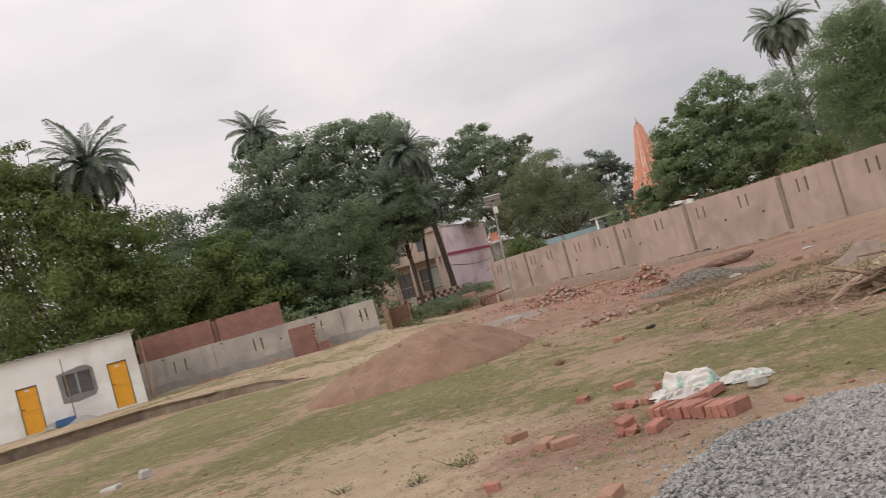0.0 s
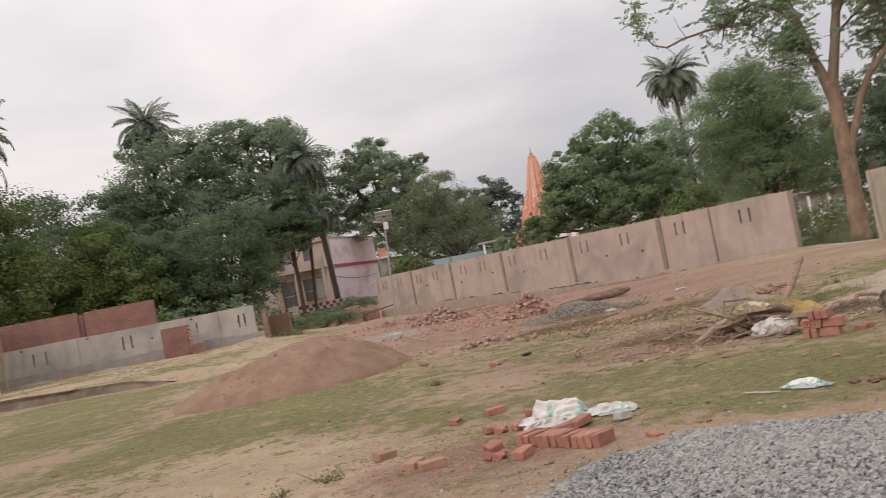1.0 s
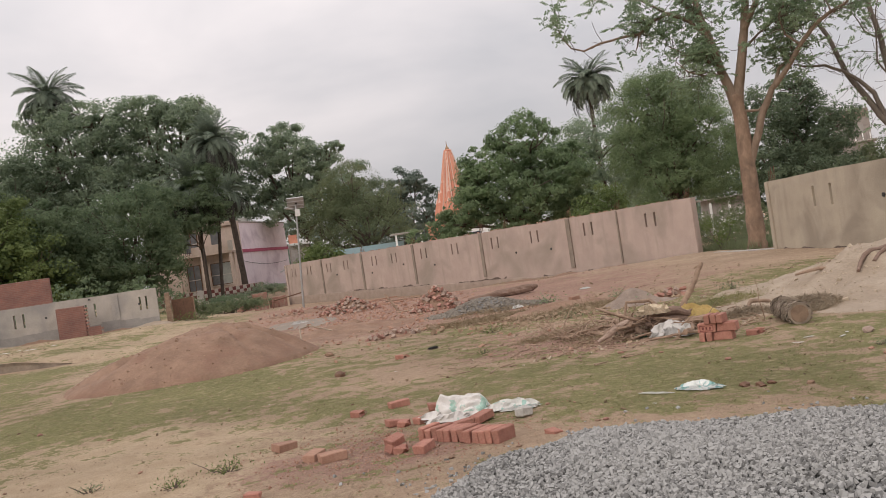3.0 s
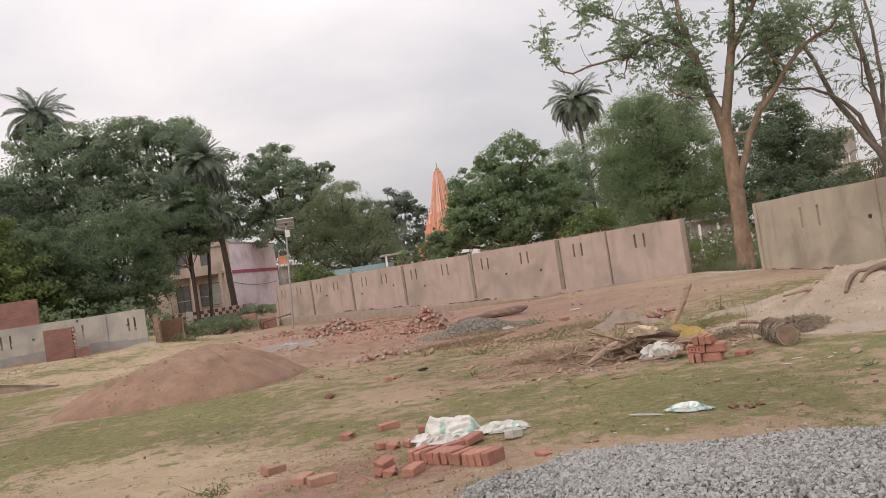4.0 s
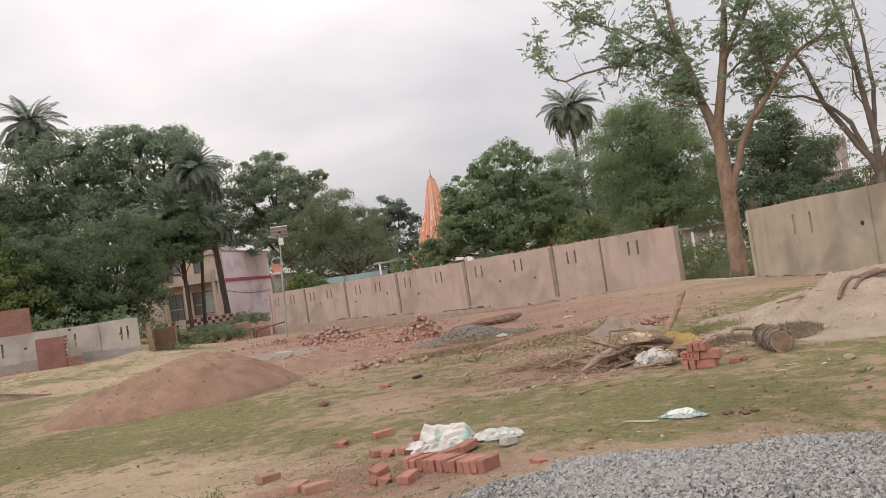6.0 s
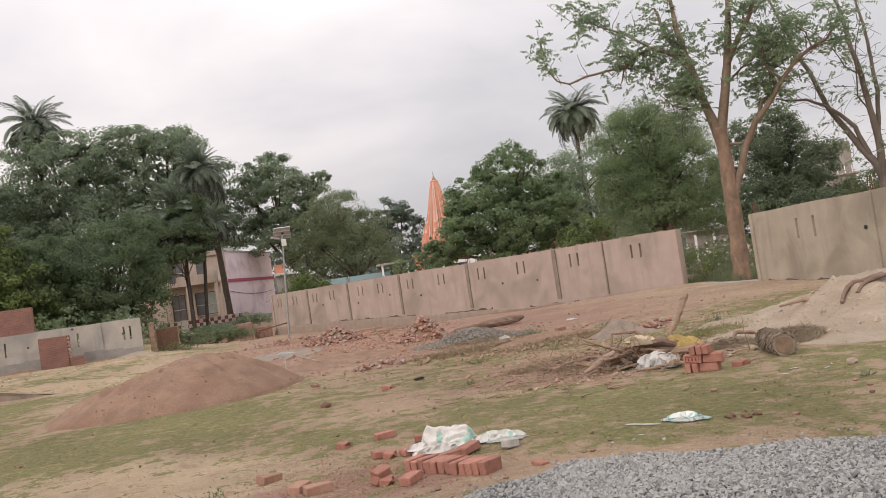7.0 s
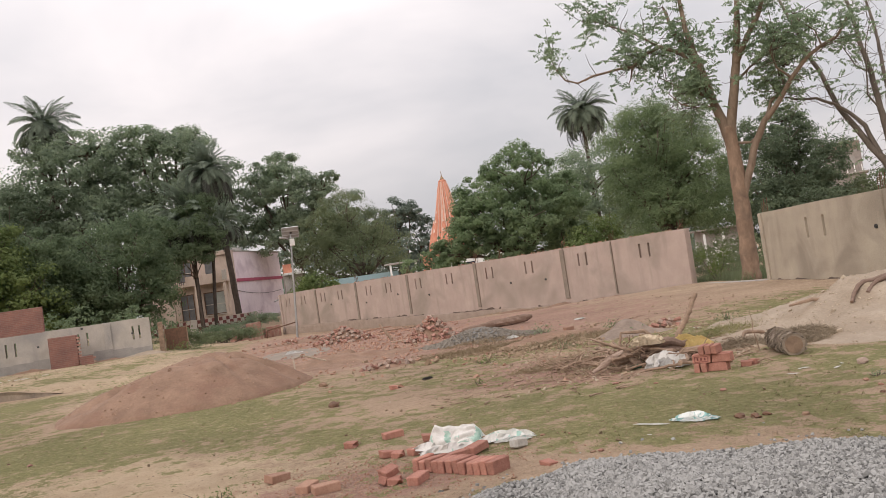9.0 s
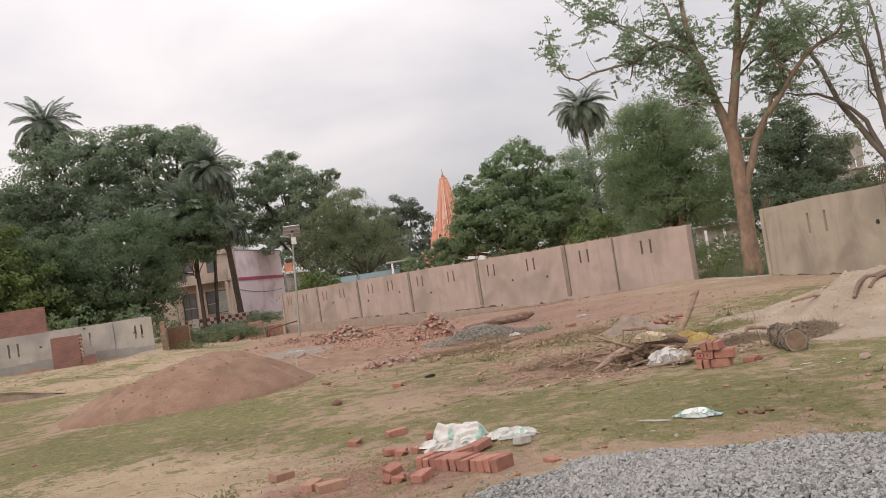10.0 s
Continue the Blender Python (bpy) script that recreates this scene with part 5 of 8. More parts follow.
# behind the hut and the grey wall
tree("broadleaf_tree", -22.5, 53.5, [(-1.0, 0, 11.8, 4.0, 3.4), (-4.5, 1, 9.5, 4.4, 4.2), (3.6, -0.6, 8.3, 3.4, 3.0), (1.0, -2.0, 5.5, 4.8, 3.4), (-4, -2, 5, 4.4, 3.6), (5.4, 0.4, 4.4, 3.2, 3.0), (-2.5, 0, 13.9, 2.8, 2.0), (-7, 0, 7, 4, 5), (2.4, -2.0, 9.3, 2.5, 2.2), (3.5, -2.5, 4.5, 3.0, 3.0), (1.6, -0.8, 10.8, 2.6, 2.6), (3.0, 0, 9.4, 2.0, 2.0), (-4.2, -0.3, 14.8, 2.4, 2.3), (-1.5, 0, 15.0, 2.2, 2.1), (0.6, -0.6, 12.4, 1.8, 1.7)],
     27000, 0.325, LEAF_LIGHT, BARK_DARK, "tall yellow-green broadleaf tree behind the white hut", 0.35, 11, clump=0.5, per=130)
tree("broadleaf_tree", -14.2, 56.5, [(0, 0, 5.0, 3.2, 3.2), (2.4, -1, 3.4, 2.6, 2.4), (-2.6, 0.5, 3.6, 2.6, 2.6), (0.6, 1, 7.0, 2.2, 1.8)],
     7500, 0.34, LEAF_LIGHT, BARK_DARK, "yellow-green broadleaf tree behind the brick-topped wall", 0.25, 12)
tree("broadleaf_tree", -24, 82, [(0, 0, 9.8, 5.5, 5.2), (6, 0, 10.8, 4.5, 4.0), (-7, 1, 9, 5, 5), (9.0, 1, 12.8, 2.8, 2.4), (3, 0, 4, 5, 3.6), (8.5, -1, 5.5, 4, 4.5)],
     11000, 0.48, LEAF_SHADE, BARK_DARK, "dark distant broadleaf tree behind the wall", 0.35, 13)
tree("mango_tree", -10.5, 78, [(-1.6, 0, 13.2, 4.6, 4.0), (-3.4, 0.5, 16.6, 2.4, 1.9), (0.6, -1, 16.0, 3.2, 2.4), (-5.2, 1, 8.5, 4.4, 4.2), (-0.6, -2, 8.0, 5.0, 4.6), (-6.4, 0, 12.2, 2.4, 2.0), (-8.4, 0, 10.6, 1.8, 1.2), (2.6, 0, 12, 3.6, 3.0)],
     15500, 0.42, LEAF_DARK, BARK_DARK, "big dark mango tree behind the grey wall", 0.55, 14, clump=0.42, split=4, grow=1.14)
tree("mango_tree", -3.8, 78, [(0, 0, 13.6, 4.0, 3.6), (3.2, 0.5, 12.4, 3.0, 3.2), (-1.8, -1, 16.2, 2.6, 1.8), (1.4, 0, 16.4, 2.4, 1.7), (0, -1, 8.2, 4.6, 4.4), (4.2, 1, 8.8, 2.6, 3.0)],
     12500, 0.42, LEAF_DARK, BARK_DARK, "big dark mango tree beside the tall palm", 0.5, 15, clump=0.42, split=4, grow=1.14)
tree("broadleaf_tree", -11.6, 59, [(0, 0, 4.6, 3.3, 3.0), (2.6, 0.5, 3.4, 2.5, 2.4), (-2.8, 0, 3.6, 2.6, 2.6), (0.6, -0.5, 6.6, 2.2, 1.5)],
     8500, 0.32, LEAF_DEEP, BARK_DARK, "rounded green tree behind the grey wall", 0.2, 16)
tree("broadleaf_tree", -7.0, 62, [(0, 0, 5.4, 3.4, 3.0), (2.3, -0.5, 3.6, 1.6, 2.2), (-2.4, 0, 3.4, 2.4, 2.4), (1.4, 0.5, 7.4, 2.2, 1.6), (-0.6, -1, 2.2, 2.6, 1.8)],
     9000, 0.32, LEAF_DEEP, BARK_DARK, "green broadleaf tree with low boughs behind the grey wall", 0.22, 17)
tree("broadleaf_tree", -28, 70, [(0, 0, 6, 5, 5), (6, 0, 6, 5, 5), (11.5, 0, 5.5, 4.5, 4.5), (-6, 0, 7, 5, 5.5), (3, 0, 9.5, 4, 3)],
     9000, 0.42, LEAF_SHADE, BARK_DARK, "dark row of foliage behind the hut", 0.3, 28)
palm(-19.9, 53.9, 14.5, 0.2, "tall date palm with a full crown behind the hut", 31, 1.45, low=-60, high=66)
palm(-15.2, 89.9, 21.7, 0.24, "tall date palm rising out of the mango tree", 32, 1.5, low=-45, high=66)
palm(-1.24, 72, 12.9, 0.135, "tall date palm before the cream house", 33, 1.12, (0.95, 0.2), 64, 34, low=-55)
palm(-2.2, 71.6, 9.2, 0.15, "shorter date palm with a skirt of hanging fronds", 34, 1.35, (-0.1, 0), 60, 90, low=-60)
palm(0.84, 77.2, 9.2, 0.25, "stout dark-trunked date palm at the corner of the pink house", 37, 0.95, (-0.5, 0), 34, 60, low=-60)
tree("broadleaf_tree", -2.22, 71.1, [(0.1, -0.7, 8.4, 1.9, 1.7), (-1.6, -0.4, 7.2, 1.8, 1.6), (1.3, -0.5, 7.4, 1.5, 1.5), (-0.4, -1.0, 6.4, 2.0, 1.3), (-2.6, -0.5, 5.4, 1.6, 1.6), (0.8, -0.6, 9.8, 1.4, 1.2)],
     7500, 0.30, LEAF_DEEP, BARK_DARK, "dark leafy tree tangled among the palms", 0.08, 38, clump=0.42, split=4.6)
# middle distance
tree("broadleaf_tree", 7.3, 85, [(0, 0, 11.8, 3.2, 3.2), (-1.2, 0, 14.4, 2.2, 1.9), (2.6, 0.4, 12.0, 2.2, 2.0), (-1.4, 0, 8.2, 2.8, 3.0), (2.2, 0, 7.4, 3.4, 3.0), (3.8, 0, 13.4, 1.3, 0.9), (5.5, 1, 9.0, 2.0, 2.6), (-3.3, 0, 12.6, 1.7, 2.2), (-3.6, 0.6, 9.6, 1.7, 2.0)],
     10000, 0.42, LEAF_DARK, BARK_DARK, "dark broadleaf tree behind the pink house", 0.35, 18, clump=0.42, split=5, grow=1.07)
tree("feathery_tree", 10.2, 65, [(-0.9, 0, 7.7, 2.0, 1.7), (-2.9, 0, 6.0, 1.9, 2.0), (1.4, 0.3, 6.2, 1.8, 1.4), (0.0, -0.8, 4.7, 3.0, 1.7), (2.5, 0, 4.5, 1.5, 1.4), (-3.6, 0.3, 3.8, 1.5, 1.6), (-1.2, 0.5, 5.6, 2.4, 1.6), (-1.4, 0, 2.8, 2.4, 1.3)],
     11500, 0.24, LEAF_OLIVE, BARK_DARK, "olive feathery-leaved tree behind the long wall", 0.26, 19, per=130, clump=0.42, long=2.6, grow=1.08)
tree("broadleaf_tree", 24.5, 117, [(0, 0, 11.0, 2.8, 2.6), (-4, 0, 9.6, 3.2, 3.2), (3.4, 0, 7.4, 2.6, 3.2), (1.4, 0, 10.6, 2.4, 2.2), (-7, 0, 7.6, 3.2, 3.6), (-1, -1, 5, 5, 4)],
     7000, 0.55, LEAF_HAZE, BARK_DARK, "distant tree beside the temple, haze painted into its leaf colour", 0.35, 20)
tree("broadleaf_tree", 5.9, 58.5, [(0, 0, 2.9, 1.1, 0.7), (-0.9, 0, 2.5, 0.7, 0.5), (0.9, 0, 2.4, 0.7, 0.5)], 1500, 0.26, LEAF_LIGHT, BARK_DARK, "small bright green tree at the wall's end", 0.07, 21)
# behind the long wall, near the temple
tree("mango_tree", 16.6, 45.6, [(0.3, 0, 6.9, 2.0, 1.7), (-2.0, 0.2, 5.5, 1.9, 1.6), (1.4, -0.4, 4.5, 2.3, 1.7), (-0.4, -0.8, 4.0, 2.4, 1.4), (-3.2, 0, 3.8, 1.5, 1.0), (2.6, 0.2, 5.6, 1.3, 1.1), (-4.3, 0.3, 2.9, 1.1, 0.8), (-3.0, 0.1, 4.7, 1.3, 1.2), (-4.0, 0.2, 3.6, 1.1, 0.9), (-1.6, -0.6, 2.9, 1.4, 0.8), (2.3, -0.5, 3.0, 1.4, 1.0)],
     16500, 0.25, LEAF_MID, BARK_DARK, "dense round green tree before the temple spire", 0.22, 22, clump=0.30, split=2.4)
tree("feathery_tree", 21.8, 39, [(-0.6, 0, 6.7, 2.3, 2.0), (0.9, -0.6, 5.0, 2.5, 2.0), (-1.5, 0.3, 4.7, 1.6, 1.7), (-0.4, -1.0, 3.2, 2.2, 1.5), (1.8, 0.5, 6.9, 1.7, 1.4), (2.4, -0.4, 3.4, 1.8, 1.5), (0.2, 0.2, 8.0, 1.2, 0.9)],
     26000, 0.2, LEAF_FEATHER, BARK_DARK, "large olive feathery tree behind the long wall", 0.28, 23, per=150, clump=0.42, long=2.8, droop=0.35)
tree("broadleaf_tree", 15.9, 34.8, [(0, 0, 2.9, 0.8, 0.7), (0.7, 0.2, 2.5, 0.6, 0.5), (-0.6, 0, 2.3, 0.6, 0.5)], 1500, 0.18, LEAF_LIGHT, BARK_DARK, "bright green sapling just behind the long wall", 0.05, 24)
palm(37.8, 81.7, 16.5, 0.2, "tall slim date palm with a drooping crown", 35, 1.4, (0, 0), 74, 18, low=-58, high=58)
tree("mango_tree", 35.6, 48, [(-0.4, 0, 7.4, 2.6, 2.0), (1.2, -0.6, 5.0, 3.0, 2.4), (-2.2, 0.4, 4.6, 2.6, 2.4), (2.2, 0.4, 3.4, 2.0, 2.0), (-0.6, -1.4, 2.6, 3.2, 2.0), (0.8, 0, 8.6, 1.4, 0.9), (1.7, 0.2, 6.4, 1.6, 1.5)],
     13000, 0.27, LEAF_SHADE, BARK_DARK, "dark dense tree beyond the gap", 0.3, 25, clump=0.34)
tree("broadleaf_tree", 29, 62, [(0, 0, 7.4, 3.6, 3.0), (-3.4, 0, 6.4, 3, 2.6), (3.8, 0.6, 6.4, 3, 3), (0, -1, 3.4, 4.6, 2.6)], 8500, 0.34, LEAF_DARK, BARK_DARK, "dark tree behind the feathery one", 0.3, 26)
tree("broadleaf_tree", 43.6, 46.5, [(0, 0, 3.4, 2.2, 1.7), (3.6, 0, 3.8, 2.6, 2.0), (-2.2, 1.0, 2.9, 2.0, 1.6), (6.5, -1.5, 4.4, 2.6, 2.2)], 7000, 0.3, LEAF_OLIVE, BARK_DARK, "low tree beyond the short wall", 0.2, 27)
# shrubs in the gap and along the wall tops
def shrub(x, y, lobes, n, size, leaf, label, seed, z0=None):
    rng = np.random.RandomState(seed)
    z = gz(x, y) if z0 is None else z0
    t = thing("shrub", pose(x, y, z), label, "shrub", "shrubs round the yard")
    pieces = [tube_arrays(wobble_line((0, 0, -0.05), np.array(l[:3]), 5, 0.15, rng), np.linspace(0.03, 0.01, 5), 5) for l in lobes]
    tagged(put("stem", mesh_from("stem", *join_arrays(pieces), BARK_DARK), t), kind="stuff")
    pts, ways = crown_points(lobes, n, rng, 0.18, 0.2, 14)
    ok = pts[:, 2] > 0.02
    put("foliage", mesh_from("foliage", *leaf_cards(pts[ok], size, rng, 1.8, 0, 0.35, ways[ok]), leaf), t)


shrub(16.9, 27.4, [(0, 0, 0.5, 0.35, 0.4), (0.7, 0.4, 0.75, 0.35, 0.4), (-0.1, 0.6, 0.9, 0.3, 0.35)], 900, 0.085, LEAF_LIGHT, "bright green weeds in the wall's gap", 41)
shrub(18.6, 29.2, [(0, 0, 0.5, 1.0, 0.5), (1.4, 0.3, 0.6, 1.0, 0.6), (-1.0, 0.8, 0.8, 0.9, 0.8)], 5600, 0.06, LEAF_OLIVE, "dusty green undergrowth behind the gap", 42)
shrub(20.5, 33, [(0, 0, 0.8, 1.8, 0.9), (2.4, 0.5, 0.9, 1.8, 1.0), (-1.6, 1.5, 1.2, 1.4, 1.2), (4.5, 1, 0.9, 1.6, 1.1)], 7000, 0.14, LEAF_OLIVE, "tall undergrowth between the trees", 43)
shrub(16.2, 31.4, [(0, 0, 2.0, 0.9, 0.35), (-0.9, 1.6, 1.9, 0.9, 0.4), (0.7, -1.2, 1.9, 0.6, 0.3)], 1700, 0.13, LEAF_LIGHT, "green creeper top behind the long wall", 45)
shrub(11.7, 50.0, [(-0.9, 0, 2.7, 0.8, 0.7), (0.3, 0, 2.9, 0.9, 0.8), (1.3, 0.2, 2.7, 0.9, 0.8), (0.8, 0, 3.3, 0.8, 0.8), (0.2, 0, 1.6, 1.6, 1.2)], 4600, 0.17, LEAF_MID, "green bush behind the long wall", 50)
shrub(-0.2, 46.0, [(-1.2, 0, 0.5, 0.8, 0.5), (0, 0, 0.45, 0.9, 0.45), (1.1, 0.3, 0.35, 0.8, 0.35), (-0.6, 0.3, 0.55, 0.7, 0.45)], 9000, 0.065, LEAF_DEEP, "dark green clump of tall grass by the gate", 52)
shrub(0.2, 70, [(0, 0, 0.35, 1.1, 0.4), (-1.4, 0, 0.3, 1.0, 0.4), (1.7, 0.4, 0.6, 1.2, 0.6), (2.9, 0, 0.5, 0.8, 0.5)], 4200, 0.13, LEAF_DARK, "dark green grass clump before the tiled wall", 46)
shrub(-2.2, 41.0, [(0, 0, 0.5, 0.5, 0.6), (0.7, 0.3, 0.35, 0.5, 0.4), (-0.4, 0.2, 0.8, 0.35, 0.4)], 1200, 0.13, LEAF_OLIVE, "olive weeds at the gate post", 47)
shrub(-0.8, 45.0, [(0, 0, 0.3, 0.9, 0.3), (1.2, 0.6, 0.3, 0.8, 0.3)], 1100, 0.14, LEAF_OLIVE, "low weeds beyond the gate post", 48)
shrub(-14, 43.5, [(0, 0, 1.4, 2.2, 1.4), (3, 0, 1.2, 2.0, 1.3), (6, 0.5, 1.4, 2.2, 1.5), (9.5, 0, 1.1, 2.0, 1.2), (-4, 0, 1.4, 2.4, 1.6)], 6500, 0.17, LEAF_DEEP, "dark undergrowth behind the grey wall", 49)
# a far belt of woods that closes the view
rng = np.random.RandomState(91)
far_lobes = []
for k in range(60):
    a = radians(-75 + 150 * k / 59)
    D = rng.uniform(150, 190)
    far_lobes.append((D * math.sin(a), D * math.cos(a), rng.uniform(2.5, 5.5), rng.uniform(6, 10), rng.uniform(4, 6.5)))
pts, ways = crown_points(far_lobes, 40000, rng, 0.45, 0.6, 20)
ok = pts[:, 2] > 0.1
tagged(put("far_woods", mesh_from("far_woods", *leaf_cards(pts[ok], 1.1, rng, 1.6, 0, 0.35, ways[ok]), LEAF_HAZE)), "belt of distant woods with haze painted into its leaf colour", "woods", kind="stuff")


# ---- the big pale-barked tree by the gap ----
def limb_line(points, radii, seed, n=4, amount=0.05):
    rng = np.random.RandomState(seed)
    pts, rad = [], []
    for i in range(len(points) - 1):
        seg = wobble_line(points[i], points[i + 1], n + 1, amount, rng)
        pts += list(seg[:-1])
        rad += list(np.linspace(radii[i], radii[i + 1], n + 1)[:-1])
    return np.array(pts + [points[-1]]), rad + [radii[-1]]


def twig_spray(ends, n, spread, rng, rad=0.02):
    """Fine crooked twigs that start at the limbs."""
    pieces, tips = [], []
    for k in range(n):
        a = ends[rng.randint(len(ends))]
        d = rng.normal(size=3) + np.array([0, 0, 0.25])
        d /= np.linalg.norm(d)
        e = a + d * spread * rng.uniform(0.5, 1.2)
        line = wobble_line(a, e, 5, 0.22, rng)
        pieces.append(tube_arrays(line, np.linspace(rad, 0.006, 5), 4))
        tips += [line[2], line[3], line[4]]
    return pieces, np.array(tips)


big = thing("big_tree", pose(17.24, 25.75, gz(17.24, 25.75)), "tall pale-barked tree with forked trunk and sparse feathery leaves", "tree")
trunk, tr = limb_line([(-0.02, 0.02, -0.2), (0.0, 0.01, 0.3), (0.02, -0.01, 1.47), (0.04, -0.03, 2.93), (0.04, -0.03, 4.4), (0.0, 0.0, 5.3)], [0.38, 0.30, 0.265, 0.255, 0.225, 0.205], 5, 6, 0.02)
put("trunk", mesh_from("trunk", *tube_arrays(trunk, tr, 18, 0.08, 3), BARK, True), big)
limbs = {
    "left": ([(0.02, 0.0, 4.8), (-0.15, 0.1, 5.59), (-0.26, 0.29, 6.32), (-0.31, 0.57, 7.48), (-0.47, 0.92, 9.12), (-0.43, 1.13, 10.61)], [0.23, 0.20, 0.175, 0.15, 0.11, 0.06]),
    "left_fork": ([(-0.30, 0.55, 7.3), (-0.49, 0.81, 8.05), (-0.62, 1.38, 8.95), (-0.63, 1.86, 10.15)], [0.11, 0.10, 0.08, 0.05]),
    "bough": ([(-0.32, 0.56, 7.4), (-0.84, 0.8, 8.13), (-1.56, 0.92, 8.48), (-2.1, 1.04, 8.3), (-2.6, 1.14, 7.92), (-3.16, 1.4, 7.93), (-3.85, 1.73, 7.86), (-4.36, 1.96, 7.7), (-4.71, 2.19, 7.89), (-4.97, 2.37, 8.41), (-5.01, 2.51, 8.95)], [0.09, 0.085, 0.075, 0.065, 0.06, 0.05, 0.045, 0.04, 0.032, 0.02, 0.01]),
    "bough_drop": ([(-2.6, 1.14, 7.92), (-2.7, 1.2, 7.52), (-2.79, 1.26, 7.32)], [0.04, 0.03, 0.012]),
    "bough_up": ([(-1.56, 0.92, 8.48), (-2.08, 1.63, 9.23), (-2.72, 2.42, 9.84), (-3.19, 2.98, 10.27)], [0.055, 0.045, 0.03, 0.015]),
    "bough_back": ([(-0.26, 0.29, 6.32), (-0.51, 0.94, 6.87), (-0.83, 1.64, 7.28), (-1.13, 2.2, 7.76)], [0.07, 0.055, 0.04, 0.015]),
    "bough_low": ([(-0.23, 0.27, 6.07), (-0.86, 0.21, 6.08), (-1.51, 0.17, 6.26), (-1.99, 0.13, 6.69)], [0.05, 0.04, 0.03, 0.012]),
    "right": ([(0.0, 0.0, 4.9), (0.1, -0.07, 5.49), (0.24, -0.28, 6.45), (0.4, -0.51, 7.65), (0.49, -0.69, 8.64), (0.61, -0.77, 9.84)], [0.23, 0.21, 0.185, 0.16, 0.13, 0.08]),
    "right_fork": ([(0.36, -0.46, 7.3), (0.55, -0.97, 8.03), (0.77, -1.48, 8.67), (0.94, -1.83, 9.42)], [0.12, 0.11, 0.09, 0.06]),
    "right_bough": ([(0.28, -0.31, 6.68), (1.06, -0.23, 7.23), (1.72, -0.19, 7.59), (2.21, -0.15, 7.66)], [0.055, 0.045, 0.03, 0.012]),
    "side": ([(0.06, -0.04, 2.6), (0.26, -0.23, 3.4), (0.52, -0.47, 4.39), (0.79, -0.89, 5.21), (1.15, -1.37, 5.79), (1.41, -1.79, 6.39), (1.74, -2.25, 6.94), (2.09, -2.6, 7.2), (2.42, -2.95, 7.36), (2.65, -3.22, 7.86)], [0.17, 0.16, 0.145, 0.12, 0.10, 0.09, 0.08, 0.065, 0.05, 0.03]),
    "side_fork": ([(0.83, -0.92, 5.25), (1.17, -0.9, 5.87), (1.68, -1.0, 6.28), (1.8, -0.84, 6.9), (2.21, -0.88, 7.45)], [0.07, 0.06, 0.05, 0.035, 0.015]),
    "side_back": ([(1.41, -1.79, 6.39), (0.97, -1.73, 6.81), (0.75, -1.82, 7.37), (0.92, -2.06, 7.84)], [0.05, 0.04, 0.03, 0.015]),
    "side_tip": ([(2.09, -2.6, 7.2), (2.18, -2.3, 7.77), (2.06, -1.86, 8.21), (2.01, -1.58, 8.59)], [0.04, 0.03, 0.025, 0.012]),
    "stub": ([(0.05, -0.05, 4.72), (0.47, -0.44, 4.62), (0.64, -0.61, 4.76)], [0.06, 0.05, 0.04]),
    "twig_low": ([(-0.21, 0.26, 6.17), (-0.68, 0.21, 6.5), (-0.92, 0.13, 6.89)], [0.04, 0.03, 0.012]),
}
ends_leaf, ends_all = [], []
for i, (nm, (pts_, rad_)) in enumerate(limbs.items()):
    line, rr = limb_line(pts_, [v * 0.84 for v in rad_], 100 + i, 4, 0.05)
    put("limb", mesh_from("limb", *tube_arrays(line, rr, 9, 0.05, i), BARK_LIMB, True), big)
    if nm in ("left", "right"):
        ends_leaf += list(line[13:])
        ends_all += list(line[8:])
    elif nm == "side":
        ends_leaf += list(line[28:])
        ends_all += list(line[12:])
    elif nm == "bough":
        ends_leaf += list(line[4:20]) * 2 + list(line[34:])
        ends_all += list(line[3:])
    elif nm not in ("stub", "bough_drop"):
        ends_leaf += list(line[4:]) * 2
        ends_all += list(line[3:])
rng = np.random.RandomState(7)
tw, tips = twig_spray(ends_leaf, 250, 1.1, rng, 0.013)
tw2, _ = twig_spray(ends_all, 70, 0.8, rng, 0.016)
tagged(put("twig_spray", mesh_from("twig_spray", *join_arrays(tw + tw2), BARK_DARK), big), kind="stuff")


def pinnate_points(tips, rng, sprays=2.5, leaflets=11, length=0.38):
    """Leaflets set along short stalks, in loose flat sprays."""
    out = []
    for tip in tips:
        for s in range(rng.poisson(sprays)):
            d = rng.normal(size=3)
            d[2] *= 0.45
            d /= np.linalg.norm(d)
            side = np.cross(d, [0, 0, 1.0])
            k = np.linspace(0.1, 1, leaflets)
            sg = np.where(np.arange(leaflets) % 2, 1.0, -1.0)
            base = tip + rng.normal(size=3) * 0.15
            out.append(base + d * (k * length)[:, None] + side * (sg * 0.05)[:, None] + np.array([0, 0, -0.10]) * (k ** 2)[:, None])
    return np.concatenate(out)


pts = pinnate_points(tips, rng)
put("crown", mesh_from("crown", *leaf_cards(pts, 0.13, rng, 2.1, 0.1, 0.9), LEAF_FINE), big)

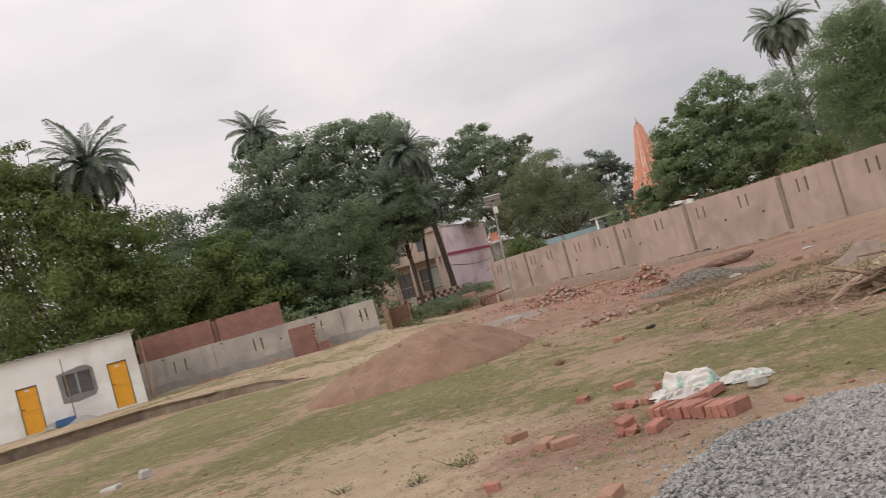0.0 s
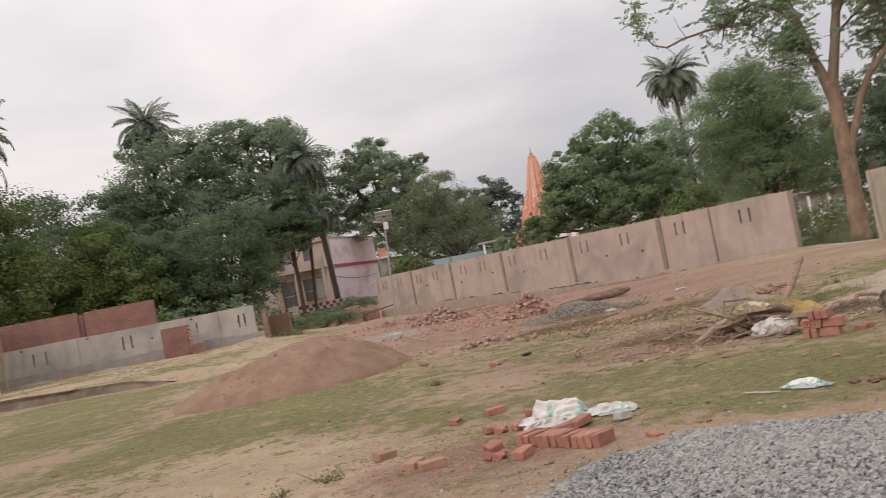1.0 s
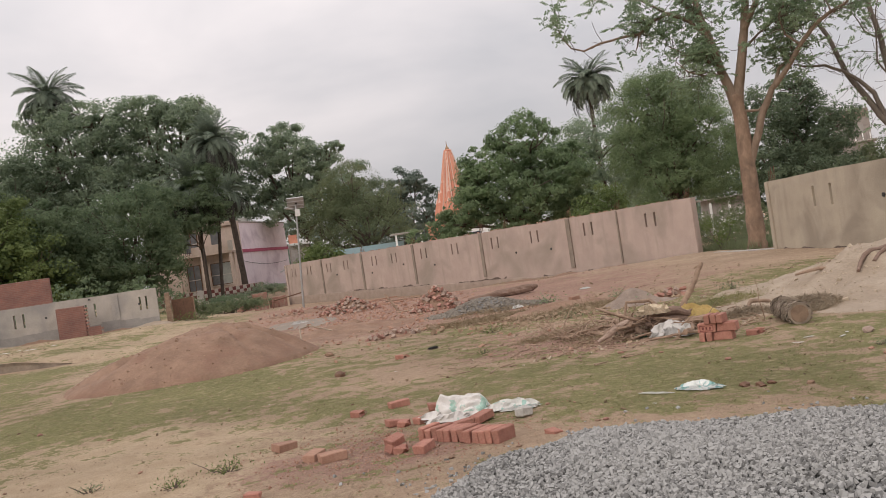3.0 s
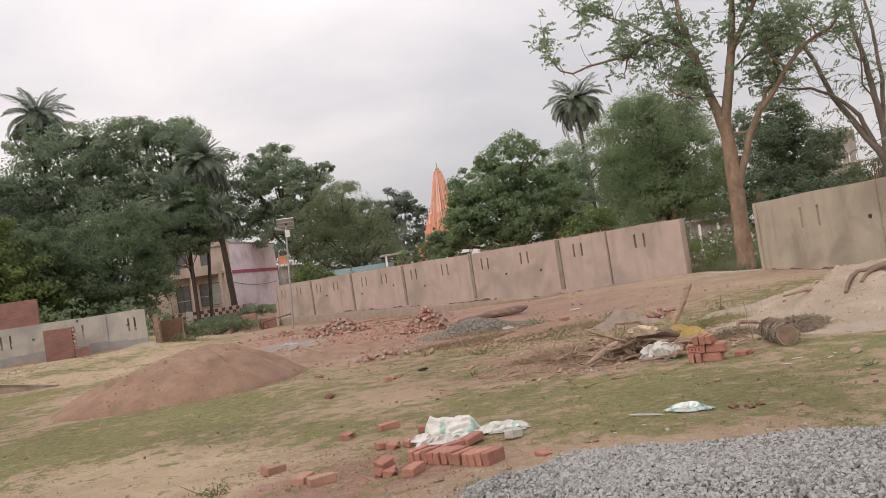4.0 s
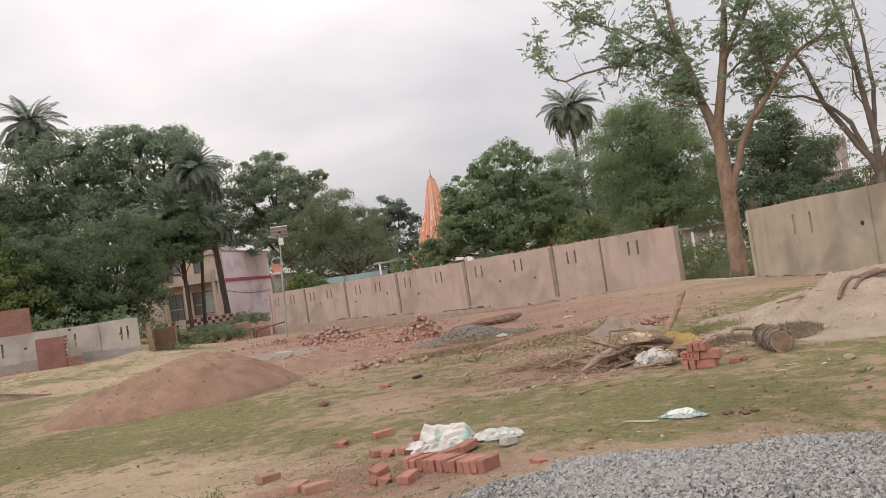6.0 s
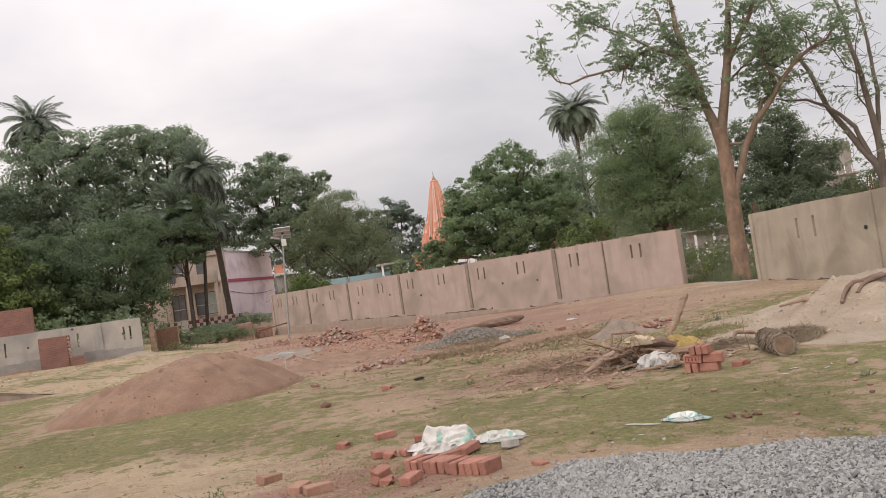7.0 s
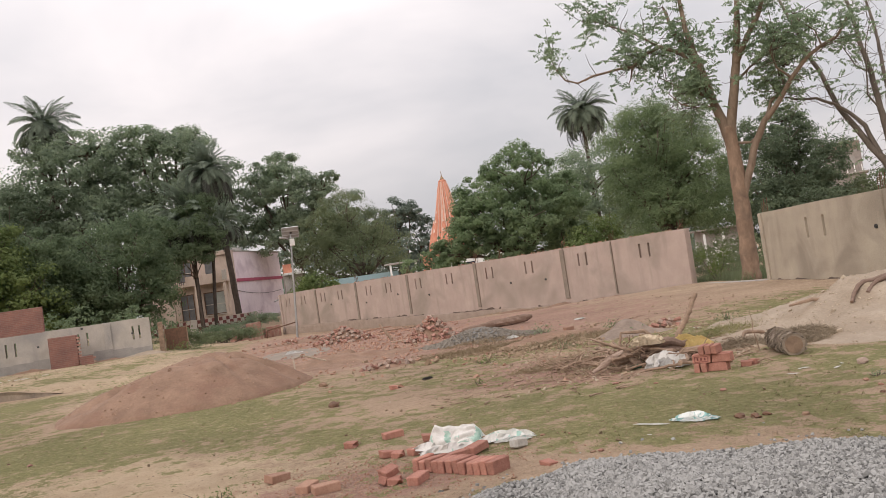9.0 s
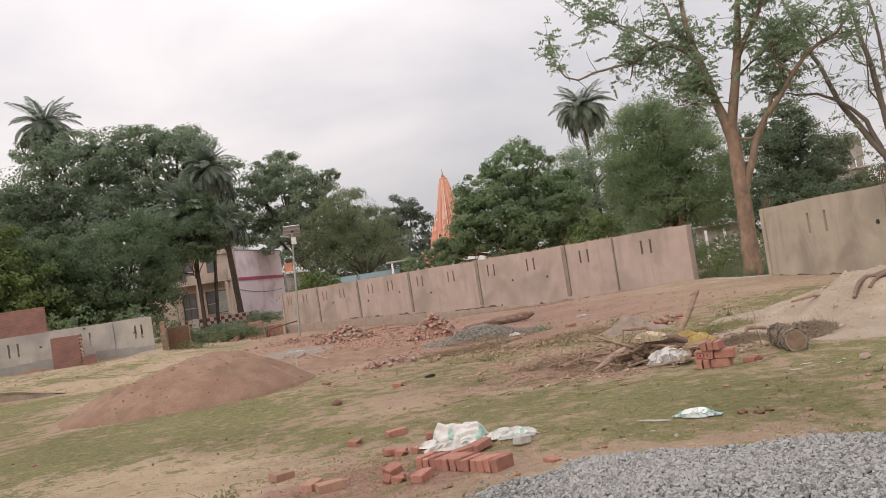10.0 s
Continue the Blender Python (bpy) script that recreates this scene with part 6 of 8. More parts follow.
bare = thing("bare_tree", pose(22.6, 24.3, gz(22.6, 24.3)), "grey-brown tree with spreading, nearly bare limbs", "tree")
limbs_b = [
    ([(-0.2, 0.2, -0.4), (-0.16, 0.15, 1.48), (-0.15, 0.14, 2.85), (-0.2, 0.2, 3.2)], [0.36, 0.30, 0.27, 0.22]),
    ([(-0.15, 0.15, 2.7), (-0.27, 0.25, 3.37), (-0.55, 0.51, 3.96), (-0.72, 0.67, 4.45), (-1.04, 1.24, 5.57), (-1.2, 1.66, 7.03), (-1.3, 1.89, 7.56), (-1.44, 2.16, 8.55), (-1.63, 2.61, 9.96), (-1.71, 2.82, 10.9)], [0.26, 0.25, 0.21, 0.19, 0.16, 0.14, 0.125, 0.11, 0.08, 0.04]),
    ([(-0.35, 0.33, 3.55), (-0.68, 0.5, 4.73), (-1.04, 0.7, 5.24), (-1.42, 0.91, 5.65), (-1.95, 1.13, 5.95), (-2.51, 1.51, 6.05), (-2.77, 1.62, 6.2)], [0.16, 0.14, 0.12, 0.10, 0.085, 0.06, 0.03]),
    ([(-0.15, 0.14, 2.7), (-0.21, 0.06, 4.28), (-0.34, 0.05, 5.23), (-0.42, 0.12, 6.44), (-0.51, 0.33, 7.68), (-0.53, 0.49, 8.81), (-0.64, 0.73, 9.83)], [0.24, 0.22, 0.19, 0.17, 0.14, 0.11, 0.08]),
    ([(-0.17, 0.11, 3.9), (0.22, 0.2, 5.87), (0.34, 0.36, 7.08), (0.36, 0.48, 8.21), (0.34, 0.64, 9.14), (0.37, 0.75, 9.79)], [0.15, 0.13, 0.11, 0.09, 0.07, 0.05]),
    ([(-0.33, 0.04, 5.11), (-0.77, 0.04, 5.7), (-0.8, -0.08, 6.41), (-0.79, -0.22, 7.33), (-0.66, -0.48, 8.21)], [0.06, 0.05, 0.045, 0.035, 0.02]),
    ([(-0.42, 0.12, 6.44), (-0.56, 0.65, 6.88), (-0.55, 1.06, 7.6), (-0.52, 1.31, 8.19)], [0.055, 0.045, 0.03, 0.015]),
    ([(-1.42, 0.91, 5.65), (-1.58, 0.92, 6.23), (-1.81, 1.0, 6.37)], [0.05, 0.035, 0.015]),
    ([(-0.15, 0.14, 2.8), (0.38, -0.08, 4.13), (0.88, -0.27, 5.81), (1.26, -0.36, 7.53)], [0.18, 0.15, 0.11, 0.06]),
]
ends = []
for i, (p_, r_) in enumerate(limbs_b):
    line, rr = limb_line(p_, [v * 0.55 for v in r_], 200 + i, 4, 0.05)
    put("trunk" if i == 0 else "limb", mesh_from("limb", *tube_arrays(line, rr, 9, 0.05, i), BARK_GREY, True), bare)
    if i:
        ends += list(line[4:])
tw, tips = twig_spray(ends, 210, 0.9, rng, 0.009)
tagged(put("twig_spray", mesh_from("twig_spray", *join_arrays(tw), BARK_GREY), bare), kind="stuff")
few = tips[rng.uniform(0, 1, len(tips)) < 0.06]
put("crown", mesh_from("crown", *leaf_cards(pinnate_points(few, rng, 4), 0.12, rng, 2.2, 0.1, 0.6), LEAF_FINE), bare)

from mathutils.bvhtree import BVHTree



# ---- heaps ----
def heap(name, x, y, rx, ry, h, mat, label, category, seed, rot=0.0, lump=0.12, sharp=1.3, rings=26, segs=64, peak=(0, 0)):
    """A loose heap with an uneven foot and a rough skin, resting on the ground."""
    V, F = [], []
    c, s = math.cos(radians(rot)), math.sin(radians(rot))
    for i in range(rings + 1):
        t = i / rings
        for k in range(segs):
            a = 2 * math.pi * k / segs
            foot = 1 + 0.22 * (float(fbm(3 + 1.3 * math.cos(a), 3 + 1.3 * math.sin(a), seed)) - 0.5) * 2
            lx, ly = rx * foot * t * math.cos(a), ry * foot * t * math.sin(a)
            lx, ly = lx + peak[0] * (1 - t), ly + peak[1] * (1 - t)
            wx, wy = x + lx * c - ly * s, y + lx * s + ly * c
            up = h * (0.5 + 0.5 * math.cos(math.pi * t)) ** sharp
            up *= 1 + lump * 4 * (float(fbm(wx * 1.1 + 9, wy * 1.1, seed + 3)) - 0.5)
            up *= 1 - 0.26 * float(smooth(0.50, 0.70, vnoise(a * 4.2 + 0.5 * t, seed + 1.5 * t, seed + 9))) * min(1, 2.4 * t * t) * min(1, 5 * (1 - t))
            up += lump * 0.3 * (float(fbm(wx * 5, wy * 5, seed + 5, 3)) - 0.5) * min(1, 4 * (1 - t))
            V.append((wx - x, wy - y, gz(wx, wy) + up - (0.05 if i == rings else 0.0) + 0.004))
    for i in range(rings):
        for k in range(segs):
            k2 = (k + 1) % segs
            F.append((i * segs + k, (i + 1) * segs + k, (i + 1) * segs + k2, i * segs + k2))
    ob = put(name, mesh_from(name, V, F, mat, True), None, pose(x, y, 0))
    return tagged(ob, label, category)


def chips(centres, size, rng, flat=0.75):
    """Angular broken pieces, one at each centre, as arrays."""
    n = len(centres)
    cube = np.array([(x, y, z) for x in (-.5, .5) for y in (-.5, .5) for z in (-.5, .5)])
    q = rng.normal(size=(n, 4))
    q /= np.linalg.norm(q, axis=1)[:, None]
    w, x, y, z = q.T
    R = np.stack([1 - 2 * (y * y + z * z), 2 * (x * y - z * w), 2 * (x * z + y * w), 2 * (x * y + z * w), 1 - 2 * (x * x + z * z), 2 * (y * z - x * w),
                  2 * (x * z - y * w), 2 * (y * z + x * w), 1 - 2 * (x * x + y * y)], 1).reshape(n, 3, 3)
    dims = size * rng.uniform(0.6, 1.4, (n, 1)) * np.stack([rng.uniform(0.9, 1.4, n), rng.uniform(0.7, 1.0, n), rng.uniform(flat * 0.7, flat, n)], 1)
    loc = (cube[None] * (1 + rng.uniform(-0.45, 0.1, (n, 8, 3)))) * dims[:, None]
    V = (np.einsum("nij,nkj->nki", R, loc) + centres[:, None]).reshape(-1, 3)
    f = np.array([(0, 1, 3, 2), (4, 6, 7, 5), (0, 4, 5, 1), (2, 3, 7, 6), (0, 2, 6, 4), (1, 5, 7, 3)])
    F = (f[None] + 8 * np.arange(n)[:, None, None]).reshape(-1, 4)
    return V, F


heap("earth_mound", -0.9, 17.3, 2.35, 2.3, 0.74, DIRT_HEAP, "broad heap of reddish earth on the grass", "earth heap", 7, -6, 0.13, 0.43, 34, 96, (0.34, 0.1))
heap("earth_mound", 0.42, 17.4, 1.0, 1.35, 0.57, DIRT_HEAP, "lower shoulder of the reddish earth heap", "earth heap", 17, 0, 0.16, 0.6, 24, 56)
heap("earth_spill", 2.3, 20.8, 2.2, 1.6, 0.22, DIRT_HEAP, "low spread of red earth beside the rubble", "earth heap", 8, 10, 0.2)
heap("earth_bank", 6.4, 17.0, 2.0, 0.9, 0.16, DIRT_HEAP, "low bank of turned brown earth", "earth heap", 9, -8, 0.25)
heap("earth_mound", 7.4, 15.3, 0.8, 0.65, 0.27, MOUND, "small grey-brown earth mound", "earth heap", 10, 0, 0.32)
heap("sand_mound", 10.3, 12.0, 3.6, 2.9, 0.60, SAND, "pale sand heap spreading beside the log", "sand heap", 11, 20, 0.22, 1.2, 34, 80)
heap("cement_heap", -15.1, 33.7, 0.8, 0.45, 0.24, GREY_DARK, "little heap of grey cement sand before the hut", "sand heap", 13)
heap("grey_sand_spread", 1.7, 26.4, 1.0, 2.2, 0.06, PLASTER_DARK, "thin spread of grey sand", "sand heap", 14)
heap("stone_chip_heap", 5.7, 19.9, 1.4, 0.9, 0.28, GRAVEL, "heap of grey stone chips beyond the grass", "gravel heap", 15, -18)
rng = np.random.RandomState(15)
a = rng.uniform(0, 2 * np.pi, 2600)
r = rng.uniform(0, 1, 2600) ** 0.5
cx, cy = 5.7 + 1.45 * r * np.cos(a), 19.9 + 0.95 * r * np.sin(a) - 0.3 * r * np.cos(a)
cz = ground_z(cx, cy) + 0.27 * (0.5 + 0.5 * np.cos(np.pi * np.clip(r, 0, 1))) ** 1.3 + 0.005
tagged(put("stone_chips", mesh_from("stone_chips", *chips(np.stack([cx, cy, cz], 1), 0.055, rng), FAR_CHIPS)), "grey stone chips lying on the far heap", "gravel", kind="stuff")
for k in range(7):
    x = -13.0 + 1.55 * k
    heap("earth_lump", x, 38.9 - 0.2 * math.sin(k), 1.1, 0.45, 0.10 + 0.04 * math.sin(k * 2.2), DIRT_HEAP if k % 2 else SAND, "low earth lump at the foot of the grey wall", "earth heap", 20 + k, 0, 0.3, 1.2, 8, 24)["group"] = "earth lumps along the grey wall"
for k, (x, y) in enumerate(((14.2, 31.0), (13.2, 33.2), (12.0, 35.6), (10.8, 38.4), (9.4, 41.4))):
    heap("earth_lump", x, y, 0.5, 1.4, 0.09 + 0.03 * math.sin(k * 1.7), DIRT_HEAP, "low earth bank at the foot of the long wall", "earth heap", 40 + k, 22, 0.3, 1.2, 8, 24)["group"] = "earth banks along the long wall"
line, rr = limb_line([(-1.0, -0.05, 0.03), (-0.3, 0.0, 0.07), (0.35, 0.03, 0.10), (0.85, 0.0, 0.13), (1.05, 0.0, 0.17)], [0.05, 0.10, 0.13, 0.11, 0.04], 51, 5, 0.05)
tagged(put("old_log", mesh_from("old_log", *tube_arrays(line, rr, 10, 0.22, 51), ROTTEN), None, pose(7.35, 23.7, gz(7.35, 23.7) + 0.02, 0, 0, -14)), "brown rotten log lying before the long wall", "log")
# lumps that crumble down the earth heap
rng = np.random.RandomState(18)
n = 420
a, r = rng.uniform(0, 2 * np.pi, n), rng.uniform(0, 1, n) ** 0.6
cx, cy = -0.8 + 2.4 * r * np.cos(a), 17.3 + 2.3 * r * np.sin(a)


def drop_on(ob, xs, ys):
    """Heights at which things dropped on a heap come to rest."""
    skin = BVHTree.FromPolygons([v.co + ob.location for v in ob.data.vertices], [tuple(p.vertices) for p in ob.data.polygons])
    zs = []
    for x, y in zip(xs, ys):
        hit = skin.ray_cast(Vector((x, y, 5)), Vector((0, 0, -1)))
        zs.append(max(gz(x, y), hit[0].z if hit[0] else 0))
    return np.array(zs)


cz = drop_on(bpy.data.objects["earth_mound"], cx, cy)
tagged(put("heap_clods", mesh_from("heap_clods", *chips(np.stack([cx, cy, cz], 1), np.where(rng.uniform(0, 1, n) < 0.05, 0.075, 0.028)[:, None], rng), HEAP_CHIPS)), "crumbling clods of red earth on the heap", "earth clods", kind="stuff")
n = 800
cx, cy = rng.normal(9.6, 1.3, n), rng.normal(11.8, 1.3, n)
cz = drop_on(bpy.data.objects["sand_mound"], cx, cy)
tagged(put("sand_clods", mesh_from("sand_clods", *chips(np.stack([cx, cy, cz], 1), np.where(rng.uniform(0, 1, n) < 0.04, 0.075, 0.025)[:, None], rng), SAND_CHIPS)), "crumbling clods of damp sand on the sand heap", "sand clods", kind="stuff")
tagged(put("wall_top_rubble", mesh_from("wall_top_rubble", *chips(TOP_BITS, 0.06, rng), BRICK_CHIPS), None, m1), "brick bits and mortar crumbs on top of the long wall", "rubble", kind="stuff")

# the gravel at the walker's feet
OUT = ((-1.75, 1.65), (-1.26, 2.28), (-0.90, 2.46), (-0.41, 2.55), (-0.10, 2.54), (0.40, 2.26), (0.71, 2.02), (1.15, 1.92), (1.63, 1.55), (3.0, 0.6), (3.0, -1.2), (1.4, -2.4), (-0.8, -2.4), (-2.0, -1.0), (-2.3, 0.6))
GC = (2.7, 3.6)
out_a = np.array([math.atan2(p[1], p[0]) for p in OUT])
out_r = np.array([math.hypot(*p) for p in OUT])
order = np.argsort(out_a)
out_a, out_r = out_a[order], out_r[order]


def gravel_in(x, y):
    """How far inside the gravel's outline, 0 at the edge, 1 at the middle."""
    a = np.arctan2(y - GC[1], x - GC[0])
    R = np.interp(a, np.concatenate([out_a - 2 * np.pi, out_a, out_a + 2 * np.pi]), np.tile(out_r, 3))
    return 1 - np.hypot(x - GC[0], y - GC[1]) / (R * (1 + 0.05 * (vnoise(x * 3, y * 3, 6) - 0.5)))


def gravel_z(x, y):
    e = np.clip(gravel_in(x, y), 0, 1)
    return ground_z(x, y) + 0.055 * smooth(0, 0.08, e) + 0.14 * smooth(0, 0.75, e) + 0.06 * (fbm(x * 1.4, y * 1.4, 61) - 0.5) * smooth(0, 0.2, e)


V, F = [], []
for i in range(31):
    for k in range(90):
        a = 2 * math.pi * k / 90
        R = float(np.interp(a if a <= math.pi else a - 2 * math.pi, np.concatenate([out_a - 2 * np.pi, out_a, out_a + 2 * np.pi]), np.tile(out_r, 3)))
        x, y = GC[0] + R * i / 30 * math.cos(a), GC[1] + R * i / 30 * math.sin(a)
        V.append((x, y, float(gravel_z(x, y)) - 0.012 - (0.04 if i == 30 else 0)))
for i in range(30):
    for k in range(90):
        k2 = (k + 1) % 90
        F.append((i * 90 + k, (i + 1) * 90 + k, (i + 1) * 90 + k2, i * 90 + k2))
tagged(put("gravel_heap", mesh_from("gravel_heap", V, F, GRAVEL, True)), "wide low heap of grey crushed stone", "gravel heap", kind="stuff")
rng = np.random.RandomState(77)
px_, py_ = rng.uniform(0.2, 5.6, 68000), rng.uniform(3.6, 6.7, 68000)
e = gravel_in(px_, py_)
keep = (e > 0) | (rng.uniform(0, 1, 68000) < 0.12 * np.exp(e / 0.03)) | (rng.uniform(0, 1, 68000) < 0.018 * np.exp(e / 0.12))
px_, py_ = px_[keep], py_[keep]
lift = rng.uniform(-0.006, 0.022, len(px_)) * (gravel_in(px_, py_) > 0) + 0.004
stones = np.stack([px_, py_, gravel_z(px_, py_) + lift], 1)
tagged(put("gravel_stones", mesh_from("gravel_stones", *chips(stones, 0.0245, rng), CHIPS)), "loose angular grey stones of the gravel heap", "gravel", kind="stuff")
px_, py_ = rng.uniform(0.0, 7.5, 17000), rng.uniform(0.6, 3.62, 17000)
keep = gravel_in(px_, py_) > -0.01
px_, py_ = px_[keep], py_[keep]
stones = np.stack([px_, py_, gravel_z(px_, py_) + rng.uniform(-0.008, 0.018, len(px_))], 1)
tagged(put("gravel_stones", mesh_from("gravel_stones", *chips(stones, 0.036, rng), CHIPS)), "loose angular grey stones of the gravel heap's back slope", "gravel", kind="stuff")


# ---- bricks ----
def brick_mesh(name, mat, seed, lx=0.228, ly=0.108, lz=0.070, rough=0.0065, cut=0.0):
    bm = box_bm(lx * (1 - cut), ly, lz, 0.006, (0, 0, 0), rough, seed)
    if cut:
        rnd = random.Random(seed)
        for v in bm.verts:
            if v.co.x > lx * (1 - cut) * 0.3:
                v.co.x += rnd.uniform(-0.035, 0.01)
                v.co.z *= rnd.uniform(0.8, 1.0)
    me = bpy.data.meshes.new(name)
    bm.to_mesh(me)
    bm.free()
    me.materials.append(mat)
    return me


BRICKS = [brick_mesh("brick", BRICK, k) for k in range(4)]
HALVES = [brick_mesh("brick", BRICK, 20 + k, cut=0.35 + 0.1 * k, rough=0.008) for k in range(3)]
PALES = [brick_mesh("brick", BRICK_PALE, 30 + k, rough=0.006) for k in range(2)]
RUBBLE = [brick_mesh("brick", (BRICK_OLD, MORTAR_BRICK, BRICK_OLD, MORTAR_BRICK, BRICK_PALE)[k], 40 + k, 0.175, 0.088, 0.06, cut=0.18 + 0.12 * k, rough=0.014) for k in range(5)]

row_dir = math.degrees(math.atan2(6.60 - 7.30, 1.83 - 1.33))
ROW_BRICKS = [brick_mesh("brick", BRICK, 60 + k, lz=0.066, rough=0.006) for k in range(4)]
for k in range(12):
    s = 0.036 + 0.0742 * k
    rnd = random.Random(k)
    drop = rnd.uniform(-0.011, 0.007)
    x = 1.33 + 0.581 * s + 0.814 * (0.115 + rnd.uniform(-0.006, 0.006))
    y = 7.30 - 0.814 * s + 0.581 * (0.115 + rnd.uniform(-0.006, 0.006))
    m = pose(x, y, gz(x, y) + 0.055 + drop, 0, 0, row_dir + 90 + rnd.uniform(-1.8, 1.8)) @ pose(0, 0, 0, 90 + rnd.uniform(-2.5, 2.5), 0, 0) @ pose(0, 0, -0.036)
    tagged(put("brick", ROW_BRICKS[k % 4], None, m), "red brick stood on edge in a tight row", "brick", "row of bricks on edge")


def loose_brick(x, y, rot, me, label, tilt=(0, 0), dz=0.0, group="loose bricks on the grass"):
    return tagged(put("brick", me, None, pose(x, y, gz(x, y) - 0.004 + dz, tilt[0], tilt[1], rot)), label, "brick", group)


LYING = "red brick lying loose on the ground"
for x, y, rot, me, tilt, dz in (
        (1.52, 9.20, 14, BRICKS[0], (0, 0), 0), (1.05, 9.10, -30, HALVES[1], (3, 0), 0), (1.28, 8.22, 10, HALVES[0], (0, 4), 0), (1.36, 8.12, -38, HALVES[2], (0, 0), 0),
        (1.58, 8.12, 24, BRICKS[1], (0, 0), 0), (1.78, 7.52, 18, BRICKS[2], (0, -2), 0.0), (2.0, 7.58, 36, BRICKS[3], (0, -4), 0.02), (1.78, 8.56, -8, HALVES[0], (0, 0), 0),
        (1.06, 7.08, 30, HALVES[1], (10, 20), 0), (1.12, 7.02, -30, HALVES[2], (0, 0), 0), (1.30, 6.90, 52, BRICKS[0], (0, 0), 0)):
    loose_brick(x, y, rot, me, LYING, tilt, dz)
loose_brick(1.10, 7.10, 24, HALVES[0], "broken red brick resting askew on others", (12, -14), 0.07)
loose_brick(0.22, 8.06, 40, PALES[0], "dusty pale brick lying on bare earth", (4, 6))
loose_brick(0.44, 7.42, 60, PALES[1], "dusty pale brick lying on bare earth")
loose_brick(0.58, 7.24, 10, PALES[0], "dusty pale brick lying on bare earth")
loose_brick(-0.09, 6.52, 70, HALVES[2], "small piece of red brick on the ground", (0, 0))
loose_brick(0.62, 5.45, 60, PALES[1], "dusty pale brick beside the gravel")
loose_brick(2.30, 6.56, 20, HALVES[2], "flat chip of red brick at the gravel's edge", (4, 0), -0.03)
loose_brick(2.33, 13.4, 10, HALVES[1], "single red brick piece on the grass")
loose_brick(7.0, 17.4, 20, PALES[0], "dusty pale brick on the earth bank", (0, 0), 0.12)
tagged(part("concrete_block", box_bm(0.14, 0.10, 0.09, 0.014, (0, 0, 0), 0.012, 5), STONE, None, "", pose(2.34, 7.40, gz(2.34, 7.40), 0, 0, 25)), "pale grey concrete lump beside the sack", "concrete block")

# the small brick stack by the brushwood
stack_rot = math.degrees(math.atan2(9.32 - 9.63, 5.77 - 5.49))
sm = pose(5.52, 9.66, gz(5.6, 9.6) - 0.003, 0, 0, stack_rot)
on_edge = pose(0, 0, 0.054, 90, 0, 0) @ pose(0, 0, -0.036)
k = 0
for course, spots in enumerate((((0.0, 0.04, 90), (0.09, 0.04, 90), (0.24, 0.02, 0), (0.24, 0.11, 0)), ((0.06, 0.0, 0), (0.06, 0.08, 0), (0.30, 0.02, 0), (0.30, 0.10, 0)), ((0.08, 0.05, 90), (0.16, 0.05, 92), (0.24, 0.05, 88)))):
    for sx, sy, rr in spots:
        ob = tagged(put("brick", BRICKS[k % 4], None, sm @ pose(sx, sy, 0.109 * course, 0, 0, rr) @ on_edge), "red brick in a small dry stack", "brick", "small stack of bricks")
        if k == 4:
            ob["label"] = "red brick with a stamped frog in a small stack"
            bm = bmesh.new()
            for x0, x1, y0, y1 in ((-0.085, 0.085, 0.028, 0.034), (-0.085, 0.085, -0.034, -0.028), (-0.085, -0.079, -0.028, 0.028), (0.079, 0.085, -0.028, 0.028), (-0.055, -0.035, -0.016, 0.016), (-0.01, 0.01, -0.016, 0.016), (0.035, 0.055, -0.016, 0.016)):
                add_box(bm, x0, x1, y0, y1, 0.0695, 0.0745)
            part("frog_stamp", bm, MAROON, ob, "dark stamped frame with three worn bars")
        k += 1
loose_brick(6.05, 9.42, -40, HALVES[0], "red brick piece lying beside the stack")
loose_brick(6.20, 9.50, 30, HALVES[1], "red brick piece lying beside the stack")


def rubble_heap(x, y, rx, ry, h, n, seed, label):
    """A heap of broken bricks: an earth core with single bricks lying over it."""
    t = thing("rubble_heap", pose(x, y, gz(x, y)), label, "rubble heap", "heaps of broken brick")
    rnd = random.Random(seed)
    bm = bmesh.new()
    bmesh.ops.create_icosphere(bm, subdivisions=3, radius=1.0)
    for v in bm.verts:
        f = 1 + 0.2 * (float(fbm(v.co.x * 1.5 + 5, v.co.y * 1.5 + v.co.z, seed)) - 0.5)
        rr = min(1.0, math.hypot(v.co.x, v.co.y))
        v.co = Vector((v.co.x * rx * f, v.co.y * ry * f, h * 0.86 * f * (1 - rr ** 1.25) if v.co.z > 0 else -0.1))
    part("core", bm, DIRT_HEAP, t, "reddish earth and brick dust")
    for k in range(n):
        a, r = rnd.uniform(0, 2 * math.pi), rnd.random() ** 0.6 * 1.12
        lx, ly = rx * r * math.cos(a), ry * r * math.sin(a)
        lz = h * 0.9 * (1 - min(1, r) ** 1.25) + rnd.uniform(-0.03, 0.05)
        put("brick", RUBBLE[k % 5], t, pose(lx, ly, max(0, lz), rnd.uniform(-40, 40), rnd.uniform(-40, 40), rnd.uniform(0, 360)))
    return t


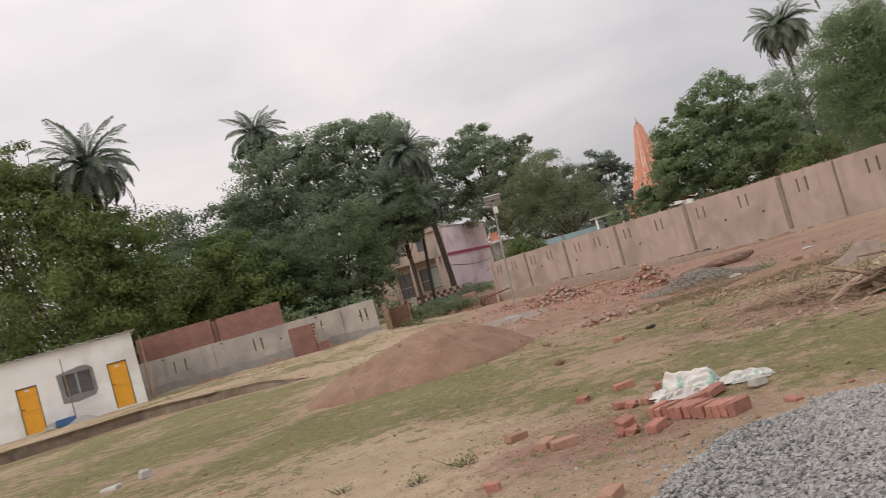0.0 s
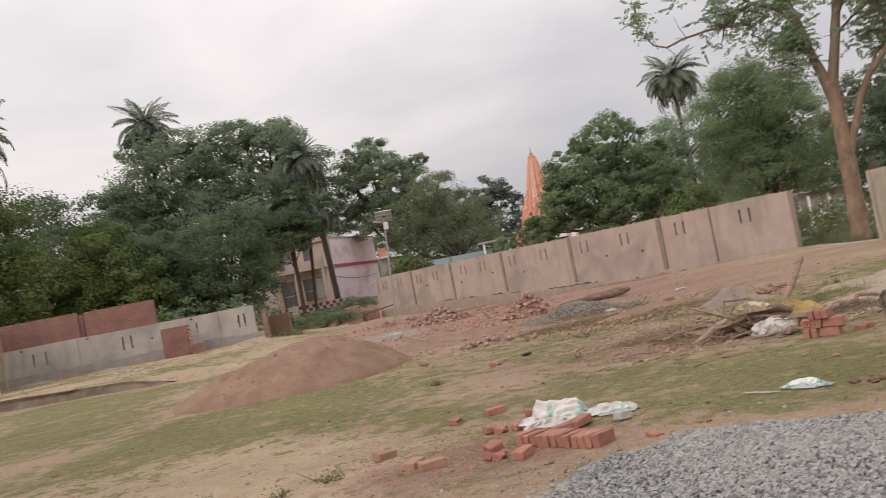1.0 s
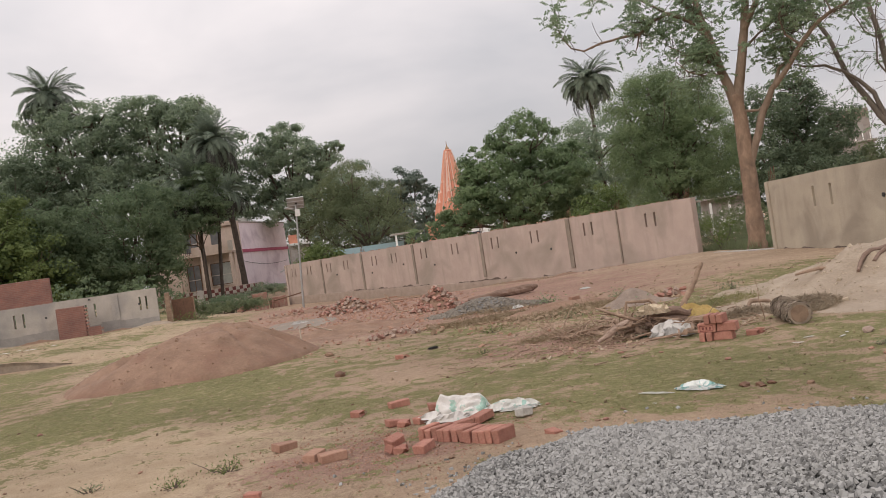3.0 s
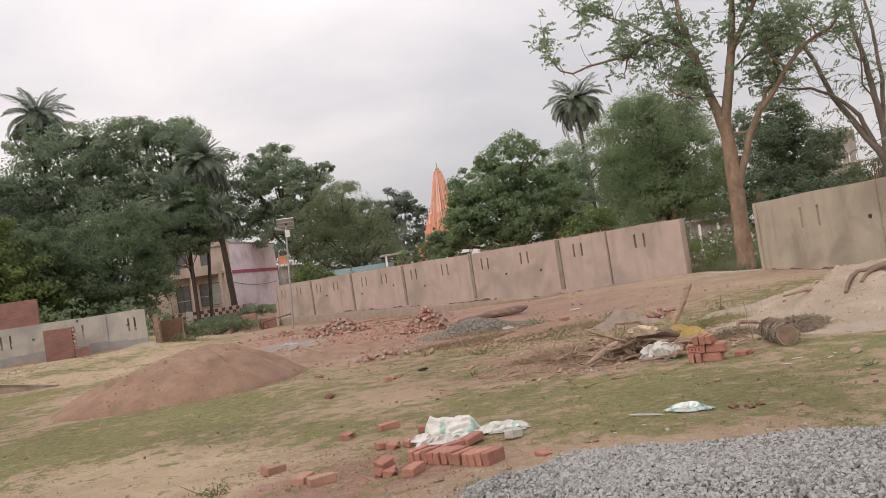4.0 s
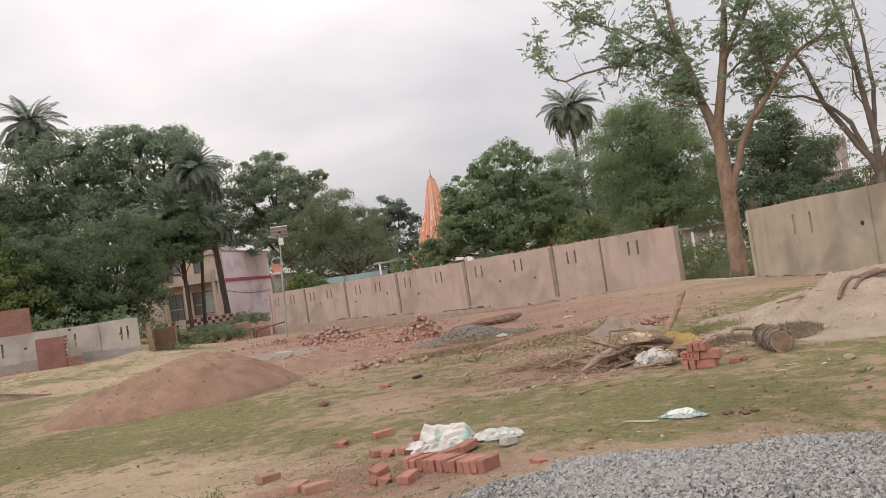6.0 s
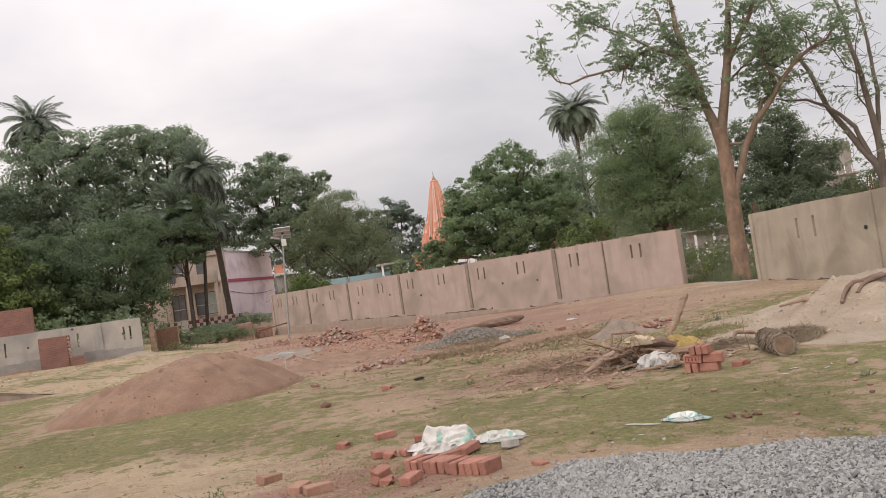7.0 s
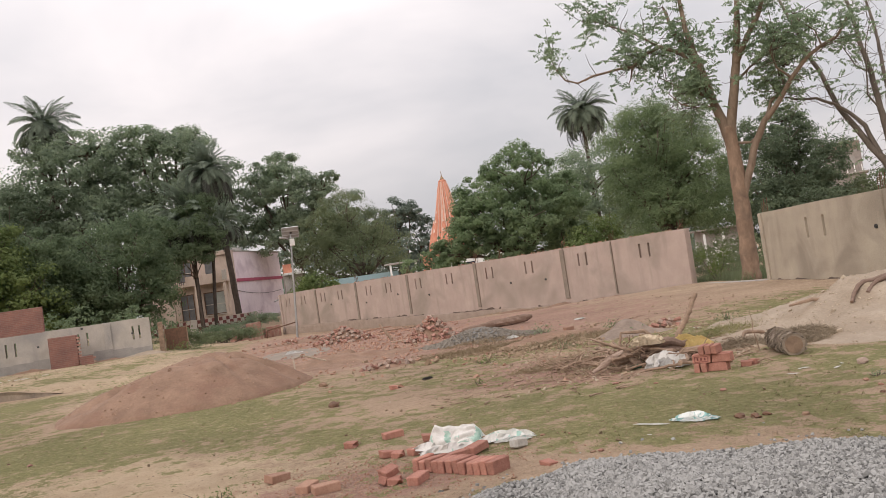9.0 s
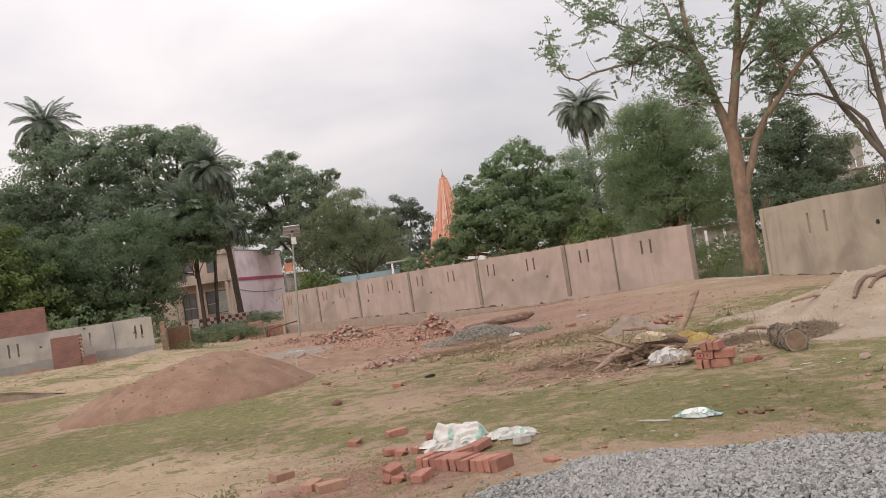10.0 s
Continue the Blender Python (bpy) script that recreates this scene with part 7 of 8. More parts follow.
rubble_heap(3.5, 28.4, 0.92, 0.9, 0.50, 280, 5, "heap of broken pinkish bricks before the long wall")
rubble_heap(5.3, 23.2, 0.70, 0.6, 0.62, 210, 6, "heap of broken red bricks beside the stone chips")
rubble_heap(8.4, 15.6, 0.36, 0.28, 0.13, 16, 7, "small heap of red brick pieces near the bank")
rubble_heap(2.95, 17.15, 0.55, 0.24, 0.09, 30, 8, "low line of red brick pieces at the grass edge")
rubble_heap(2.6, 33.0, 1.8, 0.7, 0.12, 60, 9, "scattered low brick rubble toward the yard corner")
for k, (x, y, rot, ln) in enumerate(((4.9, 33.6, 20, 2.6), (6.2, 31.2, -8, 2.0), (5.0, 29.0, -60, 1.2), (5.0, 24.3, 12, 1.4))):
    tagged(part("plank", box_bm(ln, 0.16, 0.04, 0.006, (0, 0, 0), 0.01, k), DEADWOOD if k % 2 else BRICK_PALE, None, "", pose(x, y, gz(x, y) + 0.02, 0, -3 if k == 2 else 0, rot)), "weathered plank lying among the rubble", "plank", "planks among the rubble")

tagged(put("leaning_pole", mesh_from("leaning_pole", *tube_arrays([(0, 0, -0.15), (-0.06, 0.05, 0.1), (-0.2, 0.16, 0.36), (-0.31, 0.26, 0.56)], [0.04, 0.04, 0.036, 0.032], 8, 0.06, 4), DEADWOOD), None, pose(4.46, 24.6, gz(4.46, 24.6))), "pale wooden pole stuck askew in the ground between rubble heaps", "pole")


# ---- sacks and sheets ----
def crumpled(name, x, y, sx, sy, h, mat, label, category, seed, rot=0.0, n=40, dz=0.0, ragged=0.28, front=1.0, deep=0.6):
    """A crumpled sheet with sharp folds inside a ragged outline, with a thin edge."""
    rng = np.random.RandomState(seed)
    segs, rings = (88, 32) if n >= 40 else (28, 8)
    ang = 2 * np.pi * np.arange(segs) / segs
    edge = (1.0 / np.maximum(abs(np.cos(ang)), abs(np.sin(ang)))) ** 0.6
    edge = edge * (1 - ragged * np.abs(2 * fbm(4 + 2.2 * np.cos(ang), 4 + 2.2 * np.sin(ang), seed, 3) - 0.75)) * (1 + 0.03 * rng.normal(size=segs))
    t = (np.arange(rings + 1) / rings)[:, None]
    u, v = t * (edge * np.cos(ang))[None], t * (edge * np.sin(ang))[None]
    # the cloth stands in plateaus parted by narrow creases, long ones and short cross ones
    k = 1.5 if n >= 40 else 1.1
    wu, wv = u + 0.5 * (fbm(u * 1.3 + 3, v * 1.3 + 5, seed + 1, 2) - 0.5), v + 0.5 * (fbm(u * 1.3 + 9, v * 1.3 + 1, seed + 2, 2) - 0.5)
    crease = np.abs(2 * vnoise(wu * k * 0.9 + 7, wv * k * 2.0 + 7, seed + 3) - 1) ** 0.85
    cross = np.abs(2 * vnoise(wu * k * 2.6 + wv * 1.4 + 5, wv * k * 1.5 + 3, seed + 4) - 1) ** 0.85
    wrinkle = np.abs(2 * vnoise(wu * k * 4.5 - wv * 2.0 + 5, wv * k * 5.5 + 3, seed + 8) - 1)
    swell = fbm(u * 1.4 + 2, v * 1.4 + 8, seed + 5, 2)
    prof = (1 - t ** 5) * (front + (1 - front) * smooth(-0.45, 0.15, v))
    z = h * prof * (0.62 + 0.5 * swell) * (1 - deep * (1 - 0.62 * crease - 0.38 * cross)) * (0.86 + 0.2 * wrinkle) + 0.05 * h
    c, s = math.cos(radians(rot)), math.sin(radians(rot))
    push = 0.05 * (vnoise(wu * 3 + 1, wv * 3, seed + 6) - 0.5) * t * (1 - t) * 4
    lx, ly = (u + push) * sx / 2, (v + push) * sy / 2
    wx, wy = lx * c - ly * s, lx * s + ly * c
    z = z + 0.010 + ground_z(x + wx, y + wy) - gz(x, y)
    bm = bmesh.new()
    vs = [[bm.verts.new((wx[i, q], wy[i, q], z[i, q])) for q in range(segs)] for i in range(1, rings + 1)]
    mid = bm.verts.new((0.0, 0.0, float(z[0, 0])))
    for q in range(segs):
        q2 = (q + 1) % segs
        bm.faces.new((mid, vs[0][q], vs[0][q2]))
        for i in range(rings - 1):
            bm.faces.new((vs[i][q], vs[i + 1][q], vs[i + 1][q2], vs[i][q2]))
    bmesh.ops.solidify(bm, geom=bm.faces[:], thickness=0.003)
    ob = part(name, bm, mat, None, "", pose(x, y, gz(x, y) + dz))
    return tagged(ob, label, category)


def add_folds(ob, spots, seed):
    """Stiff folds standing out of a crumpled sheet: sharp-backed ridges, each a part of it. Spots: x, y, z, length, width, height, turn."""
    rng = np.random.RandomState(seed)
    for fx, fy, fz, ln, wd, ht, turn in spots:
        V, F = [], []
        m = 9
        for i in range(m + 1):
            u = i / m
            taper = max(0.06, math.sin(math.pi * (0.06 + 0.9 * u)) ** 0.7)
            bend = 0.22 * ln * math.sin(2.2 * u + turn) * 0.5
            lean = wd * rng.uniform(-0.35, 0.35)
            for b, hh in ((-0.5, -0.35), (-0.30, 0.15), (-0.05, 1.0), (0.06, 0.93), (0.2, 0.3), (0.5, -0.35)):
                V.append((ln * (u - 0.5), bend + wd * taper * b + (lean if hh > 0.5 else 0), ht * taper * hh * rng.uniform(0.85, 1.1)))
        for i in range(m):
            F += [(6 * i + k, 6 * i + k + 1, 6 * i + 7 + k, 6 * i + 6 + k) for k in range(5)]
        put("fold", mesh_from("fold", V, F, ob.data.materials[0]), ob, pose(fx, fy, fz, 0, 0, turn))


white_sack = crumpled("plastic_sack", 1.85, 8.02, 0.60, 0.46, 0.08, SACK_WHITE, "crumpled white woven plastic sack with green print over bricks", "sack", 5, -24, 84, front=0.5, deep=0.9)
add_folds(white_sack, [(-0.20, -0.12, 0.03, 0.34, 0.10, 0.05, 24), (-0.06, -0.16, 0.04, 0.32, 0.09, 0.06, 4), (-0.22, 0.02, 0.05, 0.26, 0.10, 0.05, -20)], 2)


def sack_bulge(parent, m, wide, high, seed):
    """The upper part of a half-empty sack: a slack upright face under a sagging ridge, creased lengthwise, with printed bands."""
    nu, nv = 72, 44
    V, F, ink = [], [], []
    for i in range(nu + 1):
        u = i / nu
        ridge = high * float(np.interp(u, [0, 0.04, 0.14, 0.22, 0.5, 0.86, 0.95, 1.0], [0.42, 0.74, 1.0, 0.96, 0.92, 0.95, 0.72, 0.30]))
        ridge *= 1 + 0.05 * (float(vnoise(u * 7, 2.0, seed)) - 0.5)
        for j in range(nv + 1):
            v = j / nv
            y = float(np.interp(v, [0, 0.3, 0.55, 0.62, 0.8, 1.0], [-0.19, -0.13, -0.07, -0.03, 0.10, 0.22]))
            z = ridge * float(np.interp(v, [0, 0.08, 0.3, 0.52, 0.60, 0.68, 1.0], [0.0, 0.10, 0.50, 0.90, 1.0, 0.95, 0.15]))
            wu, wv = u + 0.10 * (float(vnoise(u * 3, v * 3, seed + 1)) - 0.5), v + 0.16 * (float(vnoise(u * 3 + 5, v * 2, seed + 2)) - 0.5)
            long_ = abs(2 * float(vnoise(wu * 2.4 + wv * 1.6, wv * 7.0 - wu * 2.2, seed + 3)) - 1)
            slant = abs(2 * float(vnoise(wu * 6.0 - wv * 3.0, wv * 4.0 + wu * 3.5, seed + 4)) - 1)
            d = 0.060 * (long_ ** 0.8 - 0.5) + 0.040 * (slant - 0.5)
            d *= min(1.0, 6 * v, 6 * (1 - v) + 0.2)
            V.append((wide * (u - 0.5) + 0.03 * (0.5 - v) * (1 - 2 * u), y - 0.75 * d, max(0.0, z + 0.65 * d)))
    for i in range(nu):
        for j in range(nv):
            a = i * (nv + 1) + j
            F.append((a, a + nv + 1, a + nv + 2, a + 1))
            u, v = i / nu + 0.012 * math.sin(j * 1.3), j / nv
            ink.append(1 if (0.31 < u < 0.41 and 0.16 < v < 0.47) or (0.90 < u < 0.99 and 0.2 < v < 0.62) or (0.02 < u < 0.06 and v < 0.5) or (0.44 < u < 0.78 and 0.12 < v < 0.145) else 0)
    me = mesh_from("upper_sack", V, F, [SACK_WHITE, PRINT_GREEN], True)
    me.polygons.foreach_set("material_index", ink)
    put("upper_sack", me, parent, m, "slack upright side with pale green print")


sack_bulge(white_sack, pose(0.09, 0.05, 0.02, 0, 0, -24), 0.50, 0.205, 3)
side_sheet = crumpled("plastic_sheet", 2.36, 7.82, 0.60, 0.34, 0.04, SHEET_MIX, "crumpled white and green plastic sheet beside the sack", "sheet", 8, -32, 60, deep=0.9, ragged=0.5)
add_folds(side_sheet, [(0.0, 0.02, 0.03, 0.38, 0.08, 0.055, -30), (-0.12, -0.02, 0.03, 0.30, 0.07, 0.05, -14), (0.13, -0.06, 0.025, 0.26, 0.07, 0.05, -44), (0.06, 0.06, 0.03, 0.24, 0.06, 0.05, -8)], 3)
teal_sheet = crumpled("plastic_sheet", 3.90, 7.03, 0.46, 0.28, 0.05, SHEET_TEAL, "flattened white and teal printed plastic sheet on the grass", "sheet", 12, -60, 40, deep=0.85, ragged=0.4)
add_folds(teal_sheet, [(0.0, 0.0, 0.02, 0.34, 0.07, 0.05, -58), (0.05, 0.06, 0.02, 0.26, 0.06, 0.04, -30), (-0.06, 0.03, 0.02, 0.24, 0.06, 0.045, -88)], 6)
crumpled("plastic_strip", 3.54, 7.17, 0.36, 0.025, 0.02, PAPER, "thin white plastic strip on the grass", "strip", 14, -50, 12)
crumpled("yellow_sack", 6.30, 11.30, 0.92, 0.32, 0.19, SACK_YELLOW, "crumpled yellow sack behind the brushwood", "sack", 16, -42, 52, dz=0.10, deep=0.5)
tan = crumpled("tan_sack", 5.50, 10.90, 0.50, 0.34, 0.15, SACK_BROWN, "torn tan sack lying on the brushwood", "sack", 17, -40, 52, dz=0.29, deep=0.7)
add_folds(tan, [(0.0, 0.0, 0.09, 0.34, 0.12, 0.06, -40), (-0.1, 0.04, 0.08, 0.26, 0.10, 0.06, 10), (0.1, -0.08, 0.07, 0.28, 0.09, 0.05, -75)], 5)
dirty = crumpled("dirty_sack", 5.56, 10.52, 0.62, 0.40, 0.16, SACK_GREY, "crumpled dirty white sack before the brushwood", "sack", 18, -45, 64, deep=0.85)
add_folds(dirty, [(0.0, 0.0, 0.10, 0.40, 0.13, 0.12, -46), (-0.12, 0.06, 0.09, 0.32, 0.11, 0.10, 20), (0.14, -0.10, 0.08, 0.34, 0.11, 0.10, -80), (0.06, 0.10, 0.10, 0.30, 0.10, 0.12, -14), (-0.16, -0.02, 0.06, 0.30, 0.10, 0.08, 62)], 4)
crumpled("green_sheet", 5.25, 10.85, 0.2, 0.14, 0.07, GREEN_CLOTH, "dark green sheet tucked under branches", "sheet", 19, -40)
crumpled("white_sheet", 1.68, 26.2, 0.62, 0.5, 0.13, SACK_GREY, "white sheet lying on grey sand", "sheet", 21, 0, 16)
crumpled("plastic_bag", 6.2, 18.9, 0.32, 0.22, 0.10, PAPER, "white plastic bag at the stone chips", "bag", 22, 0, 14)
crumpled("plastic_bag", 9.0, 21.5, 0.42, 0.25, 0.05, PAPER, "white plastic scrap on the bank", "bag", 23, 30, 14)
crumpled("white_sack", -16.35, 33.65, 0.5, 0.5, 0.4, SACK_GREY, "white sack leaning beside the hut door", "sack", 24, 0, 16)
tagged(part("blue_crate", box_bm(0.75, 0.45, 0.30, 0.03, (0, 0, 0), 0.01, 2), BLUE, None, "", pose(-15.85, 33.85, gz(-15.85, 33.85), 0, 0, 22)), "blue plastic tub before the hut", "tub")
for k, (x, y, s) in enumerate(((5.88, 8.31, .2), (6.15, 8.47, .22), (6.37, 8.2, .2), (6.55, 8.35, .14), (3.33, 6.80, .09), (-8.2, 33.2, .7), (-7.3, 32.8, .9), (-6.6, 33.3, .5), (-7.9, 33.8, .6), (8.3, 14.4, .2), (2.0, 12.0, .06), (0.2, 11.1, .06), (-2.4, 15.5, .08))):
    crumpled("litter", x, y, s * 0.7, s * 0.22, 0.003 + 0.02 * s, PAPER, "scrap of white litter on the ground", "litter", 60 + k, 40 * k - 50, 7, 0.0, 0.6)["group"] = "white litter"

# ---- log, stick and brushwood ----
log = thing("log", pose(6.76, 9.44, gz(6.76, 9.44) + 0.135, 0, 0, 0), "short thick palm log with shaggy bark and sawn end", "log")
axis_ = np.array([0.36, 0.93, 0.0])
line = np.array([axis_ * t for t in np.linspace(0, 0.95, 7)])
put("bark", mesh_from("bark", *tube_arrays(line, [0.14, 0.145, 0.14, 0.145, 0.14, 0.14, 0.13], 18, 0.05, 4), LOG_BARK), log)
put("sawn_end", mesh_from("sawn_end", *tube_arrays([axis_ * -0.012, axis_ * 0.01], [0.108, 0.112], 20, 0.03, 5), LOG_END), log, None, "pale sawn end grain")
rng = np.random.RandomState(5)
flakes = []
side = np.array([0.93, -0.36, 0])
for row in range(14):
    for k in range(13):
        t, a = 0.07 + 0.064 * row + rng.uniform(-0.012, 0.012), -2.2 + 4.4 * (k + 0.5 * (row % 2)) / 12.5 + rng.uniform(-0.05, 0.05)
        d = side * math.sin(a) + np.array([0, 0, 1]) * math.cos(a)
        w = (side * math.cos(a) - np.array([0, 0, 1]) * math.sin(a)) * rng.uniform(0.022, 0.03)
        root, tip = axis_ * t + d * 0.137, axis_ * (t - rng.uniform(0.055, 0.08)) + d * rng.uniform(0.150, 0.172)
        V = np.array([root - w, root + w, tip + w * 0.55, tip - w * 0.55, tip + w * 0.5 - d * 0.014, tip - w * 0.5 - d * 0.014])
        flakes.append((V, [(0, 1, 2, 3), (3, 2, 4, 5), (0, 3, 5), (1, 4, 2), (0, 5, 4, 1)]))
tagged(put("bark_scale_skin", mesh_from("bark_scale_skin", *join_arrays(flakes), LOG_BARK), log), kind="stuff")

line, rr = limb_line([(-0.12, 0.0, -0.15), (0.05, 0.0, 0.23), (0.28, 0.0, 0.53), (0.47, 0.0, 0.83)], [0.045, 0.042, 0.04, 0.034], 3, 6, 0.02)
rr = [r * (1.12 if k % 2 else 0.9) for k, r in enumerate(rr)]
tagged(put("stake", mesh_from("stake", *tube_arrays(line, rr, 9, 0.12, 3), DEADWOOD), None, pose(6.3, 11.6, gz(6.3, 11.6))), "leaning knobbly wooden stake stuck in the ground", "stake")

brush = thing("brushwood_heap", pose(5.4, 11.2, gz(5.4, 11.2)), "tangled heap of dead branches on the grass", "brushwood")
rng = np.random.RandomState(23)
for k in range(56):
    c = np.array([rng.normal(0, 0.50) - 0.25, rng.normal(0, 0.36) + 0.0, 0])
    c = np.array([c[0] * 0.75 + 0.25, -c[0] * 0.62 + c[1], 0.03 + abs(rng.normal(0, 0.09))])
    ang = rng.normal(0.9, 0.75)
    L = rng.uniform(0.3, 1.0) * (1.3 if k < 8 else 0.9)
    d = np.array([math.cos(ang), math.sin(ang), rng.uniform(-0.05, 0.30)]) * L / 2
    r0 = rng.uniform(0.012, 0.028) if k > 10 else rng.uniform(0.035, 0.06)
    a, b = c - d, c + d
    a[2], b[2] = max(0.01, a[2]), max(0.02, b[2])
    put("branch", mesh_from("branch", *tube_arrays(wobble_line(a, b, 7, 0.16, rng), np.linspace(r0, r0 * 0.45, 7), 6, 0.1, k), DEADWOOD), brush)
for k in range(130):
    a = np.array([rng.normal(0.05, 0.5), 0.0, 0.0])
    a = np.array([a[0], -a[0] * 0.7 + rng.normal(0, 0.3), rng.uniform(0.02, 0.22)])
    if k >= 70:
        a = np.array([rng.normal(-0.55, 0.22), rng.normal(0.85, 0.3), rng.uniform(0.01, 0.16)])
    d = rng.normal(size=3) * np.array([1, 1, 0.45]) + np.array([0, 0, 0.1])
    b = a + d / np.linalg.norm(d) * rng.uniform(0.15, 0.5)
    b[2] = max(0.01, b[2])
    put("twig", mesh_from("twig", *tube_arrays(wobble_line(a, b, 5, 0.2, rng), np.linspace(rng.uniform(0.006, 0.012), 0.003, 5), 5, 0, k), DEADWOOD), brush)
for k, (pts_, rad_, mat) in enumerate((
        ([(-0.18, 0.05, 0.05), (-0.18, 0.0, 0.29), (-0.12, 0.0, 0.47), (0.18, -0.1, 0.46), (0.30, -0.2, 0.33)], [0.018, 0.02, 0.022, 0.026, 0.03], DEADWOOD),
        ([(-0.43, 0.4, 0.43), (-0.27, 0.1, 0.33), (-0.14, -0.1, 0.25), (0.1, -0.2, 0.15)], [0.014, 0.018, 0.022, 0.024], DEADWOOD),
        ([(-0.45, 0.35, 0.36), (-0.25, 0.2, 0.31), (-0.05, 0.0, 0.2)], [0.010, 0.013, 0.016], DEADWOOD),
        ([(0.02, -0.3, 0.24), (0.25, -0.32, 0.29), (0.45, -0.3, 0.28), (0.66, -0.3, 0.20)], [0.05, 0.065, 0.062, 0.04], ROTTEN),
        ([(0.0, -0.25, 0.14), (0.3, -0.28, 0.18), (0.62, -0.28, 0.14)], [0.04, 0.055, 0.04], ROTTEN),
        ([(-0.80, -0.4, 0.05), (-0.62, -0.38, 0.12), (-0.45, -0.33, 0.19), (-0.28, -0.3, 0.25)], [0.022, 0.042, 0.046, 0.026], DRIFTWOOD),
        ([(-0.29, -0.9, 0.03), (0.0, -1.0, 0.04), (0.36, -1.1, 0.05)], [0.016, 0.018, 0.02], DEADWOOD),
        ([(0.55, -0.35, 0.10), (0.75, -0.5, 0.12), (0.95, -0.75, 0.10)], [0.05, 0.055, 0.04], DEADWOOD))):
    line, rr = limb_line(pts_, rad_, 30 + k, 4, 0.07)
    put("branch", mesh_from("branch", *tube_arrays(line, rr, 9, 0.14, k), mat), brush)
for k, pts_ in enumerate(([(0, 0, 0.03), (0.35, -0.1, 0.08), (0.7, -0.1, 0.05), (1.0, -0.35, 0.08)], [(0, 0, 0.0), (0.15, 0.1, 0.1), (0.5, 0.15, 0.04)])):
    x, y = ((8.55, 11.9), (7.35, 11.5))[k]
    line, rr = limb_line(pts_, [0.018, 0.032, 0.028, 0.014][: len(pts_)], 60 + k, 4, 0.06)
    zz = gz(x, y) + (0.34 if k == 0 else 0.03)
    tagged(put("root", mesh_from("root", *tube_arrays(line, rr, 8, 0.1, k), DEADWOOD), None, pose(x, y, zz)), "crooked pale root lying on the sand", "root", "loose roots")
xs, ys = np.linspace(9.1, 10.35, 9), np.linspace(11.15, 11.6, 9) + 0.08 * np.sin(np.linspace(0, 6, 9))
zs = drop_on(bpy.data.objects["sand_mound"], xs, ys)
for k, dx in enumerate((0.0, 0.16)):
    line = np.stack([xs + dx, ys - 0.1 * k, zs + 0.03 + 0.03 * np.sin(np.arange(9) * 1.3 + k)], 1)
    tagged(put("root", mesh_from("root", *tube_arrays(line[k:8 + k], np.linspace(0.03, 0.05, 8), 8, 0.15, 9 + k), ROTTEN)), "dark crooked root on the sand heap's crest", "root", "loose roots")
tagged(put("bamboo_strip", mesh_from("bamboo_strip", *tube_arrays([(0, 0, 0.0), (0.02, 0.4, 0.28), (0.25, 0.5, 0.32), (0.7, 0.1, 0.16)], [0.018] * 4, 6), SAND), None, pose(1.2, 19.0, gz(1.2, 19.0) + 0.03)), "bent pale bamboo strip on the earth", "bamboo strip")

rng = np.random.RandomState(91)
pieces = []
for k in range(320):
    x, y = (rng.normal(5.2, 1.1), rng.normal(11.3, 0.9)) if k < 150 else (rng.uniform(4.2, 9.2), rng.uniform(10.5, 19.0))
    ang, L = rng.normal(0.4, 1.0), rng.uniform(0.08, 0.42)
    a = np.array([x, y, gz(x, y) + 0.012])
    b = a + np.array([math.cos(ang) * L, math.sin(ang) * L, 0.0])
    b[2] = gz(b[0], b[1]) + rng.uniform(0.005, 0.05)
    pieces.append(tube_arrays(wobble_line(a, b, 4, 0.12, rng), np.linspace(rng.uniform(0.007, 0.014), 0.004, 4), 4))
tagged(put("strewn_twigs", mesh_from("strewn_twigs", *join_arrays(pieces), DEADWOOD)), "dry twigs and bark strewn over the ground round the brushwood", "twigs", kind="stuff")
for mat, name, label, m, size in ((SAND_CHIPS, "pale_crumbs", "pale mortar and sand crumbs strewn round the brushwood", 420, 0.035), (EARTH_CHIPS, "dark_crumbs", "brown earth and bark crumbs strewn round the brushwood", 520, 0.045)):
    cx, cy = rng.normal(6.0, 1.5, m), 10.2 + np.abs(rng.normal(0, 3.6, m))
    tagged(put(name, mesh_from(name, *chips(np.stack([cx, cy, ground_z(cx, cy) + 0.006], 1), size * rng.uniform(0.5, 1.3, m)[:, None], rng), mat)), label, "crumbs", kind="stuff")


# ---- stones and clods ----
def rock(x, y, s, mat, label, category, seed, flat=0.6, group="", dz=0.0):
    bm = bmesh.new()
    bmesh.ops.create_icosphere(bm, subdivisions=2, radius=0.5)
    for v in bm.verts:
        f = 0.45 + 1.2 * float(fbm(v.co.x * 3.4 + 5 + seed, v.co.y * 3.4 + v.co.z * 2.6 + 5, seed, 2))
        v.co = Vector((v.co.x * s * f * 1.2, v.co.y * s * f, v.co.z * s * f * flat))
    return tagged(part("clod" if "clod" in label else "stone", bm, mat, None, "", pose(x, y, gz(x, y) + s * flat * 0.33 + dz, 0, 0, seed * 40)), label, category, group)


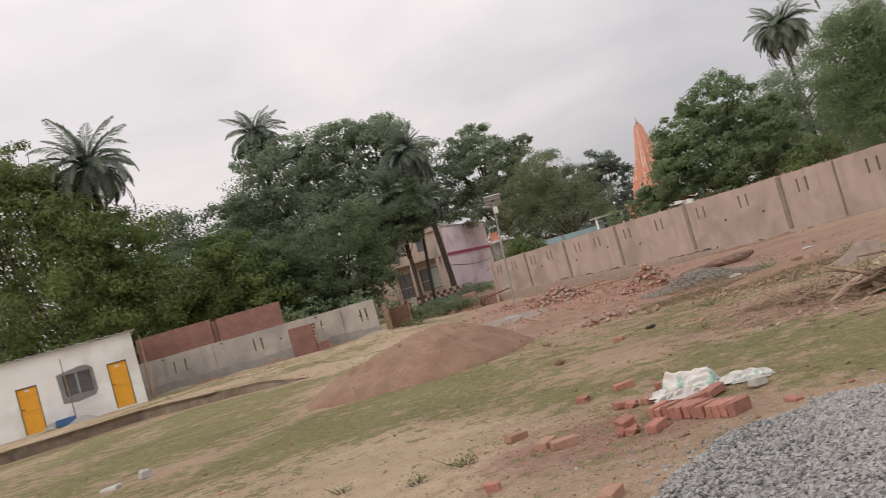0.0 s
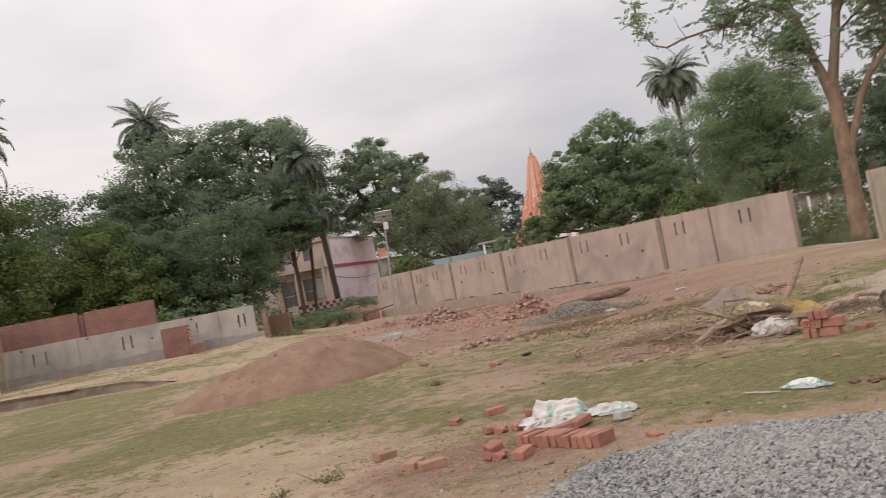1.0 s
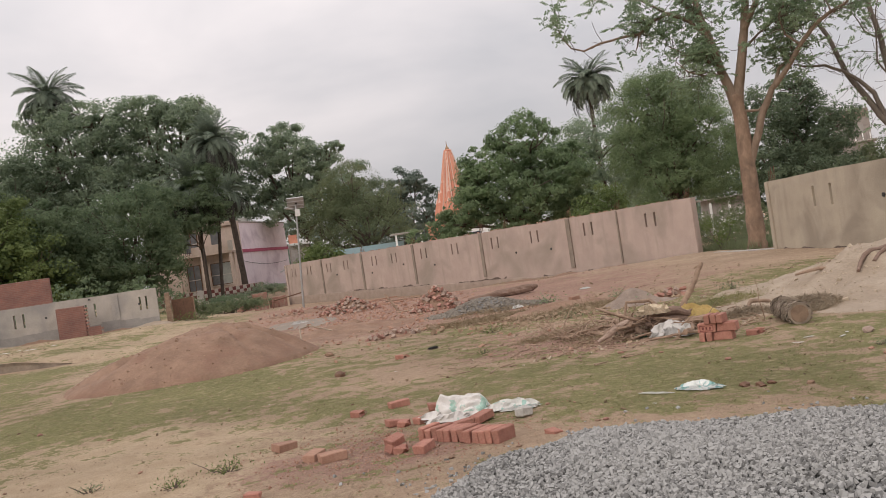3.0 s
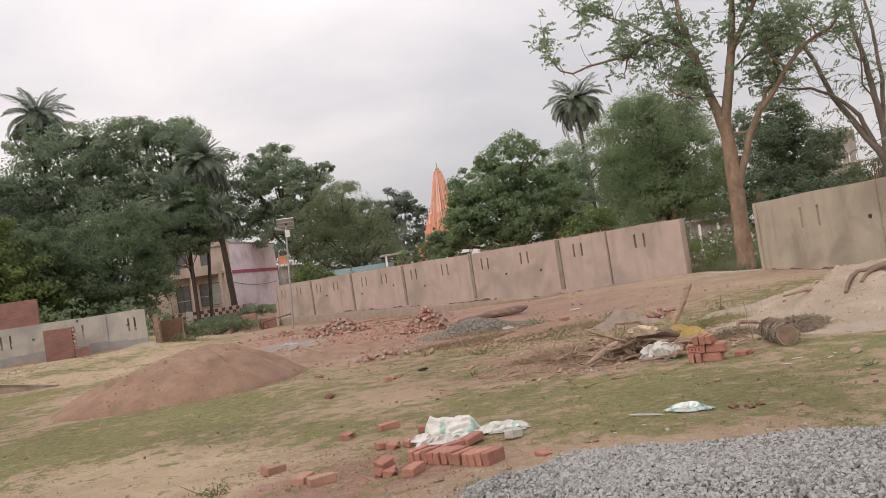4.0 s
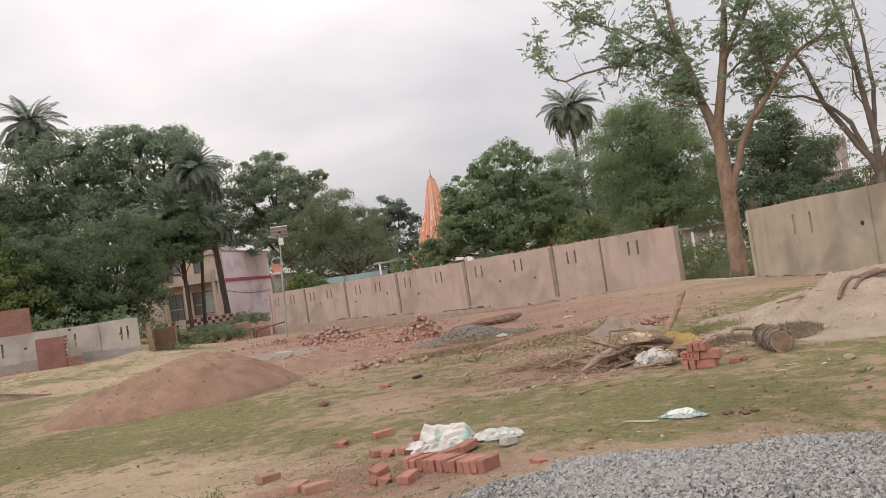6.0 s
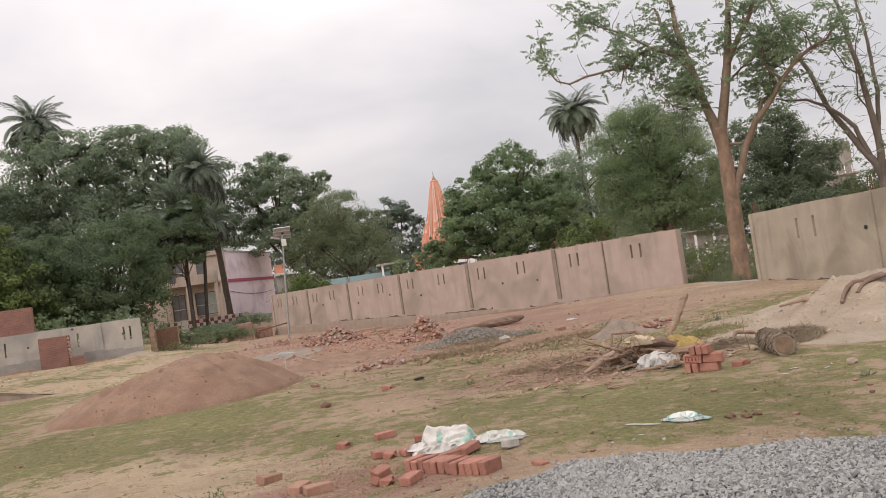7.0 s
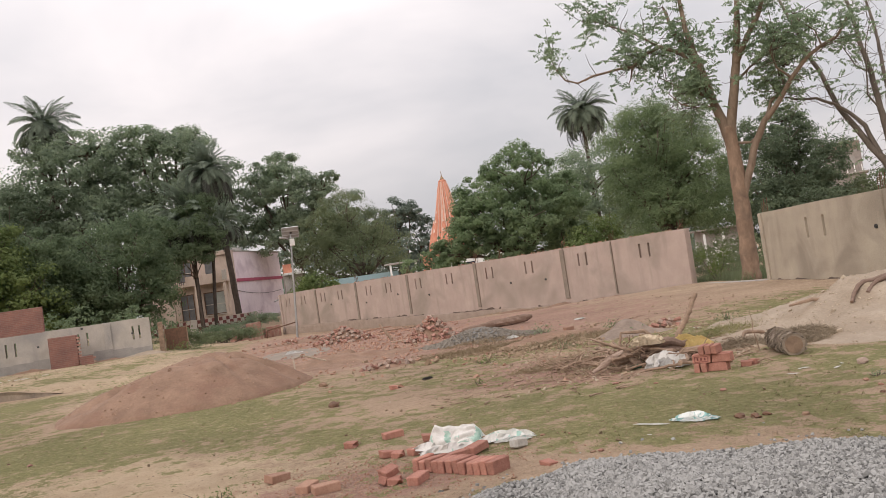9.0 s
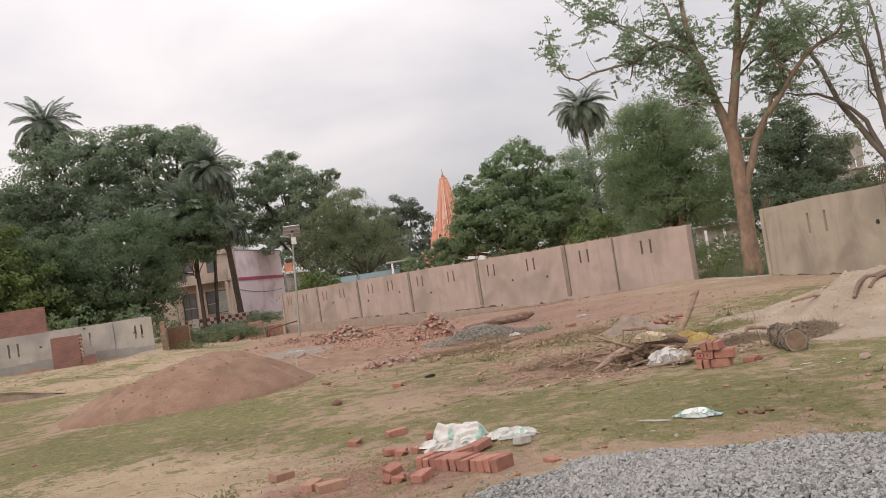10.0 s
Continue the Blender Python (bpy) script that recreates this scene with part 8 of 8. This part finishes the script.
tagged(part("stone", box_bm(0.15, 0.12, 0.14, 0.02, (0, 0, 0), 0.025, 3), STONE, None, "", pose(-5.15, 12.95, gz(-5.15, 12.95) - 0.01, 0, 12, 30)), "pale squared stone on the grass", "stone")
tagged(part("stone", box_bm(0.26, 0.18, 0.06, 0.02, (0, 0, 0), 0.025, 4), STONE, None, "", pose(-5.55, 12.65, gz(-5.55, 12.65) - 0.01, 0, 0, -10)), "flat pale stone slab on the grass", "stone")
rock(1.28, 12.55, 0.14, RUST, "dark brown clod on the grass", "clod", 2)
crumpled("scrap", 2.98, 13.85, 0.2, 0.11, 0.06, BLACK, "black rubber scrap on the grass", "scrap", 3, 20, 14)
rock(0.10, 15.95, 0.20, BLACK, "dark stone at the foot of the earth heap", "stone", 4, 0.7, dz=0.03)
rock(6.64, 8.13, 0.10, MORTAR_BRICK, "pinkish round stone in the grass", "stone", 5, 0.8)
for k, (x, y, r0) in enumerate(((4.22, 6.80, 0.09), (4.33, 6.74, 0.07), (4.42, 6.70, 0.06), (4.30, 6.66, 0.05))):
    rock(x, y, r0, RUST, "dark clod on the grass", "clod", 6 + k, 0.5, "dark clods by the sheet")
rock(2.79, 21.9, 0.36, DIRT_HEAP, "large earth clod by the rubble", "clod", 7, 0.6)
rock(1.45, 15.6, 0.14, DIRT_HEAP, "earth clod beside the heap", "clod", 8)
rnd = random.Random(9)
for k in range(34):
    x, y = rnd.uniform(-4, 7), rnd.uniform(6.2, 16)
    rock(x, y, rnd.uniform(0.03, 0.065), (RUST, DIRT_HEAP, BRICK_PALE, BRICK_OLD)[k % 4], "small clod lying on the ground", "clod", 10 + k, 0.55, "small clods on the ground")
rng = np.random.RandomState(3)
n = 5000
cx, cy = rng.uniform(-8, 9, n), 5.2 + 22 * rng.uniform(0, 1, n) ** 1.5
tagged(put("ground_crumbs", mesh_from("ground_crumbs", *chips(np.stack([cx, cy, ground_z(cx, cy) + 0.002], 1), 0.012, rng), EARTH_CHIPS)), "small earth crumbs strewn over the ground", "earth crumbs", kind="stuff")
n = 2000
cx, cy = rng.normal(1.1, 0.65, n), rng.normal(7.3, 0.6, n)
k2 = np.arange(n) > 900
cx[k2], cy[k2] = rng.normal(4.0, 1.7, k2.sum()), rng.normal(27, 5.5, k2.sum())
tagged(put("brick_crumbs", mesh_from("brick_crumbs", *chips(np.stack([cx, cy, ground_z(cx, cy) + 0.005], 1), np.where(k2, 0.065, 0.013)[:, None], rng), BRICK_CHIPS)), "red brick crumbs strewn round the bricks", "brick crumbs", kind="stuff")


n = 1500
cx, cy = rng.uniform(2, 13, n), 15 + 16 * rng.uniform(0, 1, n) ** 1.3
k3 = np.arange(n) > 500
cy[k3] = rng.uniform(29, 44, k3.sum())
cx[k3] = np.interp(cy[k3], [27.8, 56.7], [16.2, 3.2]) - np.abs(rng.normal(0.25, 0.3, k3.sum())) - 0.15
tagged(put("far_clods", mesh_from("far_clods", *chips(np.stack([cx, cy, ground_z(cx, cy) + 0.01], 1), np.where(rng.uniform(0, 1, n) < 0.12, 0.075, 0.03)[:, None], rng), EARTH_CHIPS)), "earth clods strewn before the long wall", "earth clods", kind="stuff")
n = 700
cx, cy = rng.normal(6.2, 1.0, n), rng.normal(15.9, 0.75, n)
tagged(put("turned_clods", mesh_from("turned_clods", *chips(np.stack([cx, cy, ground_z(cx, cy) + 0.05 * np.exp(-((cy - 16.4) / 0.6) ** 2)], 1), np.where(rng.uniform(0, 1, n) < 0.15, 0.09, 0.035)[:, None], rng), EARTH_CHIPS)), "turned brown clods along the low bank", "earth clods", kind="stuff")
n = 260
cx, cy = rng.uniform(-12, -4, n), 29 + 9 * rng.uniform(0, 1, n)
tagged(put("terrace_clods", mesh_from("terrace_clods", *chips(np.stack([cx, cy, ground_z(cx, cy) + 0.01], 1), np.where(rng.uniform(0, 1, n) < 0.10, 0.07, 0.028)[:, None], rng), EARTH_CHIPS)), "earth clods strewn over the terrace", "earth clods", kind="stuff")


# ---- grass, straw and weeds ----
def blades(x, y, h, rng, lean=0.7, width=0.006):
    """Single grass blades: a narrow triangle each."""
    n = len(x)
    a = rng.uniform(0, 2 * np.pi, n)
    hh = h * rng.uniform(0.5, 1.4, n)
    base = np.stack([x, y, ground_z(x, y) - 0.004], 1)
    side = np.stack([np.cos(a), np.sin(a), np.zeros(n)], 1) * (width * rng.uniform(0.7, 1.4, n))[:, None]
    b = rng.uniform(0, 2 * np.pi, n)
    tip = base + np.stack([np.cos(b) * lean * hh, np.sin(b) * lean * hh, hh], 1)
    V = np.stack([base - side, base + side, tip], 1).reshape(-1, 3)
    return V, np.arange(3 * n).reshape(n, 3)


rng = np.random.RandomState(12)
n = 90000
u = rng.uniform(0, 1, n)
gy_ = 5.0 + 13 * u ** 1.4
gx_ = rng.uniform(-0.62, 0.95, n) * gy_ * 0.85
g = grass_cover(gx_, gy_) + 0.25 * (fbm(gx_ * 6, gy_ * 6, 88, 2) - 0.5)
ok = (g > 0.40) & (gravel_in(gx_, gy_) < -0.02)
tagged(put("short_grass", mesh_from("short_grass", *blades(gx_[ok], gy_[ok], 0.011, rng, 2.4, 0.004), GRASS)), "short trodden grass on the yard", "grass", kind="stuff")
n = 90000
gy_ = 5.0 + 14 * rng.uniform(0, 1, n) ** 1.4
gx_ = rng.uniform(-0.62, 0.95, n) * gy_ * 0.85
ok = (grass_cover(gx_, gy_) + 0.4 * (fbm(gx_ * 4, gy_ * 4, 98, 2) - 0.5) > 0.22) & (gravel_in(gx_, gy_) < -0.02)
tagged(put("dry_grass", mesh_from("dry_grass", *blades(gx_[ok], gy_[ok], 0.013, rng, 2.6, 0.004), STRAW)), "dry straw-coloured grass blades", "grass", kind="stuff")


# taller tufts and trodden litter among the short grass
n = 1700
ty = 5.4 + 13 * rng.uniform(0, 1, n) ** 1.3
tx = rng.uniform(-0.62, 0.95, n) * ty * 0.85
ok = (grass_cover(tx, ty) > 0.36) & (gravel_in(tx, ty) < -0.03)
tx, ty = np.repeat(tx[ok], 9), np.repeat(ty[ok], 9)
tx, ty = tx + rng.normal(0, 0.022, len(tx)), ty + rng.normal(0, 0.022, len(ty))
tagged(put("grass_tufts", mesh_from("grass_tufts", *blades(tx, ty, 0.026, rng, 1.3, 0.0045), TUFT)), "dark olive tufts standing in the short grass", "grass", kind="stuff")
n = 1500
cy = 5.2 + 15 * rng.uniform(0, 1, n) ** 1.4
cx = rng.uniform(-0.62, 0.95, n) * cy * 0.85
ok = gravel_in(cx, cy) < -0.02
tagged(put("ground_litter", mesh_from("ground_litter", *chips(np.stack([cx, cy, ground_z(cx, cy) + 0.004], 1)[ok], np.where(rng.uniform(0, 1, ok.sum()) < 0.06, 0.04, 0.015)[:, None], rng, 0.3), LITTER_DARK)), "dry leaf litter and bits of dung on the ground", "litter", kind="stuff")


# long grass in the gap and round the big tree's foot
n = 9000
lx_, ly_ = rng.uniform(16.4, 20.5, n), rng.uniform(23.6, 31.0, n)
ok = (fbm(lx_ * 1.3, ly_ * 1.3, 73, 3) > 0.38) & (lx_ > 16.75 + 0.2 * (ly_ < 23.9))
tagged(put("long_grass", mesh_from("long_grass", *blades(lx_[ok], ly_[ok], 0.32, rng, 0.45, 0.011), LEAF_OLIVE)), "long olive grass growing in the wall's gap", "grass", kind="stuff")


def straw_heap(x, y, rx, ry, h, n, length, seed, label, mat=STRAW):
    rng = np.random.RandomState(seed)
    a, r = rng.uniform(0, 2 * np.pi, n), rng.uniform(0, 1, n) ** 0.6
    lx, ly = rx * r * np.cos(a), ry * r * np.sin(a)
    base = np.stack([lx, ly, ground_z(x + lx, y + ly) - gz(x, y) + h * (1 - r ** 2) * rng.uniform(0, 1, n)], 1)
    d = rng.normal(size=(n, 3))
    d[:, 2] = abs(d[:, 2]) * 0.5
    d /= np.linalg.norm(d, axis=1)[:, None]
    s = np.cross(d, rng.normal(size=(n, 3)))
    s = s / np.linalg.norm(s, axis=1)[:, None] * 0.006
    L = length * rng.uniform(0.5, 1.3, n)[:, None]
    V = np.stack([base - s, base + s, base + d * L], 1).reshape(-1, 3)
    ob = put("straw_heap", mesh_from("straw_heap", V, np.arange(3 * n).reshape(n, 3), mat), None, pose(x, y, gz(x, y)))
    return tagged(ob, label, "dry grass", "clumps of dry grass", "stuff")


straw_heap(7.85, 10.7, 0.65, 0.5, 0.18, 5200, 0.11, 1, "heap of dry grass and roots behind the log", DRY_ROOT)
straw_heap(7.1, 11.1, 0.4, 0.3, 0.10, 1300, 0.12, 2, "clump of dry grass beside the log", DRY_ROOT)
straw_heap(5.0, 12.6, 1.0, 0.5, 0.06, 1800, 0.13, 3, "thin dry grass beside the brushwood")
straw_heap(5.2, 17.4, 1.6, 0.6, 0.10, 3000, 0.16, 4, "dry weeds along the earth bank")
straw_heap(6.6, 16.2, 1.2, 0.7, 0.10, 2400, 0.16, 5, "dry weeds on the turned earth")
straw_heap(5.6, 19.0, 1.1, 0.35, 0.08, 900, 0.12, 6, "dry weeds before the stone chips")
straw_heap(8.2, 13.0, 1.0, 0.6, 0.08, 1800, 0.14, 7, "weeds behind the brushwood", GRASS)
straw_heap(5.0, 11.4, 0.9, 0.7, 0.06, 700, 0.10, 8, "dry grass caught among the branches")


def weed(x, y, s, seed, leaf, label):
    rng = np.random.RandomState(seed)
    n = 130
    pts = np.stack([rng.normal(0, s * 0.45, n), rng.normal(0, s * 0.3, n), abs(rng.normal(0, s * 0.25, n)) + 0.01], 1)
    t = thing("weed", pose(x, y, gz(x, y)), label, "weed", "weeds on the ground")
    stems = [tube_arrays(wobble_line((0, 0, -0.02), pts[k], 4, 0.1, rng), [0.006, 0.005, 0.004, 0.002], 4) for k in range(10)]
    tagged(put("stem", mesh_from("stem", *join_arrays(stems), BARK_DARK), t), kind="stuff")
    put("foliage", mesh_from("foliage", *leaf_cards(pts, s * 0.14, rng, 2.4), leaf), t)


for k, (x, y, s) in enumerate(((-0.28, 7.62, 0.22), (-0.72, 7.42, 0.17), (-1.45, 7.9, 0.14), (6.2, 7.4, 0.12), (3.4, 12.3, 0.16), (5.9, 15.0, 0.3), (7.4, 15.2, 0.35), (4.3, 14.8, 0.25), (9.2, 14.8, 0.3), (6.9, 18.9, 0.4), (-2.3, 39.7, 0.8), (-1.6, 39.5, 0.7), (8.1, 17.6, 0.3), (7.7, 12.9, 0.25), (6.4, 13.1, 0.2))):
    weed(x, y, s, 70 + k, (LEAF_MID, LEAF_LIGHT, LEAF_OLIVE)[k % 3] if k > 1 else LEAF_LIGHT, "small green weed on the ground")
